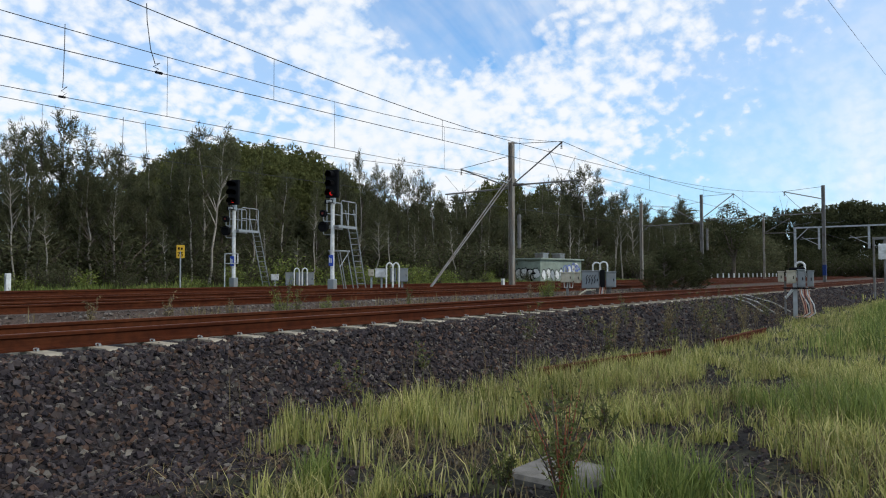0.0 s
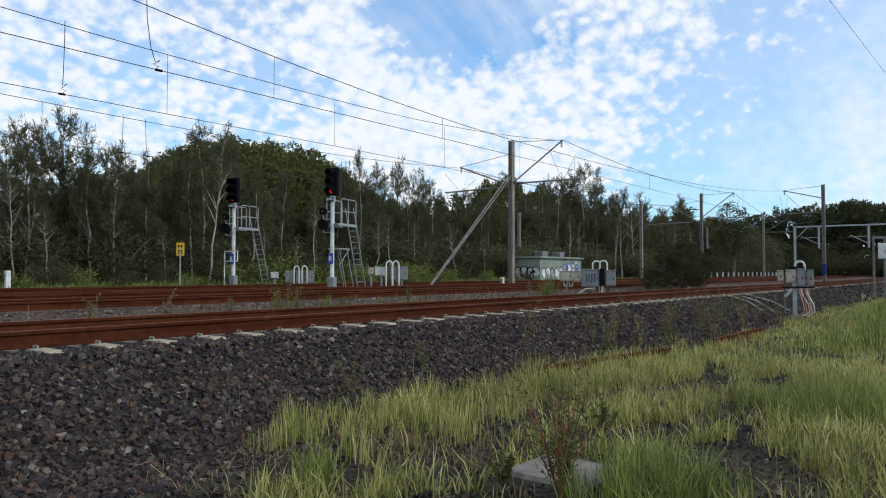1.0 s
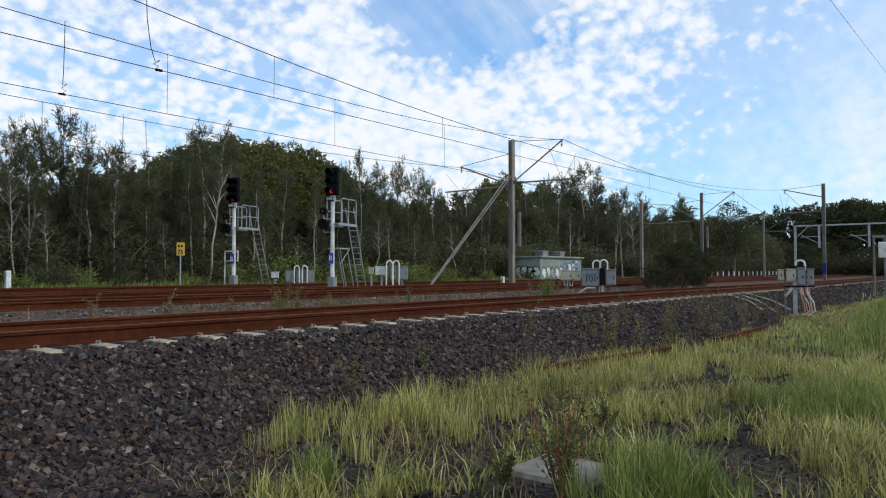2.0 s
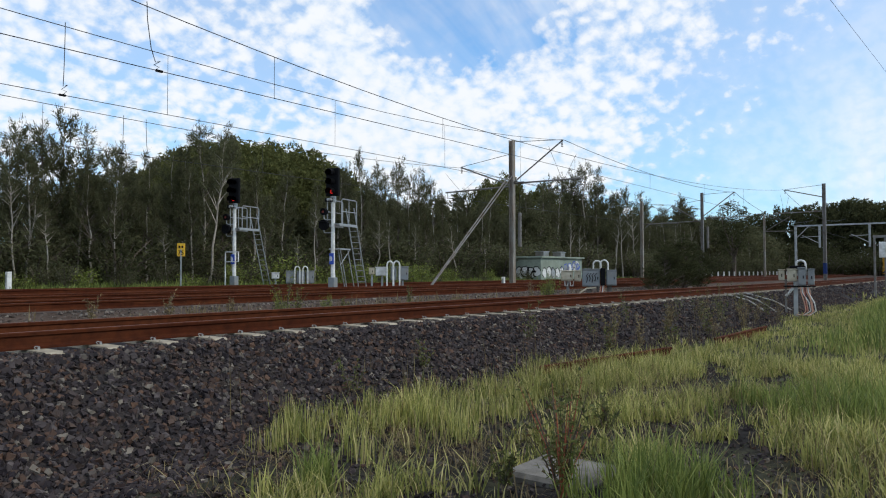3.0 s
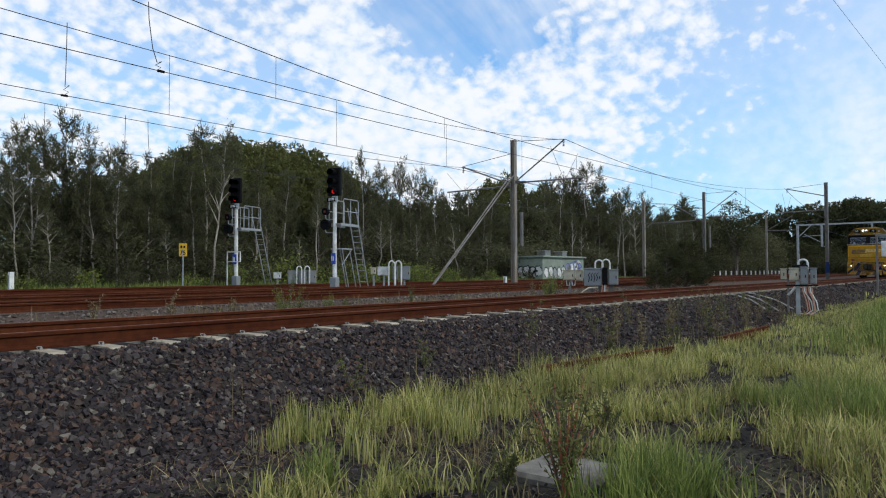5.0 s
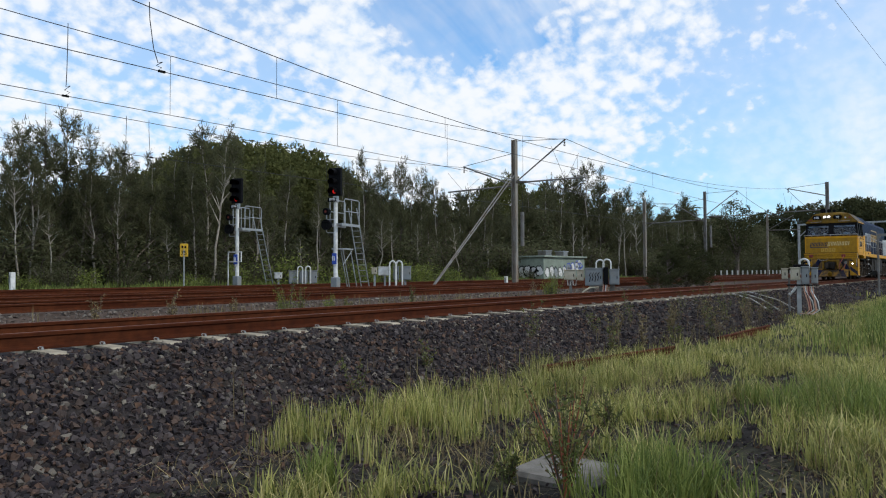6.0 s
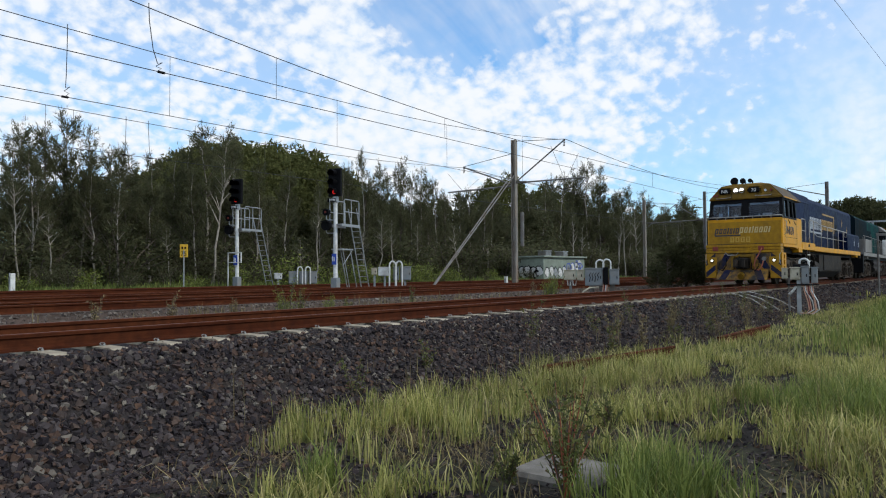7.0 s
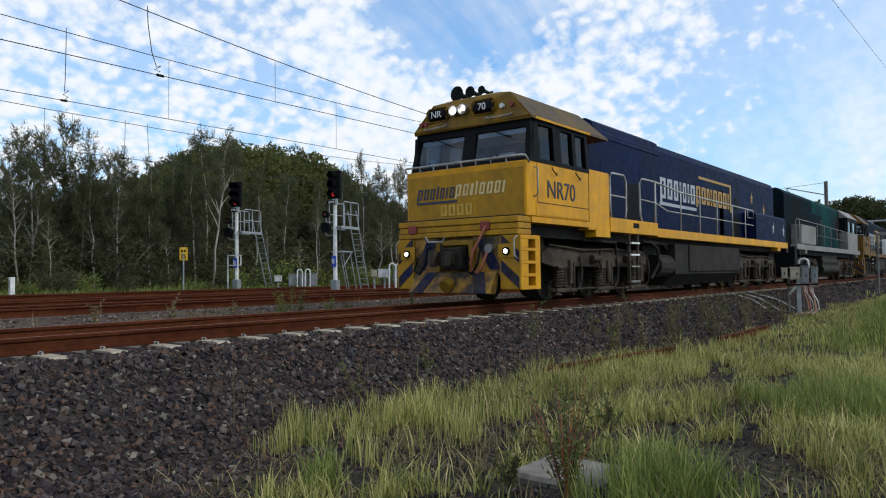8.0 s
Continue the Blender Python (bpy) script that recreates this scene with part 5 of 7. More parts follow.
# beyond the mast the wires go on to the next one, bending with the line
for xm, ym, zm, zc in ((37.93, 20.44, 8.05, 5.95), (37.93, 27.9, 7.1, 5.8), (73.9, 20.8, 8.1, 5.9), (74.7, 16.4, 8.1, 6.1)):
    for dx in (-1.7, 1.7):
        tagged(part("stitch_wire", rod(bmesh.new(), (xm + dx, ym, zm - 0.25), (xm, ym, zc), 0.010, n=5), "wire"), "slanting hanger wire at the mast arm", "wire", "droppers")
SFAR = [38 + i * 2.0 for i in range(0, 19)]
wire_run("messenger_wire", "messenger wire running on to the next mast", lambda x: 7.85 + 0.6 * ((x - 56) / 18) ** 2, SFAR, lambda x: 20.44 + 0.3 * (x - 38) / 36, 0.02)
wire_run("contact_wire", "contact wire running on to the next mast", lambda x: 5.42, SFAR, lambda x: 20.44 + 0.3 * (x - 38) / 36, 0.018)
wire_run("messenger_wire", "messenger wire of the fourth track past the mast", lambda x: 6.95 + 0.5 * ((x - 56) / 18) ** 2, SFAR, lambda x: 27.9 - 0.9 * (x - 38) / 36, 0.02)
wire_run("contact_wire", "contact wire of the fourth track past the mast", lambda x: 5.35, SFAR, lambda x: 27.9, 0.018)
SEND = [74 + i * 3.0 for i in range(0, 16)]
wire_run("messenger_wire", "messenger wire running on to the portal", lambda x: 7.0 + 1.45 * ((x - 97) / 23) ** 2, SEND, lambda x: 16.4 + 1.5 * (x - 74) / 45, 0.024)
wire_run("messenger_wire", "messenger wire between far masts", lambda x: 7.0 + 1.45 * ((x - 97) / 23) ** 2, SEND, lambda x: 20.8 + 1.4 * (x - 74) / 45, 0.024)
wire_run("contact_wire", "contact wire between far masts", lambda x: 5.5, SEND, lambda x: 16.4 + 1.5 * (x - 74) / 45, 0.02)
tagged(part("power_line", pipe(bmesh.new(), [(-20.0, 3.0, 4.9), (0.2, 3.0, 5.9), (18.23, 3.0, 6.84), (28.83, 3.0, 7.43), (45, 3.0, 8.36), (62, 3.0, 9.4)], 0.0045, 5), "wire"), "single thin power line above the grass", "wire", "overhead wires")


def dropper(x, run, yf, label="thin dropper between messenger and contact wire"):
    y = yf(x)
    tagged(part("dropper", rod(bmesh.new(), (x, y, run[1](x)), (x, y, run[0](x)), 0.007, n=5), "wire"), label, "wire", "droppers")


for x in (12.75, 20.35, 30.5, 40.0, 50.0, 60.0):
    dropper(x, AC, near_wire)
for x in (12.13, 19.15, 26.2, 33.0):
    dropper(x, BD, mid_wire)
for x in (11.6, 12.6, 21.5, 25.5, 31.0):
    dropper(x, EF, far_wire)


def jumper(x, dx, run, yf):
    y, z0, z1 = yf(x), run[1](x), run[0](x)
    h = z1 - z0
    pts = [(x, y, z1 + 0.12), (x + dx * 0.05, y, z1 - h * 0.2), (x + dx * 0.35, y, z0 + h * 0.35), (x + dx * 0.7, y, z0 + h * 0.13),
           (x + dx * 0.7 + 0.12, y, z0 + h * 0.16), (x + dx * 0.7 - 0.04, y, z0 + h * 0.08), (x + dx * 0.7 + 0.1, y, z0 + h * 0.06), (x + dx * 0.75, y, z0 + 0.02), (x + dx, y, z0)]
    j = tagged(part("jumper_cable", pipe(bmesh.new(), pts, 0.011, 5), "wire"), "curled jumper cable joining the two wires", "cable", "jumper cables")
    part("clamp", box(bmesh.new(), x + dx - 0.09, x + dx + 0.09, y - 0.025, y + 0.025, z0 - 0.03, z0 + 0.025, 0.005), "black", j)


jumper(8.98, 0.33, AC, near_wire)
jumper(9.06, -0.05, BD, mid_wire)
jumper(14.65, -0.05, EF, far_wire)
jumper(15.6, 0.1, EF, far_wire)

# ---- signals ----


def build_signal(m, label):
    g = thing("railway_signal", m, label, "signal", "colour light signals")
    bm = rod(bmesh.new(), (0, 0, 0.35), (0, 0, 3.95), 0.095, 0.085, 14)
    mast = part("mast", bm, "white", g, "pale painted tubular mast")
    part("base_box", box(bmesh.new(), -0.16, 0.16, -0.16, 0.16, -0.4, 0.36, 0.02), "grey", g)
    bm = bmesh.new()
    box(bm, -0.10, 0.06, -0.33, 0.33, 4.05, 5.32, 0.03)
    head = part("signal_head", bm, "black", g, "black three-lamp signal head")
    for z in (4.24, 4.66, 5.08):
        bm = bmesh.new()
        seg = 12
        ring = [[], []]
        for k in range(seg + 1):
            a = math.pi * (-0.15 + 1.3 * k / seg)
            for i, x in enumerate((-0.1, -0.42)):
                ring[i].append(bm.verts.new((x, math.cos(a) * 0.17, z + math.sin(a) * 0.17)))
        for k in range(seg):
            bm.faces.new((ring[0][k], ring[0][k + 1], ring[1][k + 1], ring[1][k]))
        bmesh.ops.solidify(bm, geom=bm.faces[:], thickness=0.012)
        part("hood", bm, "black", head)
        part("lamp", rod(bmesh.new(), (-0.13, 0, z), (-0.10, 0, z), 0.09, n=18), "red_lamp" if z < 4.3 else "black", head, "lit red lamp" if z < 4.3 else "")
    # two small heads carried beside the mast on bent brackets
    for z, lit, label in ((3.34, True, "small black marker light with a hood"), (2.74, False, "black octagonal lamp box")):
        bm = bmesh.new()
        r = 0.17 if lit else 0.25
        prism(bm, [(0.40 + math.cos((k + 0.5) * math.tau / 8) * r, z + math.sin((k + 0.5) * math.tau / 8) * r) for k in range(8)], -0.22, -0.04, "x")
        box(bm, -0.36, -0.22, 0.40 - r * 0.75, 0.40 + r * 0.75, z + r * 0.6, z + r * 0.72)
        sub = part("marker_head", bm, "black", g, label)
        part("lens", rod(bmesh.new(), (-0.235, 0.40, z), (-0.215, 0.40, z), r * 0.32, n=12), "red_dark" if lit else "black", sub)
        part("bracket", pipe(bmesh.new(), [(0, 0.05, z - 0.36), (-0.12, 0.36, z - 0.36), (-0.13, 0.40, z - 0.30), (-0.13, 0.40, z - r * 0.9)], 0.025, 6), "galv", sub)
    plate = part("plate", box(bmesh.new(), -0.20, -0.17, -0.12, 0.30, 3.78, 3.96, 0.005), "black", g, "small black plate with white marks")
    bars("plate_mark", -0.2, 3.81, [0.07, 0.05, 0.07], 0.11, 0.05, Matrix.Translation((-0.205, 0, 0)) @ Matrix.Rotation(radians(-90), 4, "Z"), "white", plate)
    bm = bmesh.new()
    box(bm, -0.36, 0.0, -0.1, 0.1, 3.82, 3.92, 0.02)
    box(bm, -0.06, 0.1, -0.12, 0.12, 3.75, 4.05, 0.02)
    part("junction_box", bm, "galv", g)
    # platform with rails
    bm = bmesh.new()
    for y in (-0.38, 0.38):
        box(bm, -0.1, 1.45, y - 0.03, y + 0.03, 2.68, 2.80)
    for k in range(12):
        box(bm, -0.05 + k * 0.125, 0.02 + k * 0.125, -0.36, 0.36, 2.76, 2.795)
    plat = part("platform", bm, "galv", g, "galvanised steel service platform")
    for y in (-0.38, 0.38):
        part("guard_rail", pipe(bmesh.new(), [(0.12, y, 2.8), (0.12, y, 3.86), (0.2, y, 3.92), (1.36, y, 3.92), (1.43, y, 3.86), (1.43, y, 2.8)], 0.026, 6), "galv", plat)
        part("mid_rail", rod(bmesh.new(), (0.12, y, 3.36), (1.43, y, 3.36), 0.022, n=6), "galv", plat)
        part("rail_post", rod(bmesh.new(), (0.75, y, 2.8), (0.75, y, 3.92), 0.022, n=6), "galv", plat)
    lad = bmesh.new()
    for y in (-0.22, 0.22):
        rod(lad, (1.46, y, 3.6), (2.72, y, -0.35), 0.028, n=6)
    for k in range(12):
        f = 0.2 + k * 0.068
        x, z = 1.46 + 1.26 * f, 3.6 - 3.95 * f
        rod(lad, (x, -0.22, z), (x, 0.22, z), 0.016, n=5)
    part("ladder", lad, "galv", g, "slanting access ladder")
    part("name_plate", box(bmesh.new(), -0.16, -0.13, -0.14, 0.1, 0.95, 1.45, 0.01), "signblue", g, "blue plate with white figures")
    bars("plate_mark", -0.07, 1.1, [0.05, 0.05], 0.2, 0.03, Matrix.Translation((-0.165, 0, 0)) @ Matrix.Rotation(radians(-90), 4, "Z"), "white", g)
    return g


sr = build_signal(pose(22.70, 23.94, 0, 0, 0, 14), "tall colour light signal showing red with ladder and platform")
sl = copy_thing(sr, pose(22.33, 30.73, 0.05, 0, 0, 14))
tagged(sl, "colour light signal showing red across the tracks")
landing = part("landing", box(bmesh.new(), 0.12, 1.05, -0.3, 0.3, 1.62, 1.68, 0.005), "galv", sr, "small lower landing")
for x0, x1 in ((0.2, 0.85), (0.85, 1.5)):
    for y in (-0.26, 0.26):
        part("leg", rod(bmesh.new(), (x0, y, 1.63), (x1, y, -0.35), 0.024, n=6), "galv", landing)
part("brace", rod(bmesh.new(), (0.2, -0.26, 0.9), (1.0, -0.26, 1.6), 0.02, n=6), "galv", landing)
bm = bmesh.new()
for y0, y1, z0, z1 in ((-0.42, 0.44, 1.55, 1.60), (-0.42, 0.44, 1.06, 1.10), (0.40, 0.44, -0.35, 1.60), (-0.42, -0.38, 1.06, 1.60)):
    box(bm, -0.20, -0.15, y0, y1, z0, z1)
part("sign_frame", bm, "white", sl, "thin white sign frame")

s = thing("speed_sign", pose(19.5, 31.0, -0.3), "small yellow speed board on a thin post", "sign")
part("post", rod(bmesh.new(), (0, 0, 0), (0, 0, 2.0), 0.035, n=8), "galv", s)
sb = part("board", box(bmesh.new(), -0.02, 0.02, -0.19, 0.19, 1.66, 2.28, 0.01), "sign", s)
sb.matrix_basis = pose(0, 0, 0, 0, 0, 40)
lt = lettering("figures", "75", 0.29, Matrix.Translation((-0.028, 0.0, 1.74)) @ FACE, "black", sb)
bars("mark", -0.11, 2.06, [0.08, 0.08], 0.1, 0.06, Matrix.Translation((-0.026, 0, 0)) @ Matrix.Rotation(radians(-90), 4, "Z"), "black", sb)
s = thing("marker_post", pose(11.95, 31.0, -0.35), "short white marker post by the track", "post", "marker posts")
part("post", box(bmesh.new(), -0.09, 0.09, -0.09, 0.09, 0, 0.98, 0.015), "white", s)
part("plate", box(bmesh.new(), -0.10, -0.09, -0.07, 0.07, 0.55, 0.85), "galv", s)
copy_thing(s, pose(38.9, 25.3, -0.7))

# ---- trackside equipment ----


def turn_to(x, y):
    """Local +x runs to the viewer's right, local -y faces the way the cases were set."""
    return math.degrees(math.atan2(y, x)) - 90


def case(parent, x0, x1, y0, y1, z0, z1, mat="grey", label="steel equipment case"):
    c = part("equipment_case", box(bmesh.new(), x0, x1, y0, y1, z0, z1, 0.02), mat, parent, label)
    part("case_door", box(bmesh.new(), x0 + 0.04, x1 - 0.04, y0 - 0.014, y0 + 0.001, z0 + 0.05, z1 - 0.07, 0.005), mat, c)
    part("case_lid", box(bmesh.new(), x0 - 0.02, x1 + 0.02, y0 - 0.03, y1 + 0.02, z1, z1 + 0.035, 0.008), mat, c)
    part("latch", box(bmesh.new(), x1 - 0.10, x1 - 0.07, y0 - 0.03, y0 - 0.012, (z0 + z1) / 2 - 0.05, (z0 + z1) / 2 + 0.05), "black", c)
    return c


def loop_cable(parent, x, z, w, h, mat="white", r=0.03, y=0.0, foot=None):
    """A stiff cable bent over at the top; its two legs reach down to foot."""
    foot = z - 0.2 if foot is None else foot
    arc = [(x + math.cos(a) * w / 2, y, z + h * 0.55 + math.sin(a) * h * 0.45) for a in [math.pi * (1 - k / 10) for k in range(11)]]
    return part("cable_loop", pipe(bmesh.new(), [(x - w / 2, y, foot)] + arc + [(x + w / 2, y, foot)], r, 7), mat, parent, "white looped cable")


g = thing("relay_case_group", pose(25.0, 12.5, -0.36, 0, 0, turn_to(25.0, 12.5)), "grey and cream relay cases on posts between tracks", "relay case", "relay cases")
case(g, -0.95, -0.50, -0.2, 0.2, 0.62, 0.98, "cream", "cream painted case")
case(g, -0.46, -0.20, -0.2, 0.2, 0.60, 0.98, "cream", "cream painted case")
c = case(g, -0.16, 0.50, -0.25, 0.25, 0.40, 1.04, "grey")
for k in range(4):
    bm = bmesh.new()
    pipe(bm, [(0.0 + k * 0.1, -0.268, 0.55 + 0.05 * (k % 2)), (0.04 + k * 0.1, -0.268, 0.72), (0.0 + k * 0.1, -0.268, 0.82), (0.07 + k * 0.1, -0.268, 0.9)], 0.018, 4)
    part("scrawl", bm, "black", c)
case(g, 0.73, 1.10, -0.25, 0.25, 0.44, 1.00, "grey")
for x, w in ((-0.7, 0.05), (0.1, 0.09), (0.85, 0.09), (0.42, 0.05)):
    part("post", box(bmesh.new(), x - w, x + w, -0.06, 0.06, -0.1, 0.62, 0.01), "galv_dull", g)
loop_cable(g, 0.40, 1.08, 0.28, 0.30)
loop_cable(g, 0.66, 1.08, 0.28, 0.32)
part("frame", box(bmesh.new(), 0.515, 0.70, -0.31, 0.18, 0.45, 1.10, 0.02), "black", g, "black frame between the cases")
for k, mat in enumerate(("cable", "red_dark", "white", "cable")):
    x = 0.52 + k * 0.045
    part("cable", pipe(bmesh.new(), [(x, -0.1, 1.0), (x + 0.02, -0.18, 0.6), (x - 0.03, -0.22, 0.2), (x + 0.03 * k, -0.25, -0.05)], 0.022, 6), mat, g)
part("conduit", pipe(bmesh.new(), [(0.35, -0.2, 0.35), (0.0, -0.3, 0.33), (-0.2, -0.35, 0.2), (-0.42, -0.4, -0.02)], 0.03, 7), "cream", g)
for x in (-0.75, -0.55):
    part("cable", pipe(bmesh.new(), [(x - 0.07, -0.05, 0.62), (x - 0.05, -0.08, 0.42), (x + 0.04, -0.08, 0.42), (x + 0.07, -0.05, 0.62)], 0.024, 6), "white", g)

g = thing("relay_case_group", pose(27.0, 5.60, -0.86, 0, 0, turn_to(27.0, 5.60)), "grey and cream relay cases on a post with hanging cables", "relay case", "relay cases")
case(g, -0.55, -0.36, -0.12, 0.12, 1.16, 1.50, "cream", "yellowed cream case")
case(g, -0.28, 0.02, -0.15, 0.15, 1.12, 1.52, "cream", "cream painted case")
case(g, 0.06, 0.30, -0.18, 0.18, 0.98, 1.56, "grey")
case(g, 0.36, 0.56, -0.16, 0.16, 1.00, 1.52, "grey")
part("post", box(bmesh.new(), -0.09, 0.05, -0.06, 0.06, -0.15, 1.2, 0.01), "galv", g, "galvanised channel post")
part("post", box(bmesh.new(), -0.36, -0.29, -0.04, 0.04, -0.15, 1.2, 0.01), "galv_dull", g)
part("shelf", box(bmesh.new(), -0.4, 0.6, -0.2, 0.2, 0.93, 0.975, 0.008), "black", g)
loop_cable(g, 0.15, 1.58, 0.28, 0.26, "white", 0.035)
loop_cable(g, 0.22, 1.58, 0.18, 0.16, "black", 0.03, 0.08)
part("bracket", box(bmesh.new(), -0.2, 0.3, -0.12, 0.1, 1.54, 1.66, 0.03), "black", g)
for k, mat in enumerate(("cable", "white", "cable", "red_dark", "cable", "white", "cable")):
    x = 0.12 + k * 0.045
    out = 0.10 * math.sin(k * 1.7)
    part("cable", pipe(bmesh.new(), [(x, -0.1, 1.0), (x + 0.02, -0.16, 0.75), (x + 0.12 + out, -0.2, 0.4), (x + 0.16 + out, -0.22, 0.12), (x + 0.05, -0.25, -0.02), (x - 0.12, -0.25, 0.0)], 0.020, 6), mat, g)
part("conduit", pipe(bmesh.new(), [(-0.32, -0.05, 0.62), (-0.2, -0.1, 0.75), (-0.1, -0.1, 0.9)], 0.045, 7), "white", g)

for k, (a, b, c2) in enumerate((((24.2, 7.15, -0.13), (24.6, 6.55, -0.33), (24.3, 6.0, -0.62)), ((25.2, 7.1, -0.13), (25.6, 6.5, -0.36), (25.5, 5.9, -0.72)),
                                ((26.2, 7.1, -0.13), (27.2, 6.4, -0.42), (27.6, 5.9, -0.75)))):
    mid = tuple((p1 + p2) / 2 for p1, p2 in zip(a, b))
    tagged(part("conduit_pipe", pipe(bmesh.new(), [a, mid, b, c2], 0.022, 7), "rail_paint", smooth=True), "pale conduit pipe lying down the ballast slope", "pipe", "conduit pipes")

g = thing("relay_case_group", pose(26.33, 23.85, -0.3, 0, 0, turn_to(26.33, 23.85)), "grey relay cases with white cable loops by the signal", "relay case", "relay cases")
case(g, -0.95, -0.68, -0.15, 0.15, 0.78, 1.08, "cream", "cream painted case")
case(g, -0.62, -0.02, -0.15, 0.15, 0.72, 1.12, "white", "white painted case")
case(g, 0.12, 0.40, -0.2, 0.2, 0.5, 1.14, "grey")
case(g, 0.46, 0.98, -0.2, 0.2, 0.5, 1.14, "grey")
for x in (-0.8, -0.3, 0.25, 0.7):
    part("post", box(bmesh.new(), x - 0.05, x + 0.05, -0.05, 0.05, -0.1, 0.75, 0.01), "galv", g)
for x in (0.08, 0.40):
    loop_cable(g, x, 0.95, 0.30, 0.48, "white", 0.038, -0.3, -0.1)
g = thing("relay_case_group", pose(25.84, 30.31, -0.3, 0, 0, turn_to(25.84, 30.31)), "low grey relay cases below the trees", "relay case", "relay cases")
case(g, -1.15, -0.75, -0.15, 0.15, 0.55, 0.85, "white", "white painted case")
case(g, -0.40, 0.1, -0.2, 0.2, 0.3, 0.95, "grey")
case(g, 0.16, 0.6, -0.2, 0.2, 0.3, 0.95, "grey")
case(g, 0.66, 1.1, -0.2, 0.2, 0.3, 0.95, "grey")
for x in (-0.95, -0.3, 0.4, 0.9):
    part("post", box(bmesh.new(), x - 0.05, x + 0.05, -0.05, 0.05, -0.1, 0.6, 0.01), "galv", g)
for x in (0.2, 0.62):
    loop_cable(g, x, 0.85, 0.26, 0.36, "white", 0.034, -0.3, 0.0)

g = thing("ground_signal", pose(48.45, 5.62, -0.75, 0, 0, turn_to(48.45, 5.62)), "grey trackside post frame with a white case", "signal post")
for x in (-0.22, 0.32):
    part("post", rod(bmesh.new(), (x, 0, -0.2), (x, 0, 3.3), 0.06, n=8), "galv_dull", g)
part("crossbar", box(bmesh.new(), -0.3, 0.6, -0.06, 0.06, 3.3, 3.45, 0.01), "galv_dull", g)
part("case", box(bmesh.new(), 0.0, 0.45, -0.2, -0.06, 2.15, 3.05, 0.02), "white", g, "white case")

# hut beyond the farthest track
h = thing("relay_hut", pose(53.85, 31.2, -0.25), "flat-roofed green-grey relay hut covered in graffiti", "hut")
bm = bmesh.new()
box(bm, 0, 7.6, 0, 2.6, -0.3, 2.05, 0.02)
w = part("wall", bm, "hut", h)
rf = part("roof", box(bmesh.new(), -0.2, 7.8, -0.2, 2.8, 2.05, 2.20, 0.02), "hut", h, "thin overhanging roof slab")
for x, wide in ((1.95, 1.0), (5.1, 0.9)):
    v = part("roof_vent", box(bmesh.new(), x, x + wide, 0.9, 1.7, 2.2, 2.64, 0.02), "galv_dull", rf, "grey louvred roof vent")
    for k in range(4):
        part("louvre", box(bmesh.new(), x + 0.05, x + wide - 0.05, 0.86, 0.90, 2.25 + k * 0.095, 2.30 + k * 0.095), "galv", v)
    part("vent_cap", box(bmesh.new(), x - 0.06, x + wide + 0.06, 0.84, 1.76, 2.64, 2.70, 0.01), "galv", v)
random.seed(11)


def scrawls(parent, plane, a0, a1, z0, z1, n, mats):
    for i in range(n):
        a = random.uniform(a0, a1)
        z = random.uniform(z0, z1)
        r = random.uniform(0.16, 0.42)
        st, sweep = random.uniform(0, 6.28), random.uniform(2.2, 5.0)
        bm = bmesh.new()
        wd = random.uniform(0.05, 0.10)
        pts = []
        for k in range(11):
            t = st + sweep * k / 10
            u = min(a1, max(a0, a + math.cos(t) * r * 0.9))
            pts.append((u, min(z1 + 0.25, max(z0 - 0.25, z + math.sin(t) * r))))
        out = 0.006 + 0.002 * (i % 4)
        rows = []
        for k, (u, zz) in enumerate(pts):
            rows.append([plane(u, zz - wd, out), plane(u + wd, zz, out), plane(u, zz + wd, out), plane(u - wd * 0.2, zz, out - 0.005)])
        loft(bm, rows)
        part("graffiti", bm, mats[i % len(mats)], parent, "looping graffiti strokes")




def bubble(parent, plane, a, z, r, fill, edge):
    """A rounded painted shape with a thick outline and a stroke inside it."""
    n = 16
    wob = [r * random.uniform(0.8, 1.12) for _ in range(n)]
    ring = [(a + math.cos(k * math.tau / n) * wob[k] * 0.85, z + math.sin(k * math.tau / n) * wob[k]) for k in range(n)]
    bm = loft(bmesh.new(), [[plane(u, v, 0.002) for u, v in ring], [plane(u, v, 0.008) for u, v in ring]])
    part("graffiti", bm, fill, parent, "pale painted graffiti shape")
    bm = bmesh.new()
    k_in = 0.82
    rows = [[plane(u, v, 0.009), plane(a + (u - a) * k_in, z + (v - z) * k_in, 0.009), plane(a + (u - a) * k_in, z + (v - z) * k_in, 0.014), plane(u, v, 0.014)] for u, v in ring[:13]]
    loft(bm, rows)
    part("graffiti", bm, edge, parent, "dark graffiti outline")


def front_wall(u, z, o):
    return (u, -o, z)


def end_wall(u, z, o):
    return (-o, 2.6 - u, z)


for k in range(9):
    bubble(w, front_wall, 0.55 + k * 0.78, (0.78, 0.92, 0.74)[k % 3] + (0.42 if k > 4 else 0), 0.48, ("white", "white", "galv")[k % 3], "black" if k < 5 else "signblue")
for k in range(4):
    bubble(w, end_wall, 0.42 + k * 0.58, 0.80 + 0.1 * (k % 2), 0.50, "white", "black")
scrawls(w, front_wall, 3.6, 7.3, 0.45, 1.55, 16, ("black", "white", "signblue", "white"))
scrawls(w, end_wall, 0.3, 2.3, 0.5, 1.1, 5, ("black", "white"))

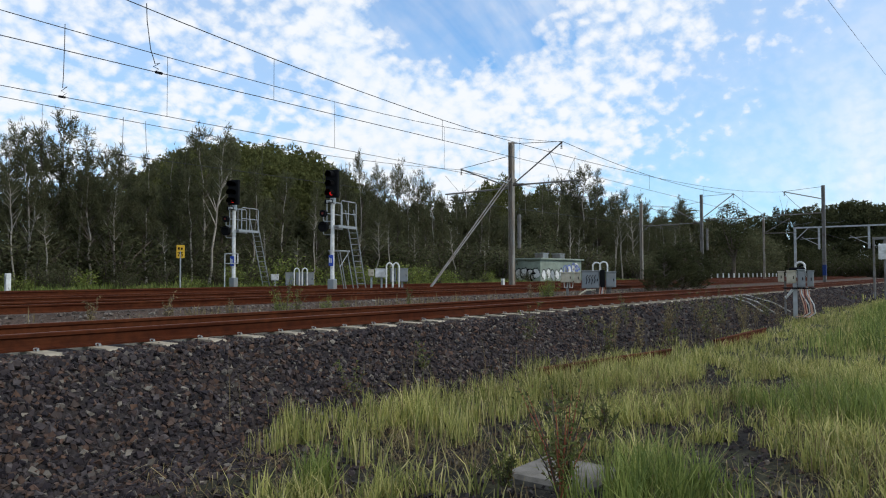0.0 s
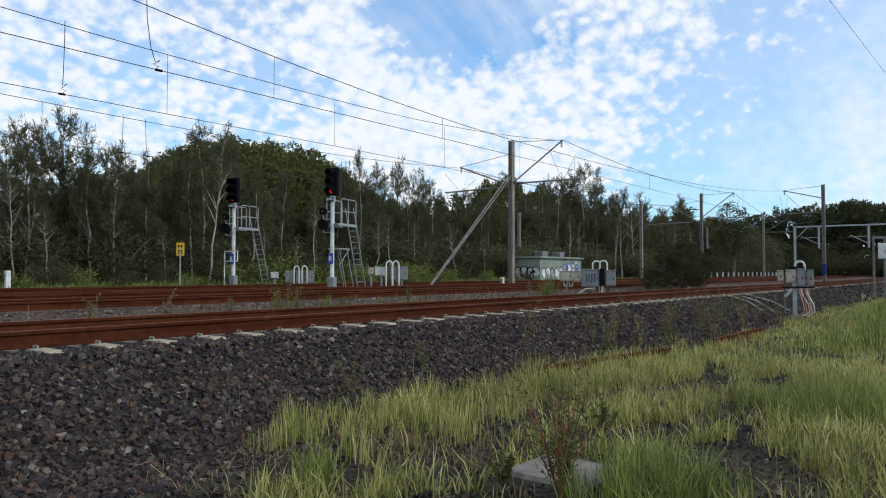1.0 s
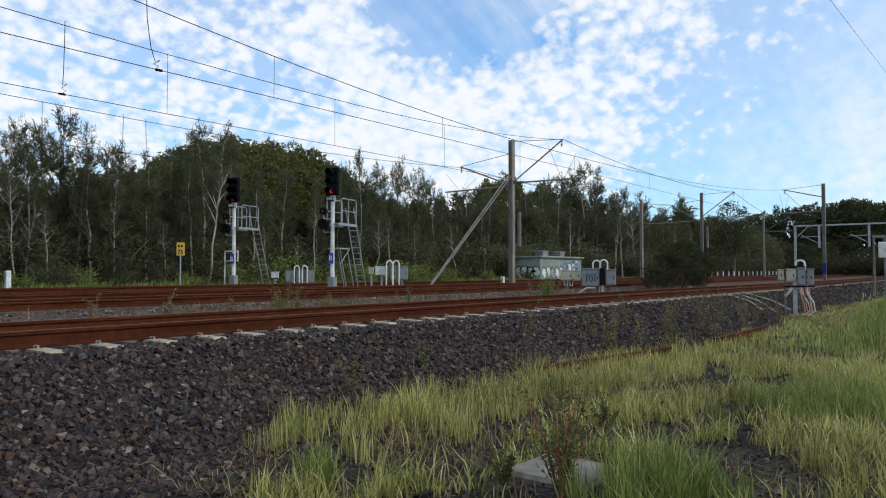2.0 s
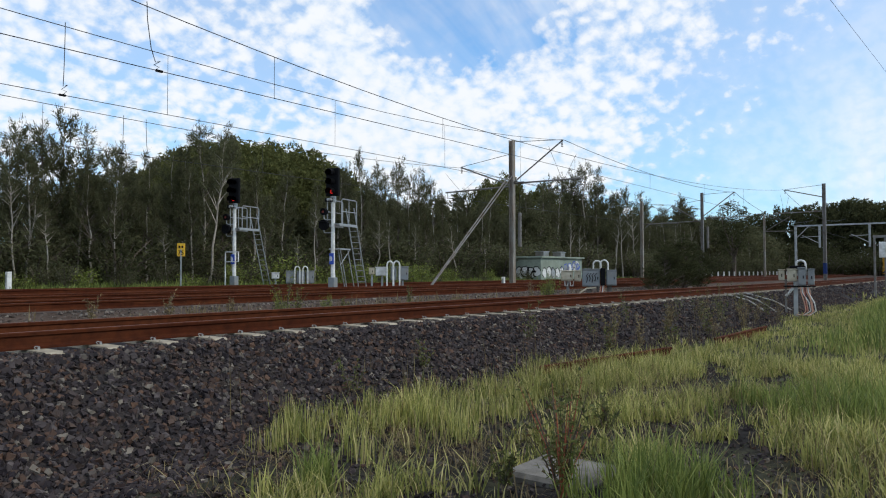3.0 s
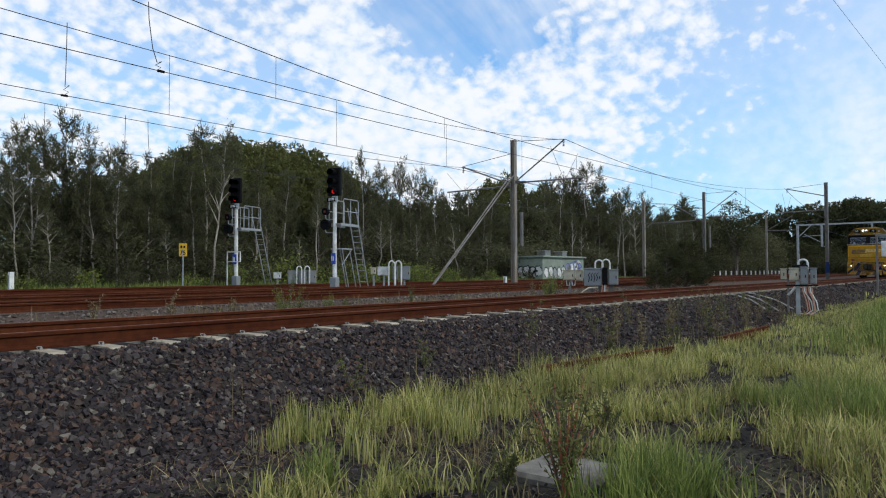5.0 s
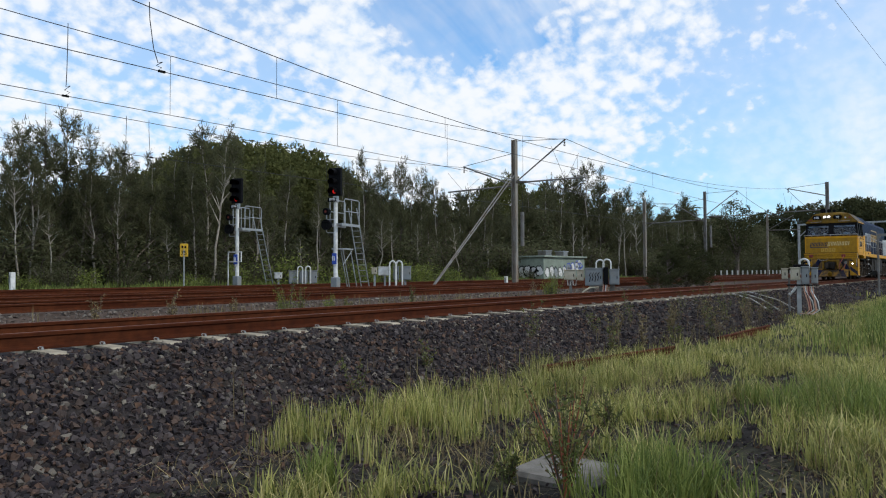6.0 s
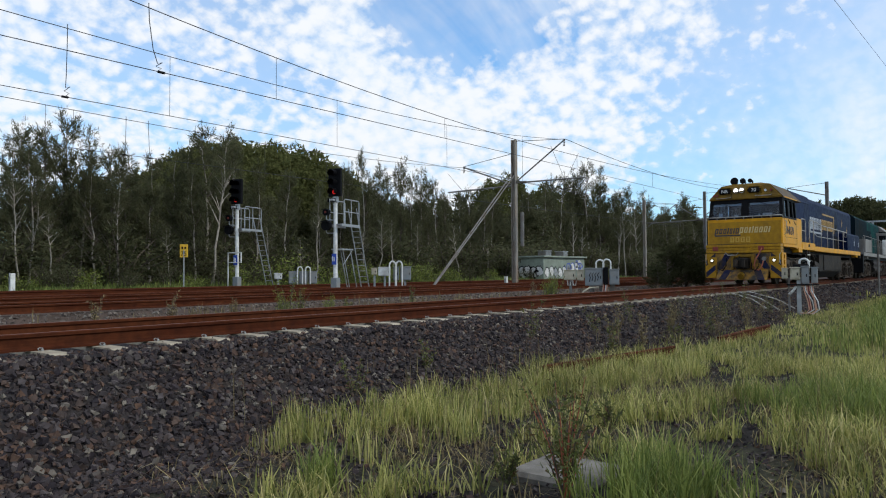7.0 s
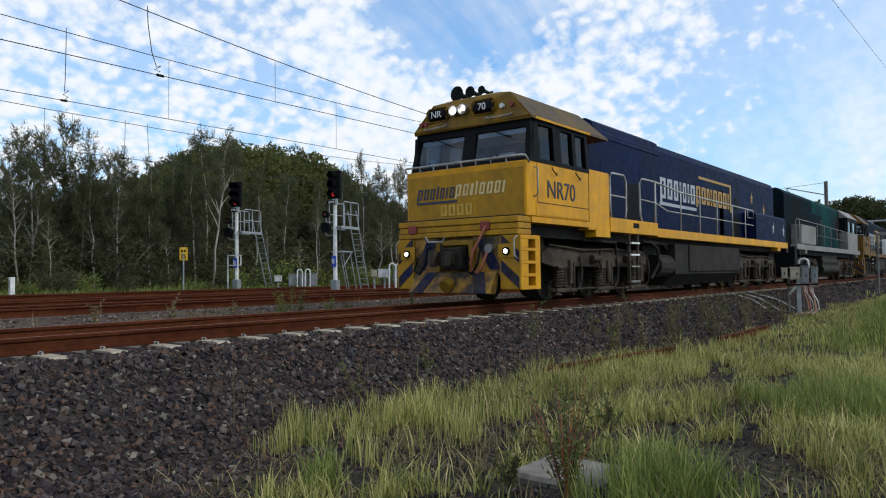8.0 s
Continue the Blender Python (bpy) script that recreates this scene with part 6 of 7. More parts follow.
# low white fence far off
f = thing("picket_fence", pose(0, 0, 0), "low row of white stakes along the far trackside", "fence")
bm = bmesh.new()
box(bm, -0.08, 0.08, -0.08, 0.08, -0.3, 0.62)
stake = part("stake", bm, "white", f)
me = stake.data
bpy.data.objects.remove(stake)
for i in range(34):
    x = 98 + i * 2.9
    o = new("stake", me)
    o.parent, o.matrix_basis = f, pose(x, 32.3 + 0.02 * (x - 98), 0.0)

for x, top in ((62.0, 9.5), (-20.0, 5.0)):
    p = thing("timber_pole", pose(x, 3.05, ground_z(x, 3.05)), "weathered timber power pole carrying a single wire", "pole", "power poles")
    part("pole", rod(bmesh.new(), (0, 0, -0.5), (0, 0, top - ground_z(x, 3.05)), 0.16, 0.11, 12), "bark_dark", p)

# litter between the tracks
for x, y, ln, turn in ((17.6, 11.4, 1.5, 28), (19.3, 12.6, 0.9, -20), (80.0, 12.9, 1.6, 5), (84.5, 12.2, 3.2, 8), (88.0, 12.4, 2.4, -6)):
    tagged(part("timber_offcut", box(bmesh.new(), -ln / 2, ln / 2, -0.05, 0.05, 0, 0.07, 0.01), "cream"), "pale timber offcut lying between the tracks", "timber", "timber offcuts").matrix_basis = pose(x, y, ground_z(x, y) + 0.03, 0, 0, turn)
for x, y in ((24.2, 22.4), (24.0, 29.2), (21.9, 22.5)):
    bm = bmesh.new()
    prism(bm, [(-0.28, 0.0), (-0.2, 0.1), (0.0, 0.16), (0.2, 0.08), (0.3, 0.0)], -0.18, 0.18, "y")
    tagged(part("pale_rock", bm, "white_dirty"), "pale lump of rock beside the rails", "rock", "pale rocks").matrix_basis = pose(x, y, ground_z(x, y), 0, 0, 30)

# ---- trees and plants ----
rng = np.random.default_rng(7)


def leaf_tris(centres, axes, length, width):
    """Thin triangles at centres (n, 3), pointing along axes (n, 3)."""
    n = len(centres)
    axes = axes / np.maximum(1e-6, np.linalg.norm(axes, axis=1, keepdims=True))
    side = np.cross(axes, rng.normal(size=(n, 3)))
    side /= np.maximum(1e-6, np.linalg.norm(side, axis=1, keepdims=True))
    ln = (length * rng.uniform(0.6, 1.3, n))[:, None]
    wd = (width * rng.uniform(0.6, 1.3, n))[:, None]
    co = np.stack([centres - side * wd / 2, centres + side * wd / 2, centres + axes * ln], 1).reshape(-1, 3)
    return co


def soup_part(name, co, mat, parent, label=""):
    ob = tri_soup(name, co, np.arange(len(co)).reshape(-1, 3), mat, parent)
    return tagged(ob, label)


def casuarina(seed, fullness, lean, bare=0.3, bark="bark", sprays=7, size=1.0, mat="leaf_casuarina", slim=1.0, limb=1.0,
              name="casuarina_tree", label="slender grey-green casuarina with a pale trunk and feathery crown"):
    """Ten metres tall: a slender trunk, ascending limbs, and feathery sprays of needles that hang along them."""
    global rng
    rng = np.random.default_rng(seed)
    t = thing(name, pose(0, 0, 0), label, "tree", "trees along the line")
    bends = rng.normal(0, 0.14, (8, 2)).cumsum(0)
    trunk = [(lean * k / 7 * 1.2 + bends[k, 0], bends[k, 1], -0.4 + 9.9 * k / 7) for k in range(8)]
    rad = [0.105 * (1 - k / 7.6) ** 0.8 + 0.01 for k in range(8)]
    bm = pipe(bmesh.new(), trunk, rad, 6)
    trunk_faces = len(bm.faces)

    def on_trunk(z):
        k = min(6.999, max(0, (z + 0.4) / 9.9 * 7))
        i = int(k)
        return np.array(trunk[i]) * (1 - k + i) + np.array(trunk[i + 1]) * (k - i)

    cs, ax = [], []
    for i in range(int(36 * fullness)):
        z = 10 * (bare + (0.97 - bare) * rng.uniform() ** 0.8)
        a = rng.uniform(0, math.tau)
        reach = slim * (0.28 + 1.8 * min(1, (10.1 - z) / 6.5) ** 0.9) * rng.uniform(0.45, 1.15)
        p0 = on_trunk(z - 0.45 * reach)
        rise = rng.uniform(0.55, 1.25)
        d = np.array([math.cos(a), math.sin(a), rise])
        p2 = p0 + d * np.array([reach, reach, reach * 0.95])
        pipe(bm, [tuple(p0), tuple(p0 + d * reach * 0.5), tuple(p2)], [0.032 * reach * limb, 0.018 * reach * limb, 0.005 * limb], 3)
        for k in range(max(2, int(sprays * reach * rng.uniform(0.7, 1.2)))):
            f = rng.uniform(0.3, 1.05)
            out = d * 0.5 + rng.normal(0, 0.55, 3) + np.array([0, 0, 0.25])
            out /= np.linalg.norm(out)
            root = p0 + (p2 - p0) * f
            n = 15
            u = rng.uniform(0.0, 1.0, n)[:, None]
            cs.append(root + out * u * 0.62 + rng.normal(0, 0.085, (n, 3)))
            ax.append(out + rng.normal(0, 0.42, (n, 3)))
    # the leader and a few side leaders end in thin spires
    for k in range(3):
        top = on_trunk(9.3 - 0.7 * k) + rng.normal(0, 0.22 * k + 0.02, 3) * np.array([1, 1, 0])
        n = 34
        cs.append(top + rng.normal(0, 1, (n, 3)) * np.array([0.10, 0.10, 0.42]))
        ax.append(rng.normal(0, 0.45, (n, 3)) + np.array([0, 0, 1.0]))
    if bare < 0.45:
        bm.faces.ensure_lookup_table()
        for f in bm.faces[trunk_faces:]:
            f.material_index = 1
    part("trunk", bm, bark, t, "slender trunk with limbs").data.materials.append(M["bark_dark"])
    soup_part("crown", leaf_tris(np.concatenate(cs), np.concatenate(ax), 0.30 * size, 0.060 * size), mat, t, "feathery dark grey-green needles")
    return t


def broad_tree(seed, mat="leaf_fig", spread=5.2, low=0.8, clumps=210, leaf=0.15, dense=105, name="fig_tree", label="broad dense dark-leaved fig tree with a rounded crown", bark="bark_dark", under=-0.3):
    """Ten metres tall: forked trunk, limbs and a crown of many leafy clumps, closely set over a domed outline."""
    global rng
    rng = np.random.default_rng(seed)
    t = thing(name, pose(0, 0, 0), label, "tree", "trees along the line")
    fork = min(2.6, low + 1.4)
    bm = pipe(bmesh.new(), [(0, 0, -0.4), (0.1, 0, fork * 0.5), (0.15, 0.1, fork)], [0.42, 0.33, 0.28], 8)
    cs, ax = [], []
    mid, rise = low + (9.3 - low) * 0.30, (9.3 - low) * 0.70
    for i in range(clumps):
        sin_el = under + (1.0 - under) * (i + 0.5) / clumps
        a, cos_el = i * 2.39996 + rng.normal(0, 0.2), math.sqrt(max(0.0, 1 - sin_el * sin_el))
        swell = 1 + 0.13 * noise.noise((math.cos(a) * 1.4 + seed, math.sin(a) * 1.4, sin_el * 1.6))
        r = swell * (rng.uniform(0.86, 1.0) if i % 4 else rng.uniform(0.45, 0.8))
        c = np.array([math.cos(a) * cos_el * spread * r, math.sin(a) * cos_el * spread * r, mid + rise * sin_el * r]) + rng.normal(0, 0.12, 3)
        size = rng.uniform(0.62, 1.15)
        if i % 7 == 0:
            pipe(bm, [(0.15, 0.1, fork - 0.1), tuple(c * 0.5 + np.array([0, 0, fork * 0.6])), tuple(c)], [0.16, 0.09, 0.02], 4)
        n = int(dense * size)
        d = rng.normal(size=(n, 3))
        d[:, 2] += 0.25
        d /= np.linalg.norm(d, axis=1, keepdims=True)
        cs.append(c + d * size * np.array([0.9, 0.9, 0.68]) * rng.uniform(0.6, 1.0, (n, 1)))
        ax.append(d * 0.5 + rng.normal(0, 0.8, (n, 3)) - np.array([0, 0, 0.2]))
    part("trunk", bm, bark, t, "forked trunk with limbs")
    soup_part("crown", leaf_tris(np.concatenate(cs), np.concatenate(ax), leaf * 1.05, leaf * 0.85), mat, t, "dense clumps of leaves")
    return t


def shrub(seed, mat, name="shrub", label="low leafy shrub at the foot of the trees", leaf=0.085, n=810, h=1.0):
    global rng
    rng = np.random.default_rng(seed)
    t = thing(name, pose(0, 0, 0), label, "shrub", "shrubs below the trees")
    bm = bmesh.new()
    cs, ax = [], []
    for i in range(12):
        a, r = rng.uniform(0, math.tau), rng.uniform(0.1, 0.8)
        tip = np.array([math.cos(a) * r, math.sin(a) * r, h * rng.uniform(0.45, 1.0)])
        pipe(bm, [(0, 0, -0.2), tuple(tip * np.array([0.45, 0.45, 0.6])), tuple(tip)], [0.02, 0.014, 0.004], 3)
        k = n // 12
        f = rng.uniform(0.25, 1.05, k)[:, None]
        cs.append(tip * f + rng.normal(0, 0.13, (k, 3)))
        ax.append(rng.normal(0, 0.8, (k, 3)) + np.array([0, 0, 0.5]))
    part("stem", bm, "bark_dark", t)
    soup_part("foliage", leaf_tris(np.concatenate(cs), np.concatenate(ax), leaf, leaf * 0.5), mat, t, "small leaves")
    return t


def plant(src, x, y, h, turn=None, z=None, wide=1.0):
    k = h / 10.0
    m = pose(x, y, ground_z(x, y) if z is None else z, 0, 0, random.uniform(0, 360) if turn is None else turn)
    return copy_thing(src, m @ Matrix.Diagonal((k * wide, k * wide, k, 1)))


random.seed(21)
BACK = [casuarina(46, 1.35, 0.2, 0.05, "bark_dark", 4, 2.0), casuarina(47, 1.5, -0.3, 0.04, "bark_dark", 4, 2.0),
        broad_tree(48, "leaf_casuarina", 3.6, 0.3, 80, 0.34, 40, "scrub_tree", "dull olive scrub tree in the depth of the wood", under=-0.6)]
CAS = [casuarina(31, 1.3, 0.2, 0.26), casuarina(32, 1.5, -0.3, 0.2), casuarina(33, 1.15, 0.5, 0.34), casuarina(34, 1.6, 0.1, 0.14, "bark_dark"), casuarina(35, 1.4, -0.2, 0.22)]
FIG = [broad_tree(41, clumps=300, leaf=0.26, dense=82), broad_tree(42, spread=4.6, clumps=260, leaf=0.26, dense=82), broad_tree(43, spread=5.6, clumps=300, leaf=0.26, dense=82)]
PARASOL = [broad_tree(k, "leaf_dark", 5.2, low, 150, 0.34, 55, label="wide parasol-crowned dark tree on bare limbs", under=u) for k, low, u in ((144, 3.6, 0.0), (145, 3.0, -0.1), (146, 1.2, -0.3))]
DARK = broad_tree(49, "leaf_dark", 3.8, 0.3, 70, 0.36, 40, "scrub_tree", "dark scrub tree at the far end of the line", under=-0.6)
BARE = [casuarina(36, 0.8, 0.4, 0.46, sprays=3, limb=1.3), casuarina(37, 0.75, -0.6, 0.45, sprays=2.5, limb=1.3), casuarina(38, 0.7, 0.2, 0.5, sprays=3, limb=1.3)]
GUM = broad_tree(45, "leaf_dark", 2.1, 4.4, 62, 0.20, 80, "gum_tree", "open-crowned gum tree with clumped leaves against the sky", "bark_dark", -0.8)
SAP = casuarina(39, 1.7, 0.1, 0.03, "bark_dark", 6, 1.2, "leaf_dark", 1.5, 1.0, "casuarina_sapling", "bushy dark casuarina sapling between the tracks")
STAND_WEST = [(13.8, 36, 6.8), (14.6, 37, 7.5), (14.3, 35, 6.3), (15.7, 36, 7.6), (16.9, 37.5, 8.4), (17.0, 36, 7.4), (17.1, 35, 6.0), (19.1, 36.5, 6.7), (20.4, 37.5, 7.4), (20.7, 36, 6.6),
              (22.8, 38, 7.4), (23.3, 37, 7.5), (24.1, 36, 8.5), (25.7, 37, 9.1), (25.9, 36, 7.8), (22.7, 35, 6.2), (27.6, 36, 6.9), (30.6, 37, 7.0), (17.7, 35, 5.4), (15.3, 36, 5.5), (11.8, 36, 6.6)]
STAND_MIDDLE = [(32.7, 36, 6.3), (37.5, 39, 8.1), (39.7, 40, 8.8), (38.8, 38, 9.2), (42.0, 40, 8.1), (40.9, 38, 8.6), (44.3, 40, 8.3), (43.1, 38, 9.4), (46.8, 40, 8.4), (45.7, 38, 8.8),
                (49.0, 40, 8.6), (47.8, 38, 8.0), (51.7, 40, 7.7), (51.0, 38, 7.1), (55.6, 40, 8.0), (54.7, 38, 7.4), (59.0, 40, 8.0), (62.5, 40, 8.4)]
STAND_EAST = [(66.0, 40, 8.9), (70.1, 41, 10.0), (74.1, 42, 11.0), (72.8, 40, 11.1), (78.6, 42, 12.5), (79.5, 40, 13.1), (83.6, 41, 13.0), (83.2, 40, 11.3), (90.6, 42, 10.6), (91.1, 41, 11.3),
              (92.1, 40, 11.3), (99.5, 42, 11.5), (100.8, 41, 10.6), (103.7, 40, 9.7), (113.5, 41, 12.5), (119.5, 42, 11.9), (119.9, 40, 10.1), (133.5, 42, 10.4)]
for i, (x, y, h) in enumerate(STAND_WEST + STAND_MIDDLE + STAND_EAST):
    plant(CAS[i % 5], x, y, h * 1.03, wide=0.58 if 32 < x < 64 else 0.78)
# one domed group of figs behind the signals, rounder heads behind the hut
FIG_HILL = [(30.4, 50, 8.9), (32.8, 51, 10.4), (36.2, 53, 11.5), (39.8, 54, 12.6), (42.5, 53, 12.5), (43.8, 51, 11.9), (45.3, 50, 10.8), (49.2, 51, 9.2), (53.4, 52, 8.2), (57.9, 53, 8.0), (37.8, 49, 10.2), (34.3, 49, 9.4),
            (41.5, 49, 10.4), (83.5, 57, 13.3), (90.1, 58, 15.0), (100.9, 58, 14.6), (110, 58, 14.3)]
for i, (x, y, h) in enumerate(FIG_HILL):
    plant(FIG[i % 3], x, y, h * 1.03, wide=0.9 if x < 70 else 0.5)
FIG_EAST = [(200, 50.5, 15.4), (202, 44.6, 17.0), (204, 39.2, 17.7), (198, 34.4, 16.4), (201, 29.2, 18.7), (198, 24.2, 17.6), (196, 18.0, 15.0), (194, 11.0, 13.8), (190, 4.0, 12.7), (188, -2.0, 12.0)]
for i, (x, y, h) in enumerate(FIG_EAST):
    plant(PARASOL[i % 2] if 3 < i < 7 else PARASOL[2], x, y, h * 1.05, wide=0.82)
plant(GUM, 118, 33.6, 12.2)
# the wood behind: lower trees that close the gaps
for i in range(104):
    f = i / 103
    x = 7 + 150 * f ** 1.25 + random.uniform(-1.5, 1.5)
    y = 41 + random.uniform(-2.5, 6) + 0.03 * x
    top = 5.2 + 0.040 * x + random.uniform(-0.7, 0.5)
    plant(BACK[i % 3], x, y, top, wide=1.2 if i % 3 < 2 else 1.0)
for i in range(20):
    x = 118 + 75 * i / 19 + random.uniform(-2, 2)
    plant(BACK[i % 3], x, 40 + bend(x) * 0.7 + random.uniform(-3, 6), 8.5 + random.uniform(0, 3), wide=1.5)
# pale, half bare trunks at the front of the wood
STAND_BARE = [(13.3, 34, 5.1), (14.0, 34.6, 4.4), (14.8, 33.8, 3.4), (18.0, 34.4, 4.8), (23.3, 34.2, 7.9), (20.7, 34, 3.0), (27.1, 34.2, 3.3), (29.1, 33.8, 2.8), (30.2, 33.6, 5.2), (35.4, 34.5, 3.8), (36.2, 33.8, 4.4),
              (38.1, 34.2, 4.4), (41.0, 34.4, 4.1), (45.3, 33.8, 4.3), (50.2, 34.3, 3.6), (64.5, 34, 6.5), (67.5, 34.8, 5.5), (76.9, 35, 6.9), (77.9, 34.4, 8.1), (83.9, 35.2, 8.7), (96.8, 35.4, 7.0), (106.6, 36, 7.5)]
for i, (x, y, h) in enumerate(STAND_BARE):
    plant(BARE[i % 3], x, y, h * 1.05, wide=0.8 if h > 4.5 else 1.0)
# the dark wood that closes the line's far end
for i in range(30):
    x, y = 186 + random.uniform(-3, 16), -14 + 2.3 * i + random.uniform(-1, 1)
    plant(DARK, x, y, random.uniform(7.5, 10.5), wide=1.3)
for i in range(40):
    x = 8 + 150 * (i / 39) ** 1.2
    plant(BACK[2], x, 46 + random.uniform(-2, 5) + 0.03 * x, 4.8 + 0.04 * x + random.uniform(-0.5, 0.6), wide=1.25)
for x, h in ((31.4, 1.3), (32.6, 2.0), (33.7, 2.4), (34.7, 2.7), (35.8, 2.5), (37.0, 2.0), (38.2, 1.4)):
    plant(SAP, x, 12.4 + 0.3 * math.sin(x * 3), h, wide=1.5)
# slender trees with clear trunks towards the bend
for i in range(22):
    x = 84 + 62 * i / 21 + random.uniform(-1.5, 1.5)
    plant(CAS[(2, 0, 4)[i % 3]], x, random.uniform(36.8, 39.0) + bend(x) * 0.3, 7.4 + 0.012 * (x - 84) + random.uniform(-0.8, 1.2), wide=0.8)
for o in CAS + FIG + BARE + BACK + PARASOL + [GUM, SAP, DARK]:
    for c in (*o.children, o):
        bpy.data.objects.remove(c)

SH = [shrub(51, "leaf_casuarina"), shrub(52, "leaf_shrub"), shrub(53, "leaf_dark"), shrub(54, "leaf_shrub", h=0.8)]
for i in range(150):
    x = 9 + 135 * (i / 149) ** 1.4 + random.uniform(-0.8, 0.8)
    y = random.uniform(34.0, 38.5) + bend(x) * 0.3
    h = random.uniform(1.0, 2.5) * (1 + min(x, 60) / 150)
    plant(SH[(0, 0, 2, 0, 0)[i % 5]], x, y, h * 10, wide=1.4)
for i in range(46):
    x = 9 + 60 * (i / 45) ** 1.3 + random.uniform(-0.6, 0.6)
    plant(SH[(0, 3, 2, 0)[i % 4]], x, random.uniform(32.2, 33.6), random.uniform(0.5, 1.3) * 10, wide=1.3)
# bright bushes by the cases
for x, y, h, k in ((33.0, 32.2, 1.5, 1), (36.8, 31.2, 1.5, 3), (38.6, 32.0, 1.5, 1), (40.2, 31.6, 1.2, 3), (30.4, 32.4, 1.3, 1), (23.6, 32.4, 1.3, 1), (26.6, 32.6, 1.9, 1), (34.0, 30.6, 1.7, 1), (32.6, 31.4, 1.4, 3), (35.6, 31.0, 1.5, 1), (28.5, 32.8, 1.5, 3)):
    plant(SH[k], x, y, h * 10, wide=1.2)
for x, y, h in ((21.6, 12.3, 0.95), (22.2, 12.6, 0.7), (10.2, 12.4, 0.6), (11.2, 12.0, 0.55)):
    plant(SH[3], x, y, h * 10, wide=0.4)
for i in range(60):
    plant(SH[2], 176 + random.uniform(-4, 10), -12 + 1.2 * i, random.uniform(3.0, 5.5) * 10, wide=1.3)
for o in SH:
    for c in (*o.children, o):
        bpy.data.objects.remove(c)

# ---- grass ----


def blades(name, roots, heights, lean, width, mats, label, seed, curl=0.35):
    """Grass: one bent, tapering blade of three faces at each root."""
    g = np.random.default_rng(seed)
    n = len(roots)
    a = g.uniform(0, math.tau, n)
    d = np.stack([np.cos(a), np.sin(a), np.zeros(n)], 1)
    b = a + math.pi / 2 + g.normal(0, 0.4, n)
    s = np.stack([np.cos(b), np.sin(b), np.zeros(n)], 1) * (width * g.uniform(0.6, 1.3, n))[:, None] / 2
    up = np.array([0, 0, 1.0])
    h = heights[:, None]
    ln = (lean * g.uniform(0.1, 1.2, n))[:, None]
    mid = roots + up * h * 0.55 + d * h * ln * 0.35
    tip = roots + up * h * (1 - curl * ln * 0.5) + d * h * ln
    co = np.stack([roots - s, roots + s, mid - s * 0.8, mid + s * 0.8, tip], 1).reshape(-1, 3)
    k = np.arange(n)[:, None] * 5
    tris = np.concatenate([k + [0, 1, 3], k + [0, 3, 2], k + [2, 3, 4]], 1).reshape(-1, 3)
    ob = tri_soup(name, co, tris, mats)
    return tagged(ob, label, "grass", kind="stuff")


def spots(n, x0, x1, y0, y1, seed, mask, power=1.0):
    g = np.random.default_rng(seed)
    out = []
    while len(out) < n:
        x = x0 + (x1 - x0) * g.uniform() ** power
        y = g.uniform(y0, y1)
        if mask(x, y) > g.uniform():
            out.append((x, y))
    return out


def bare_patch(x, y):
    """0 on the bare gravelly patches, 1 where the grass stands."""
    v = noise.noise((x * 0.5 + 3.1, y * 1.0, 1.7)) + 0.6 * noise.noise((x * 1.5, y * 1.8, 4.0))
    return min(1.0, max(0.01, (v + 0.03 - 0.6 * math.exp(-((x - 4.9) ** 2 / 0.7 + (y - 3.4) ** 2 / 0.22)) - 0.75 * math.exp(-((x - 6.2) ** 2 / 0.7 + (y - 1.6) ** 2 / 0.16)) - 0.5 * math.exp(-((x - 9.6) ** 2 / 1.4 + (y - 3.6) ** 2 / 0.10)) + 0.015 * (x - 6)) * 7))


def grass_mask(x, y):
    edge = 5.75 + 0.3 * noise.noise((x * 0.7, 0, 9.0)) - 1.0 * max(0.0, (5.3 - x) / 1.4)
    if y > edge:
        return 0.0
    e = min(1.0, (edge - y) / 0.5)
    return bare_patch(x, y) * (0.35 + 0.65 * e) * (0.0 if 4.4 < x < 5.5 and 2.25 < y < 3.15 else 1.0)


def tufts(n, per, x0, x1, y0, y1, seed, mask, spread, hmin, hmax, power=1.0):
    g = np.random.default_rng(seed + 1)
    roots, hs = [], []
    for x, y in spots(n, x0, x1, y0, y1, seed, mask, power):
        k = int(per * g.uniform(0.5, 1.4))
        q = g.normal(0, spread, (k, 2))
        grow = g.uniform(hmin, hmax)
        z = ground_z(x, y)
        roots.append(np.stack([x + q[:, 0], y + q[:, 1], np.full(k, z - 0.02)], 1))
        hs.append(grow * g.uniform(0.55, 1.15, k))
    return np.concatenate(roots), np.concatenate(hs)


r, h = tufts(1600, 18, 3.0, 13.5, -0.6, 6.0, 61, grass_mask, 0.05, 0.10, 0.38, 1.1)
blades("meadow_grass", r, h, 0.75, 0.0125, "grass", "yellow-green grass in loose tufts on bare gravel", 62)
r, h = tufts(2600, 16, 12.5, 55, 0.5, 5.9, 63, lambda x, y: grass_mask(x, y) + 0.4 * (y < 4.9), 0.15, 0.10, 0.24)
blades("meadow_grass", r, h, 0.5, 0.019, "grass", "taller yellow-green grass further along the line", 64)
r, h = tufts(900, 8, 40, 120, -6, 6.5, 65, lambda x, y: 1, 0.5, 0.15, 0.3)
blades("meadow_grass", r, h, 0.3, 0.06, "grass", "distant yellow-green grass beside the line", 66)


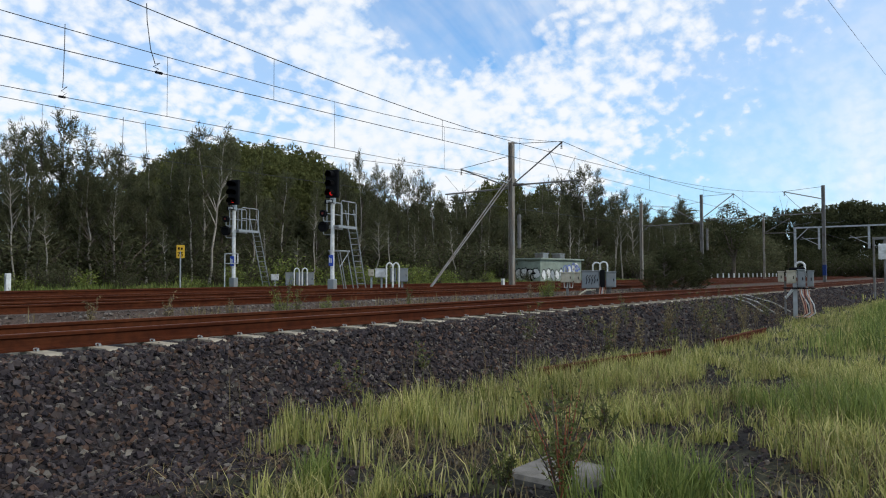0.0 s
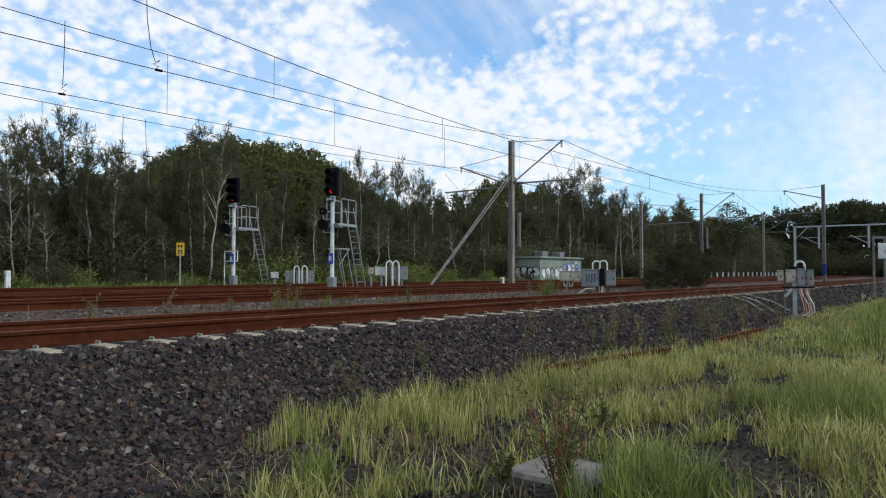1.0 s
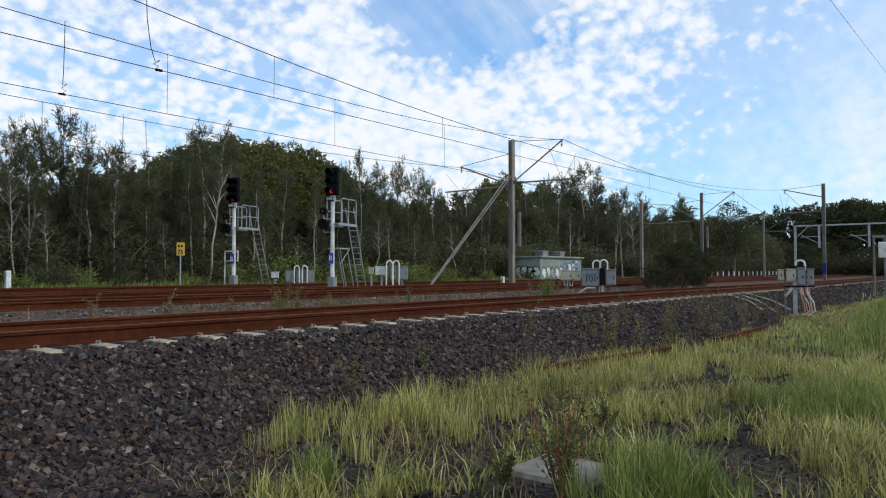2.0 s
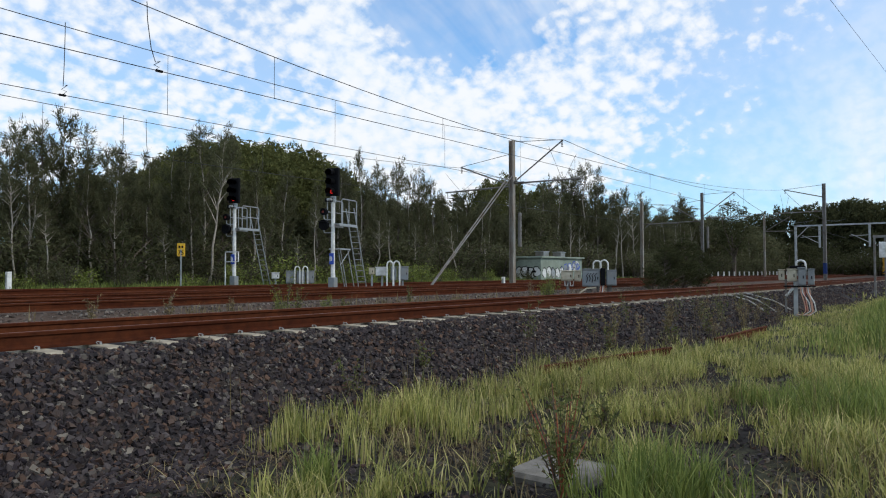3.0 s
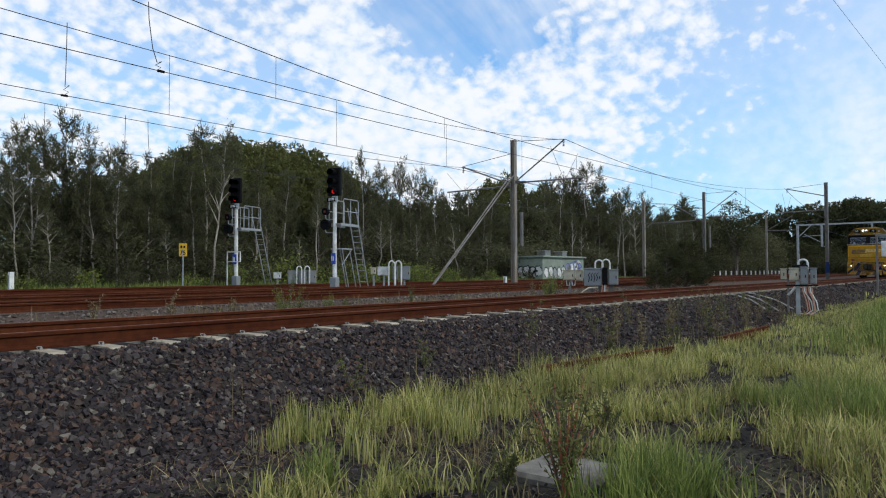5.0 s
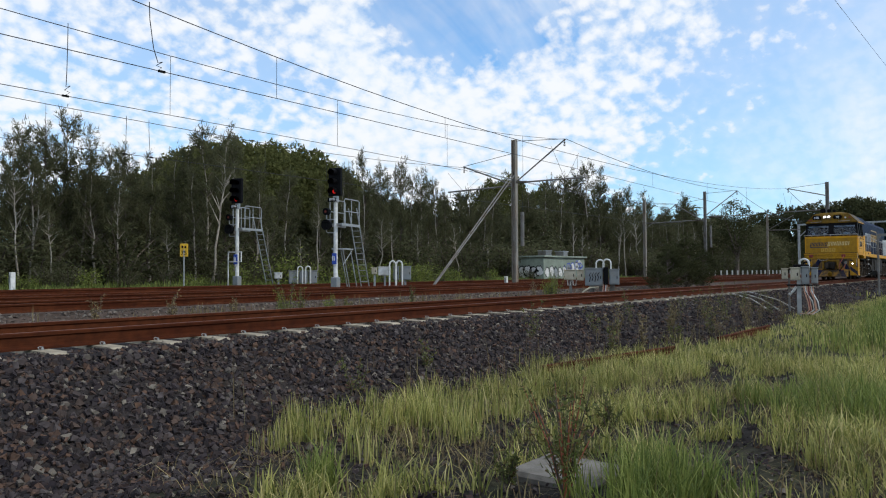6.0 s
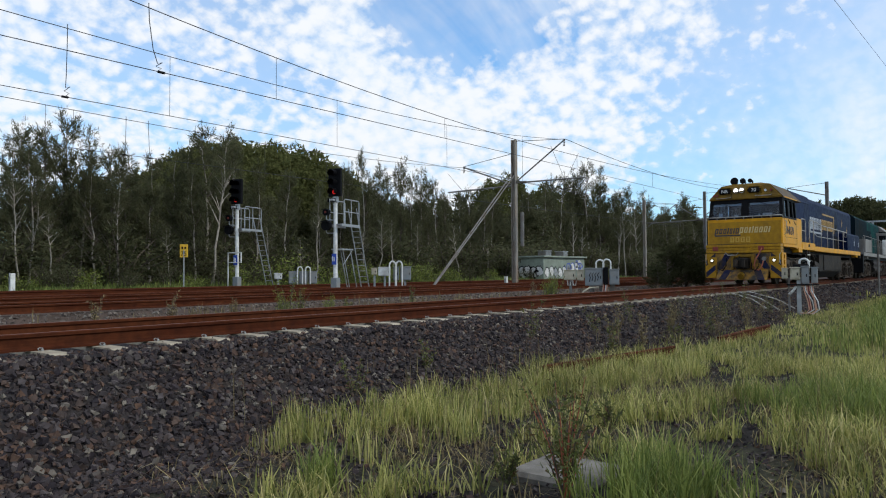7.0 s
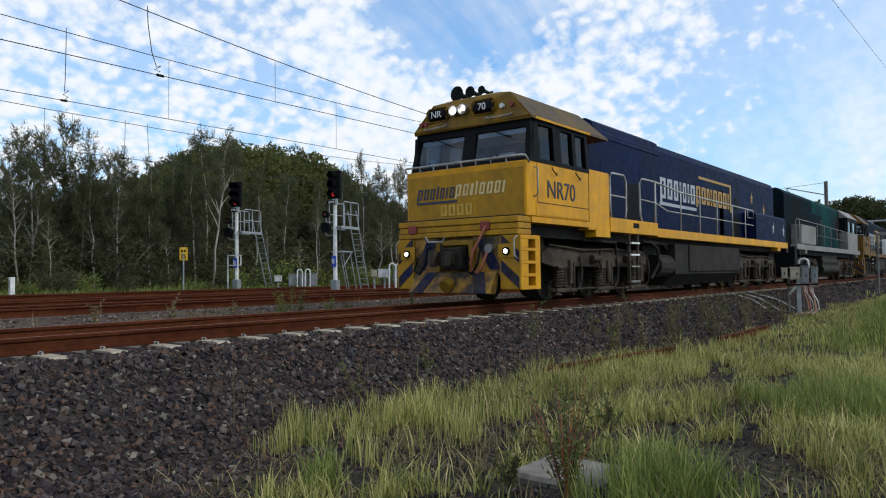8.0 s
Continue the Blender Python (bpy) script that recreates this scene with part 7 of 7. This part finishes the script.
r, h = tufts(300, 14, 4.0, 11.0, 4.0, 5.7, 75, lambda x, y: 0.06 + 0.94 * (noise.noise((x * 1.1, y * 1.4, 2.0)) > 0.0), 0.06, 0.2, 0.42)
blades("meadow_grass", r, h, 0.28, 0.010, "grass", "upright yellow-green grass at the foot of the ballast", 76)


def clear(x, y):
    """0 over the slab, so that nothing grows through it."""
    return 0.0 if 4.45 < x < 5.5 and 2.25 < y < 3.15 else 1.0


def lush(x, y):
    return clear(x, y) * max(math.exp(-((x - 4.78) ** 2 + (y - 1.82) ** 2) / 0.14), 0.5 * math.exp(-((x - 3.7) ** 2 + (y - 3.95) ** 2) / 0.03),
               0.8 * math.exp(-((x - 9.0) ** 2 + (y - 1.3) ** 2) / 0.6))


r, h = tufts(170, 26, 3.0, 10.5, 0.4, 5.0, 67, lush, 0.05, 0.30, 0.52)
blades("lush_grass", r, h, 0.55, 0.011, "grass_dark", "long fresh green grass in thick tufts", 68)
r, h = tufts(110, 4, 4.2, 24, 0.5, 6.2, 69, lambda x, y: 0.25 + 0.75 * (abs(y - 5.6) < 0.4), 0.05, 0.4, 0.75, 0.9)
blades("dry_stalks", r, h, 0.16, 0.006, "straw", "thin dry stalks standing above the grass", 70)
r, h = tufts(1500, 9, 9, 75, 30.2, 33.8, 71, lambda x, y: 1, 0.3, 0.35, 0.85, 1.3)
blades("trackside_grass", r, h * 0.6, 0.5, 0.04, "grass_dark", "rank grass below the trees", 72)
r, h = tufts(260, 8, 5, 40, 10.9, 14.0, 73, lambda x, y: 0.2 + 0.8 * (noise.noise((x * 0.4, y, 0)) > 0.1), 0.1, 0.15, 0.4, 1.2)
blades("trackside_grass", r, h, 0.4, 0.014, "straw", "sparse dry weeds between the tracks", 74)

r, h = tufts(560, 14, 15, 58, 0.4, 4.4, 79, lambda x, y: (0.3 + 0.7 * (noise.noise((x * 0.5, y, 6.0)) > -0.1)) * (y < 3.2 + 0.05 * (x - 15)), 0.16, 0.3, 0.66)
blades("lush_grass", r, h, 0.45, 0.02, "grass_dark", "tall dark green grass in a thick stand", 80)

r, h = tufts(520, 8, 3.0, 11.0, -0.4, 5.3, 85, lambda x, y: clear(x, y) * (0.25 + 0.75 * (noise.noise((x * 0.9, y * 1.3, 8.0)) > 0.0)), 0.09, 0.12, 0.30)
blades("dry_thatch", r, h, 2.0, 0.009, "straw", "flattened dry straw among the grass", 86, 0.9)
r, h = tufts(260, 4, 3.2, 10.5, 0.2, 5.4, 87, grass_mask, 0.07, 0.32, 0.55)
blades("seed_stalks", r, h, 0.5, 0.007, "straw", "thin seed stalks above the grass", 88)

r, h = tufts(95, 12, 8.9, 19.5, 4.5, 5.5, 89, lambda x, y: 1.0 if abs(y - (5.20 - 0.145 * max(0, min(x, 13) - 9.25))) < 0.16 else 0.05, 0.06, 0.14, 0.34)
blades("meadow_grass", r, h, 0.5, 0.013, "grass", "grass growing over the old rails", 91)

# weed, slab and the old rail at the edge of the grass
tagged(part("concrete_slab", box(bmesh.new(), 4.72, 5.42, 2.38, 3.10, -1.12, -0.94, 0.03), "slab"), "broken concrete slab lying in the grass", "slab").matrix_basis = Matrix.Rotation(0, 4, "Z")
for (xa, ya), (xb, yb), z, label in (((9.25, 5.42), (13.1, 4.86), -0.79, "discarded rusty rail lying in the grass"), ((15.6, 4.82), (19.8, 4.84), -0.80, "second rusty rail sunk in the grass")):
    slope = (yb - ya) / (xb - xa)
    bm = loft(bmesh.new(), [[(x, ya + slope * (x - xa) + q[0], z + q[1]) for q in RAIL] for x in (xa, (xa + xb) / 2, xb)])
    tagged(part("old_rail", bm, "rust"), label, "rail", "old rails")


def weed(x, y, h, seed, mat="leaf_shrub", label="bushy dark weed with reddish stems", n=14, leaf=0.05):
    global rng
    rng = np.random.default_rng(seed)
    t = thing("weed", pose(x, y, ground_z(x, y)), label, "weed", "tall weeds")
    cs, ax = [], []
    for i in range(n):
        a, r0 = rng.uniform(0, math.tau), rng.uniform(0.03, 0.36) * h
        tip = np.array([math.cos(a) * r0, math.sin(a) * r0, h * rng.uniform(0.5, 1.0)])
        part("stem", pipe(bmesh.new(), [(0, 0, -0.05), tuple(tip * np.array([0.4, 0.4, 0.5])), tuple(tip)], [0.008, 0.006, 0.002], 4), "hose" if i % 2 and n > 20 else "bark_dark", t)
        k = 38
        f = rng.uniform(0.2, 1.03, k)[:, None]
        cs.append(tip * np.concatenate([f, f, f], 1) + rng.normal(0, 0.035 * h, (k, 3)))
        ax.append(rng.normal(0, 0.8, (k, 3)) + np.array([0, 0, 0.4]))
    soup_part("leaves", leaf_tris(np.concatenate(cs), np.concatenate(ax), leaf, leaf * 0.4), mat, t)
    return t


weed(4.52, 2.46, 0.86, 81, "leaf_weed", n=24)
weed(4.50, 2.92, 0.36, 82, "leaf_weed", n=8)
weed(6.6, 3.1, 0.42, 83, "leaf_weed", n=9)
for i, (x, y, hh) in enumerate(((10.5, 6.3, 0.75), (12.6, 6.2, 0.6), (14.5, 6.3, 0.8), (17.0, 6.2, 0.9), (18.5, 6.1, 1.0), (20.5, 6.2, 1.0), (22.5, 6.0, 1.1), (7.4, 6.1, 0.45), (5.9, 5.9, 0.5))):
    weed(x, y, hh, 90 + i, n=4, mat="leaf_weed", label="thin upright weed at the foot of the ballast", leaf=0.05)

for i, (x, hh, mat) in enumerate(((6.0, 0.55, "straw"), (7.4, 0.62, "straw"), (8.8, 0.45, "straw"), (10.2, 0.95, "leaf_shrub"), (10.5, 0.7, "leaf_weed"), (14.25, 0.6, "leaf_weed"), (20.4, 0.75, "straw"), (21.6, 1.05, "leaf_shrub"), (21.9, 0.85, "leaf_shrub"), (11.9, 0.4, "leaf_weed"))):
    weed(x, 12.2, hh, 140 + i, mat, "tall spindly weed between the tracks", 5, 0.055)

for i in range(16):
    x = 12.4 + 0.78 * i + 0.3 * math.sin(i * 2.3)
    weed(x, 5.75 + 0.35 * math.sin(i * 1.7), 0.55 + 0.3 * abs(math.sin(i * 3.1)) + 0.012 * x, 110 + i, "straw" if i % 3 else "leaf_weed", "tall pale feathery weed beside the ballast", 4, 0.07)

# ---- loose stones ----


def stones(name, n, x0, x1, v0, v1, size, mat, label, seed, power=1.0, lift=0.2):
    g = np.random.default_rng(seed)
    cube = np.array([(-1, -1, -1), (1, -1, -1), (1, 1, -1), (-1, 1, -1), (-1, -1, 1), (1, -1, 1), (1, 1, 1), (-1, 1, 1)]) * 0.62
    tri = np.array([(0, 2, 1), (0, 3, 2), (4, 5, 6), (4, 6, 7), (0, 1, 5), (0, 5, 4), (1, 2, 6), (1, 6, 5), (2, 3, 7), (2, 7, 6), (3, 0, 4), (3, 4, 7)])
    x = x0 + (x1 - x0) * g.uniform(size=n) ** power
    v = g.uniform(v0, v1, n)
    bx = np.array([bend(a) for a in x])
    z = np.array([ground_z(a, b) for a, b in zip(x, v + bx)])
    sc = size * g.uniform(0.55, 1.4, (n, 1, 1)) * g.uniform(0.5, 1.25, (n, 1, 3)) / 2
    pts = cube[None] * sc * g.uniform(0.45, 1.35, (n, 8, 3))
    ang = g.uniform(0, math.tau, (n, 3))
    for k, (i, j) in enumerate(((0, 1), (1, 2), (0, 2))):
        c, s = np.cos(ang[:, k])[:, None], np.sin(ang[:, k])[:, None]
        a, b = pts[..., i].copy(), pts[..., j].copy()
        pts[..., i], pts[..., j] = a * c - b * s, a * s + b * c
    pts += np.stack([x, v + bx, z + size * lift * g.uniform(-0.6, 1.0, n)], 1)[:, None]
    ob = tri_soup(name, pts.reshape(-1, 3), (tri[None] + np.arange(n)[:, None, None] * 8).reshape(-1, 3), mat)
    return tagged(ob, label, "stones", kind="stuff")


stones("ballast_stones", 25000, 0.2, 13.0, 4.9, 7.18, 0.072, "stone", "dark angular ballast stones on the shoulder", 101, 1.1, 0.3)
stones("ballast_stones", 7500, 0.2, 14.0, 7.12, 7.67, 0.055, "stone", "small ballast stones between the sleeper ends", 105, 1.0, 0.40)
stones("ballast_stones", 10000, 13.0, 40.0, 5.4, 7.2, 0.085, "stone", "dark ballast stones further along the shoulder", 102, 1.0, 0.3)
stones("ballast_stones", 3000, 40.0, 110.0, 5.2, 7.2, 0.15, "stone", "dark ballast stones of the bend", 106, 1.0, 0.3)
stones("ballast_stones", 9000, 3.0, 40.0, 10.0, 14.9, 0.09, "stone_old", "weathered brown stones between the tracks", 103, 1.0, 0.3)
stones("gravel", 12000, 2.4, 13.0, -0.4, 5.4, 0.052, "stone", "dark loose gravel among the grass", 104, 1.25, 0.3)
stones("gravel", 1500, -7.0, 13.0, -7.0, -0.4, 0.06, "stone", "scattered gravel in the rough grass", 107, 1.0, 0.3)
stones("gravel", 1200, -7.0, 2.4, -0.4, 5.4, 0.06, "stone", "scattered gravel in the rough grass", 108, 1.0, 0.3)
r, h = tufts(700, 8, -9, 14, -9, 0.2, 77, lambda x, y: 0.1 + 0.9 * (noise.noise((x * 0.4, y * 0.4, 2.0)) > 0.0) * (x * x + y * y > 1.5), 0.08, 0.15, 0.4)
blades("meadow_grass", r, h, 0.4, 0.014, "grass", "rough grass around the gravel", 78)

# ---- what moves ----


def front_at(t):
    """How far along the track the train's front stands at t seconds."""
    keys = [(0.0, 163.5), (3.5, 97.5), (4.6, 76.7), (5.9, 52.2), (6.6, 38.75), (7.1, 28.98), (8.0, 11.42)]
    for (a, xa), (b, xb) in zip(keys, keys[1:]):
        if t <= b:
            return xa + (xb - xa) * (t - a) / (b - a)
    return keys[-1][1]


def on_track(x, length):
    a, b = T1 + bend(x), T1 + bend(x + length)
    return pose(x, a, 0, 0, 0, math.degrees(math.atan2(b - a, length)))


def motions():
    times = [i * 0.25 for i in range(33)]
    for loco, back, length in ((loco_a, 0.0, 20.0), (loco_b, 21.6, 18.0), (loco_c, 41.6, 20.0)):
        walk(loco, [(t, on_track(front_at(t) + back, length)) for t in times])
    for w in wheels_a + wheels_b + wheels_c:
        base = w.matrix_basis.translation.copy()
        rows = []
        for k in range(241):
            t = k / 30
            turn = -math.degrees((front_at(0) - front_at(t)) / 0.508)
            rows.append((t, pose(base.x, base.y, base.z) @ Matrix.Rotation(radians(turn), 4, "Y")))
        walk(w, rows)


motions()
